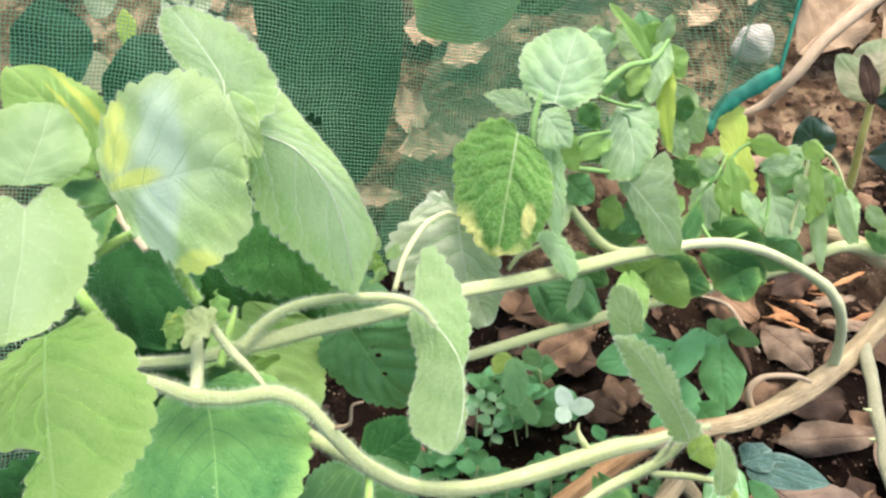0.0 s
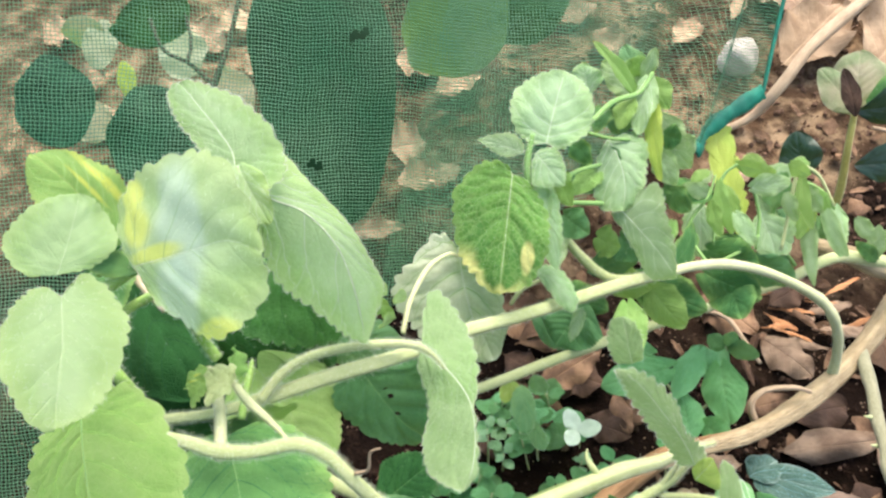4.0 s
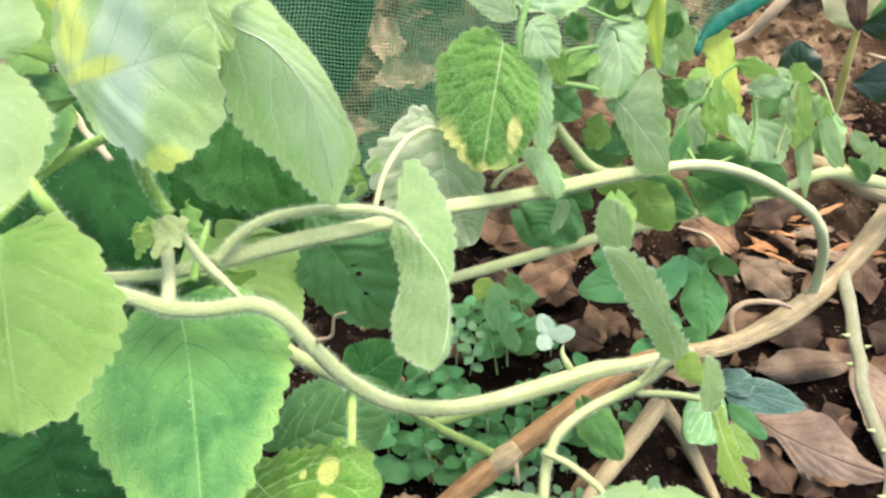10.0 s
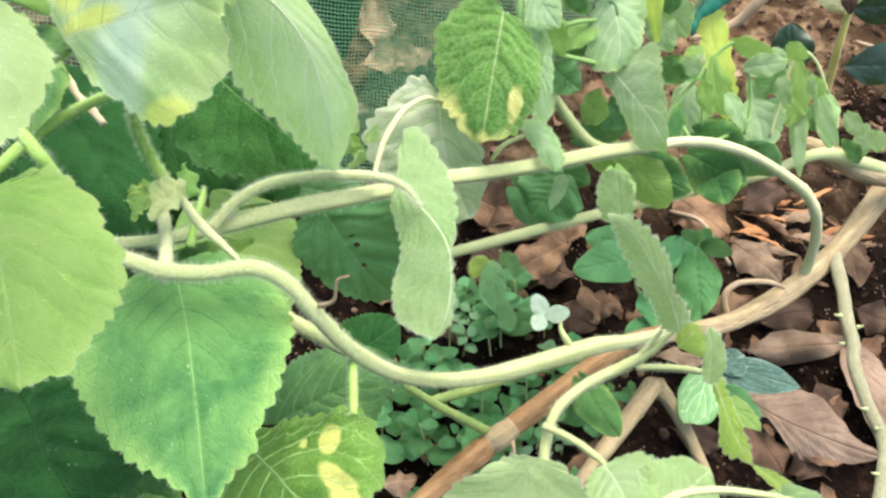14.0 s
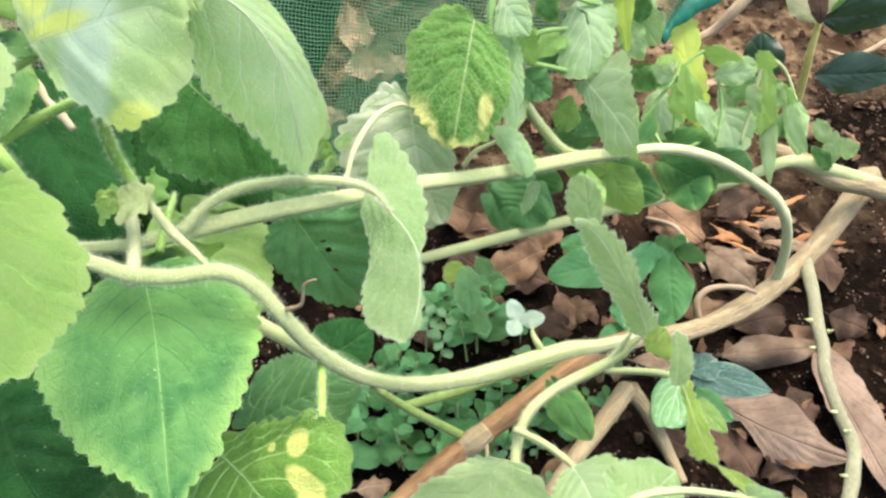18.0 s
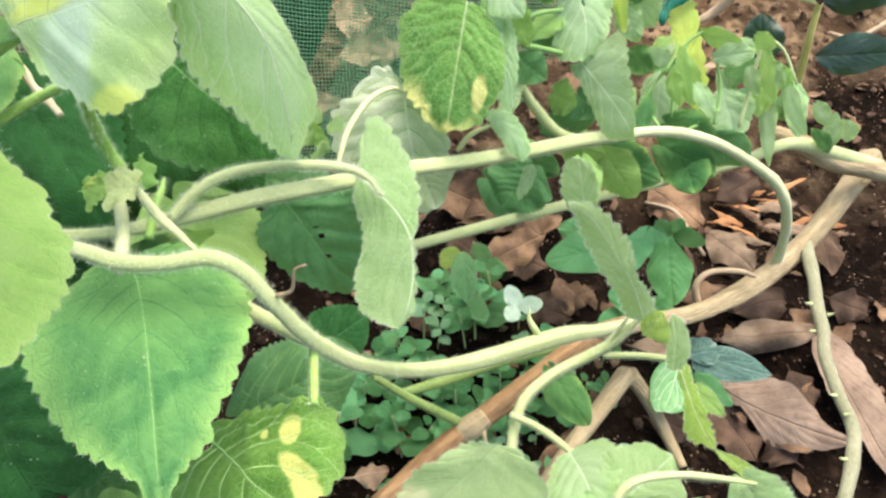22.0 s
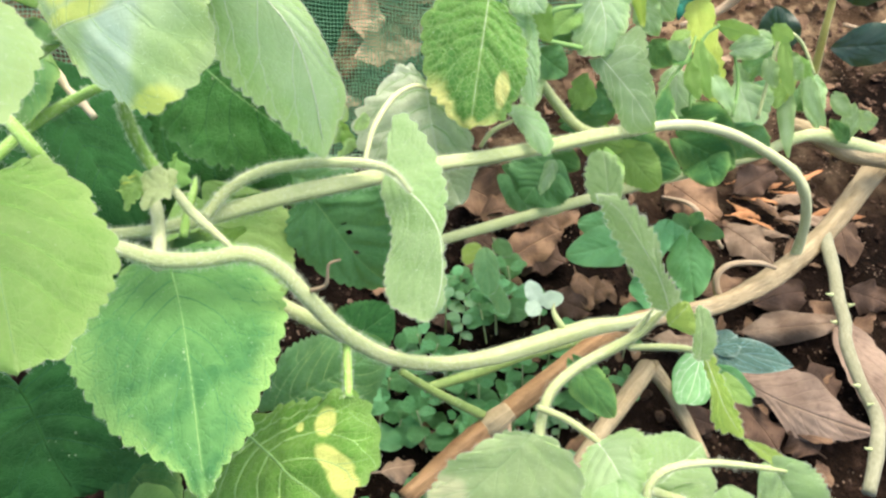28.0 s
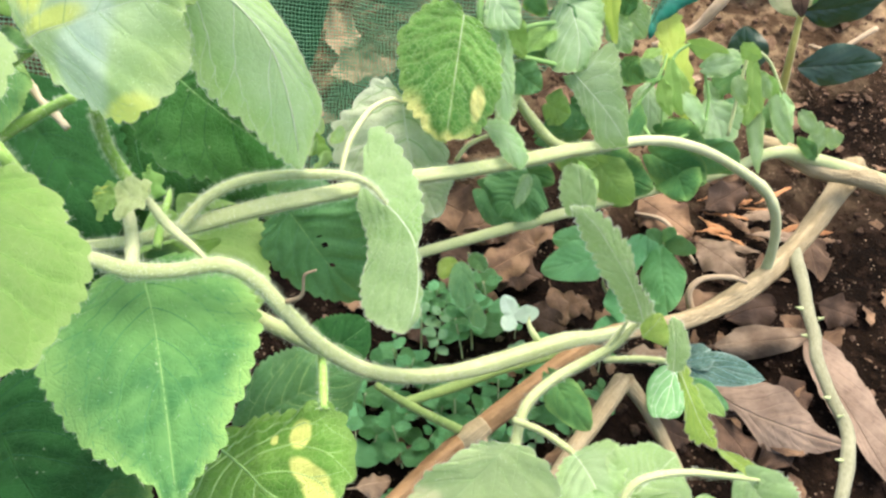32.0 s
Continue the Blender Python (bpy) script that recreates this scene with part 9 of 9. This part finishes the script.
leaf(behind, (-0.0405, 0.5185, 0.2163), (-0.0011, 0.4735, 0.1633), (-0.34, -0.83, 0.45), 0.0908, BLUISH, bend=0.3, fold=0.05, teeth=3, tooth=0, cord=0.02, wide=0.6, blunt=0.55, orb=0.7, rib=False)
leaf(behind, (0.0208, 0.5683, 0.2201), (0.0297, 0.5134, 0.1592), (-0.03, -0.74, 0.67), 0.0821, DEEP, bend=0.3, fold=0.05, teeth=3, tooth=0, cord=0.02, wide=0.6, blunt=0.55, orb=0.7, rib=False)
leaf(behind, (-0.269, 0.4925, 0.1662), (-0.2626, 0.4735, 0.1447), (0.27, -0.68, 0.68), 0.0142, LIME, bend=0.3, fold=0.05, teeth=3, tooth=0, cord=0.02, wide=0.6, blunt=0.55, orb=0.5, rib=False, nu=29, nv=13)
# pale leaves added to brighten the backdrop behind the net
leaf(behind, (-0.3098, 0.5586, 0.1682), (-0.3184, 0.5309, 0.1389), (0.38, -0.73, 0.57), 0.0273, BACK, bend=0.3, fold=0.05, teeth=3, tooth=0, cord=0.02, wide=0.6, blunt=0.55, orb=0.5, rib=False, nu=29, nv=13)
leaf(behind, (-0.2423, 0.5375, 0.1681), (-0.2333, 0.5117, 0.1391), (0.03, -0.74, 0.67), 0.0414, BACK, bend=0.3, fold=0.05, teeth=3, tooth=0, cord=0.02, wide=0.6, blunt=0.55, orb=0.5, rib=False, nu=29, nv=13)
leaf(behind, (-0.2157, 0.5367, 0.1349), (-0.1929, 0.5107, 0.1043), (0.22, -0.66, 0.72), 0.0313, CREAMY, bend=0.3, fold=0.05, teeth=3, tooth=0, cord=0.02, wide=0.6, blunt=0.55, orb=0.5, rib=False, nu=29, nv=13)
leaf(behind, (-0.3136, 0.513, 0.1189), (-0.3267, 0.4912, 0.0962), (0.2, -0.76, 0.62), 0.0381, CREAMY, bend=0.3, fold=0.05, teeth=3, tooth=0, cord=0.02, wide=0.6, blunt=0.55, orb=0.5, rib=False, nu=29, nv=13)
leaf(behind, (-0.3454, 0.5505, 0.163), (-0.3097, 0.5525, 0.1616), (0.06, -0.99, 0.1), 0.0286, CREAMY, bend=0.3, fold=0.05, teeth=3, tooth=0, cord=0.02, wide=0.6, blunt=0.55, orb=0.5, rib=False, nu=29, nv=13)
tube_mesh("twig", [(-0.2236, 0.4682, 0.2094, 0.0013), (-0.2093, 0.4459, 0.1984, 0.0013), (-0.1905, 0.4363, 0.1934, 0.0014), (-0.172, 0.4231, 0.1846, 0.0018)], DARKTWIG, behind)
tube_mesh("twig", [(-0.1623, 0.4817, 0.218, 0.0015), (-0.1655, 0.4521, 0.2008, 0.0016), (-0.171, 0.4231, 0.1845, 0.0020), (-0.1771, 0.401, 0.161, 0.0021)], DARKTWIG, behind)
tube_mesh("twig", [(-0.1994, 0.4721, 0.2112, 0.0011), (-0.1911, 0.4507, 0.2018, 0.0011), (-0.1844, 0.4229, 0.2005, 0.0011)], DARKTWIG, behind)
stone = boulder("stone", "rounded whitish stone behind the net", (0.2281, 0.6683, 0.0584), 0.0182, 5)
post = thing("clay_edge", "terracotta coloured board standing behind the net", "board", (-0.5744, 0.854, 0.0352))
board(post, (-0.5707, 0.8688, 0.0503))
dead_twig = thing("dry_twig", "long pale bent dry twig arching over the soil", "twig", (0.1992, 0.5928, 0.0274))
tube_mesh("stem", [(0.1928, 0.5863, 0.0288, 0.0025), (0.2267, 0.5942, 0.0415, 0.0040), (0.2466, 0.5992, 0.0671, 0.0054), (0.2709, 0.6221, 0.0898, 0.0054), (0.3043, 0.6517, 0.104, 0.0055), (0.3486, 0.6858, 0.122, 0.0061)], PINKISH, dead_twig, lumps=0.04)
dead_twig_two = thing("dry_twig", "thin pale dry twig on the soil", "twig", (0.3526, 0.5929, 0.0272))
tube_mesh("stem", [(0.3285, 0.5858, 0.035, 0.0015), (0.3533, 0.5855, 0.0322, 0.0020), (0.3879, 0.6009, 0.0455, 0.0025)], PINKISH, dead_twig_two)
bits = thing("dry_twig", "thin dry grass stalk over the dead leaves", "twig", (0.1682, 0.3615, -0.0003))
tube_mesh("stem", [(0.1552, 0.3946, 0.0071, 0.0012), (0.1698, 0.377, 0.0175, 0.0016), (0.1761, 0.3524, 0.0217, 0.0015), (0.183, 0.3353, 0.0192, 0.0011)], PINKISH, bits, steps=5)
bright = (0.0573, 0.2703, 0.0278)

# ---- seedlings ----


def seedling(seed, mat, label):
    """A seedling with opposite pairs of smooth oval leaves, its foot at the origin."""
    rng = np.random.default_rng(seed)
    ob = thing("seedling", label, "seedling", (0, 0, 0), "seedlings")
    h = rng.uniform(0.018, 0.034)
    lean = rng.uniform(-0.006, 0.006, 2)
    tube_mesh("stem", [(0, 0, -0.004, 0.0007), (lean[0] * 0.4, lean[1] * 0.4, h * 0.5, 0.0006), (lean[0], lean[1], h, 0.0005)], STEM, ob, ring=6, steps=4)
    turn = rng.uniform(0, 6.28)
    for level in range(2 + int(seed % 2)):
        z = h * (1 - 0.33 * level)
        cx, cy = lean * (z / h)
        size = (0.0075 + 0.0035 * level) * rng.uniform(0.85, 1.2)
        for k in range(2):
            a = turn + math.pi * k + level * 1.57 + rng.uniform(-0.25, 0.25)
            b = Vector((cx + 0.001 * math.cos(a), cy + 0.001 * math.sin(a), z))
            t = b + Vector((math.cos(a), math.sin(a), rng.uniform(0.0, 0.5))) * size
            leaf(ob, b, t, (0, 0, 1), size * rng.uniform(0.72, 0.9), mat, rib=False, bend=0.5, fold=0.12, curl=0.1, teeth=2, tooth=0.0, cord=0.04, wide=0.62, blunt=0.6, nu=15, nv=9)
    return ob


GREEN_SEED = "tiny blue-green seedling with paired oval leaves"
PALE_SEED = "tiny pale silvery seedling with paired oval leaves"
kinds = [seedling(s, SEEDLEAF if s % 4 else SEEDPALE, GREEN_SEED if s % 4 else PALE_SEED) for s in range(40, 52)]
rng = np.random.default_rng(77)
spots = []
while len(spots) < 84:
    x, y = rng.uniform(-0.035, 0.115), rng.uniform(0.115, 0.30)
    if noise.noise(Vector((x * 18, y * 18, 4))) < -0.25 + 9.0 * max(0.0, y - 0.235):
        continue
    if all((x - a) ** 2 + (y - b) ** 2 > 0.0085**2 for a, b in spots):
        spots.append((x, y))
for i, (x, y) in enumerate(spots):
    s = rng.uniform(0.65, 1.25)
    m = pose(x, y, soil(x, y), rng.uniform(-8, 8), rng.uniform(-8, 8), rng.uniform(0, 360)) @ Matrix.Scale(s, 4)
    if i < len(kinds):
        kinds[i].matrix_basis = m
    else:
        copy_thing(kinds[int(rng.integers(0, len(kinds)))], m)

# the bright three-leaved seedling among them
trio = thing("seedling", "pale three-leaved seedling brighter than its neighbours", "seedling", (bright[0], bright[1], soil(bright[0], bright[1])), "seedlings")
top = Vector((bright[0], bright[1] - 0.02, 0.062))
tube_mesh("stem", [(bright[0], bright[1], 0.02, 0.0008), (*(top + Vector((0, 0.006, -0.015))), 0.0007), (*top, 0.0006)], STEM, trio, ring=6, steps=5)
for dx, dy, dz in ((-0.006, 0.010, 0.006), (0.013, 0.001, 0.004), (-0.006, -0.009, 0.0)):
    leaf(trio, top, top + Vector((dx, dy, dz)), (0.0, -0.45, 1.0), 0.0098, BRIGHTSEED, rib=False, bend=0.4, fold=0.1, curl=0.1, teeth=2, tooth=0.0, cord=0.05, orb=0.7, nu=21, nv=13)

# ---- crumbs of soil, small stones and scraps ----


def crumbs():
    rng = np.random.default_rng(9)
    bm = bmesh.new()
    bmesh.ops.create_icosphere(bm, subdivisions=1, radius=1)
    unit = np.array([v.co[:] for v in bm.verts])
    tri = np.array([[v.index for v in f.verts] for f in bm.faces])
    bm.free()
    vs, fs = [], []
    for i in range(9000):
        x, y = rng.uniform(-0.12, 0.48), rng.uniform(0.08, 0.8)
        r = 0.0007 + 0.0028 * rng.random() ** 4
        k = unit * r * rng.uniform(0.6, 1.2, 3) * (1 + 0.2 * rng.normal(0, 1, (len(unit), 1)))
        vs.append(k + np.array([x, y, soil(x, y) + r * 0.35]))
        fs.append(tri + i * len(unit))
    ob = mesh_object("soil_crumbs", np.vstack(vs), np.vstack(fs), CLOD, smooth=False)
    tagged(ob, "loose crumbs of dark brown soil", "soil", kind="stuff")


def scraps():
    """Small torn bits of dead leaf strewn over the soil."""
    rng = np.random.default_rng(12)
    vs, fs, uvs, n = [], [], [], 0
    for i in range(420):
        x, y = rng.uniform(-0.05, 0.45), rng.uniform(0.12, 0.75)
        ln = rng.uniform(0.005, 0.022)
        v, f, uv, e = leaf_grid(ln, ln * rng.uniform(0.25, 0.8), bend=rng.uniform(0.2, 1.2), fold=0.2, curl=rng.uniform(-0.4, 0.8), wave=0.12, teeth=4, tooth=0.12, cord=0.0, wide=rng.uniform(0.5, 0.9), seed=900 + i, nu=9, nv=7)
        m = np.array(pose(x, y, soil(x, y) + 0.003, rng.uniform(-35, 35), rng.uniform(-35, 35), rng.uniform(0, 360)))
        vs.append(v @ m[:3, :3].T + m[:3, 3])
        fs.append(f + n)
        uvs.append(uv)
        n += len(v)
    ob = mesh_object("leaf_scraps", np.vstack(vs), np.vstack(fs), DRY, uv=np.vstack(uvs))
    tagged(ob, "torn scraps of brown dead leaves strewn on soil", "leaf litter", kind="stuff")


crumbs()
scraps()
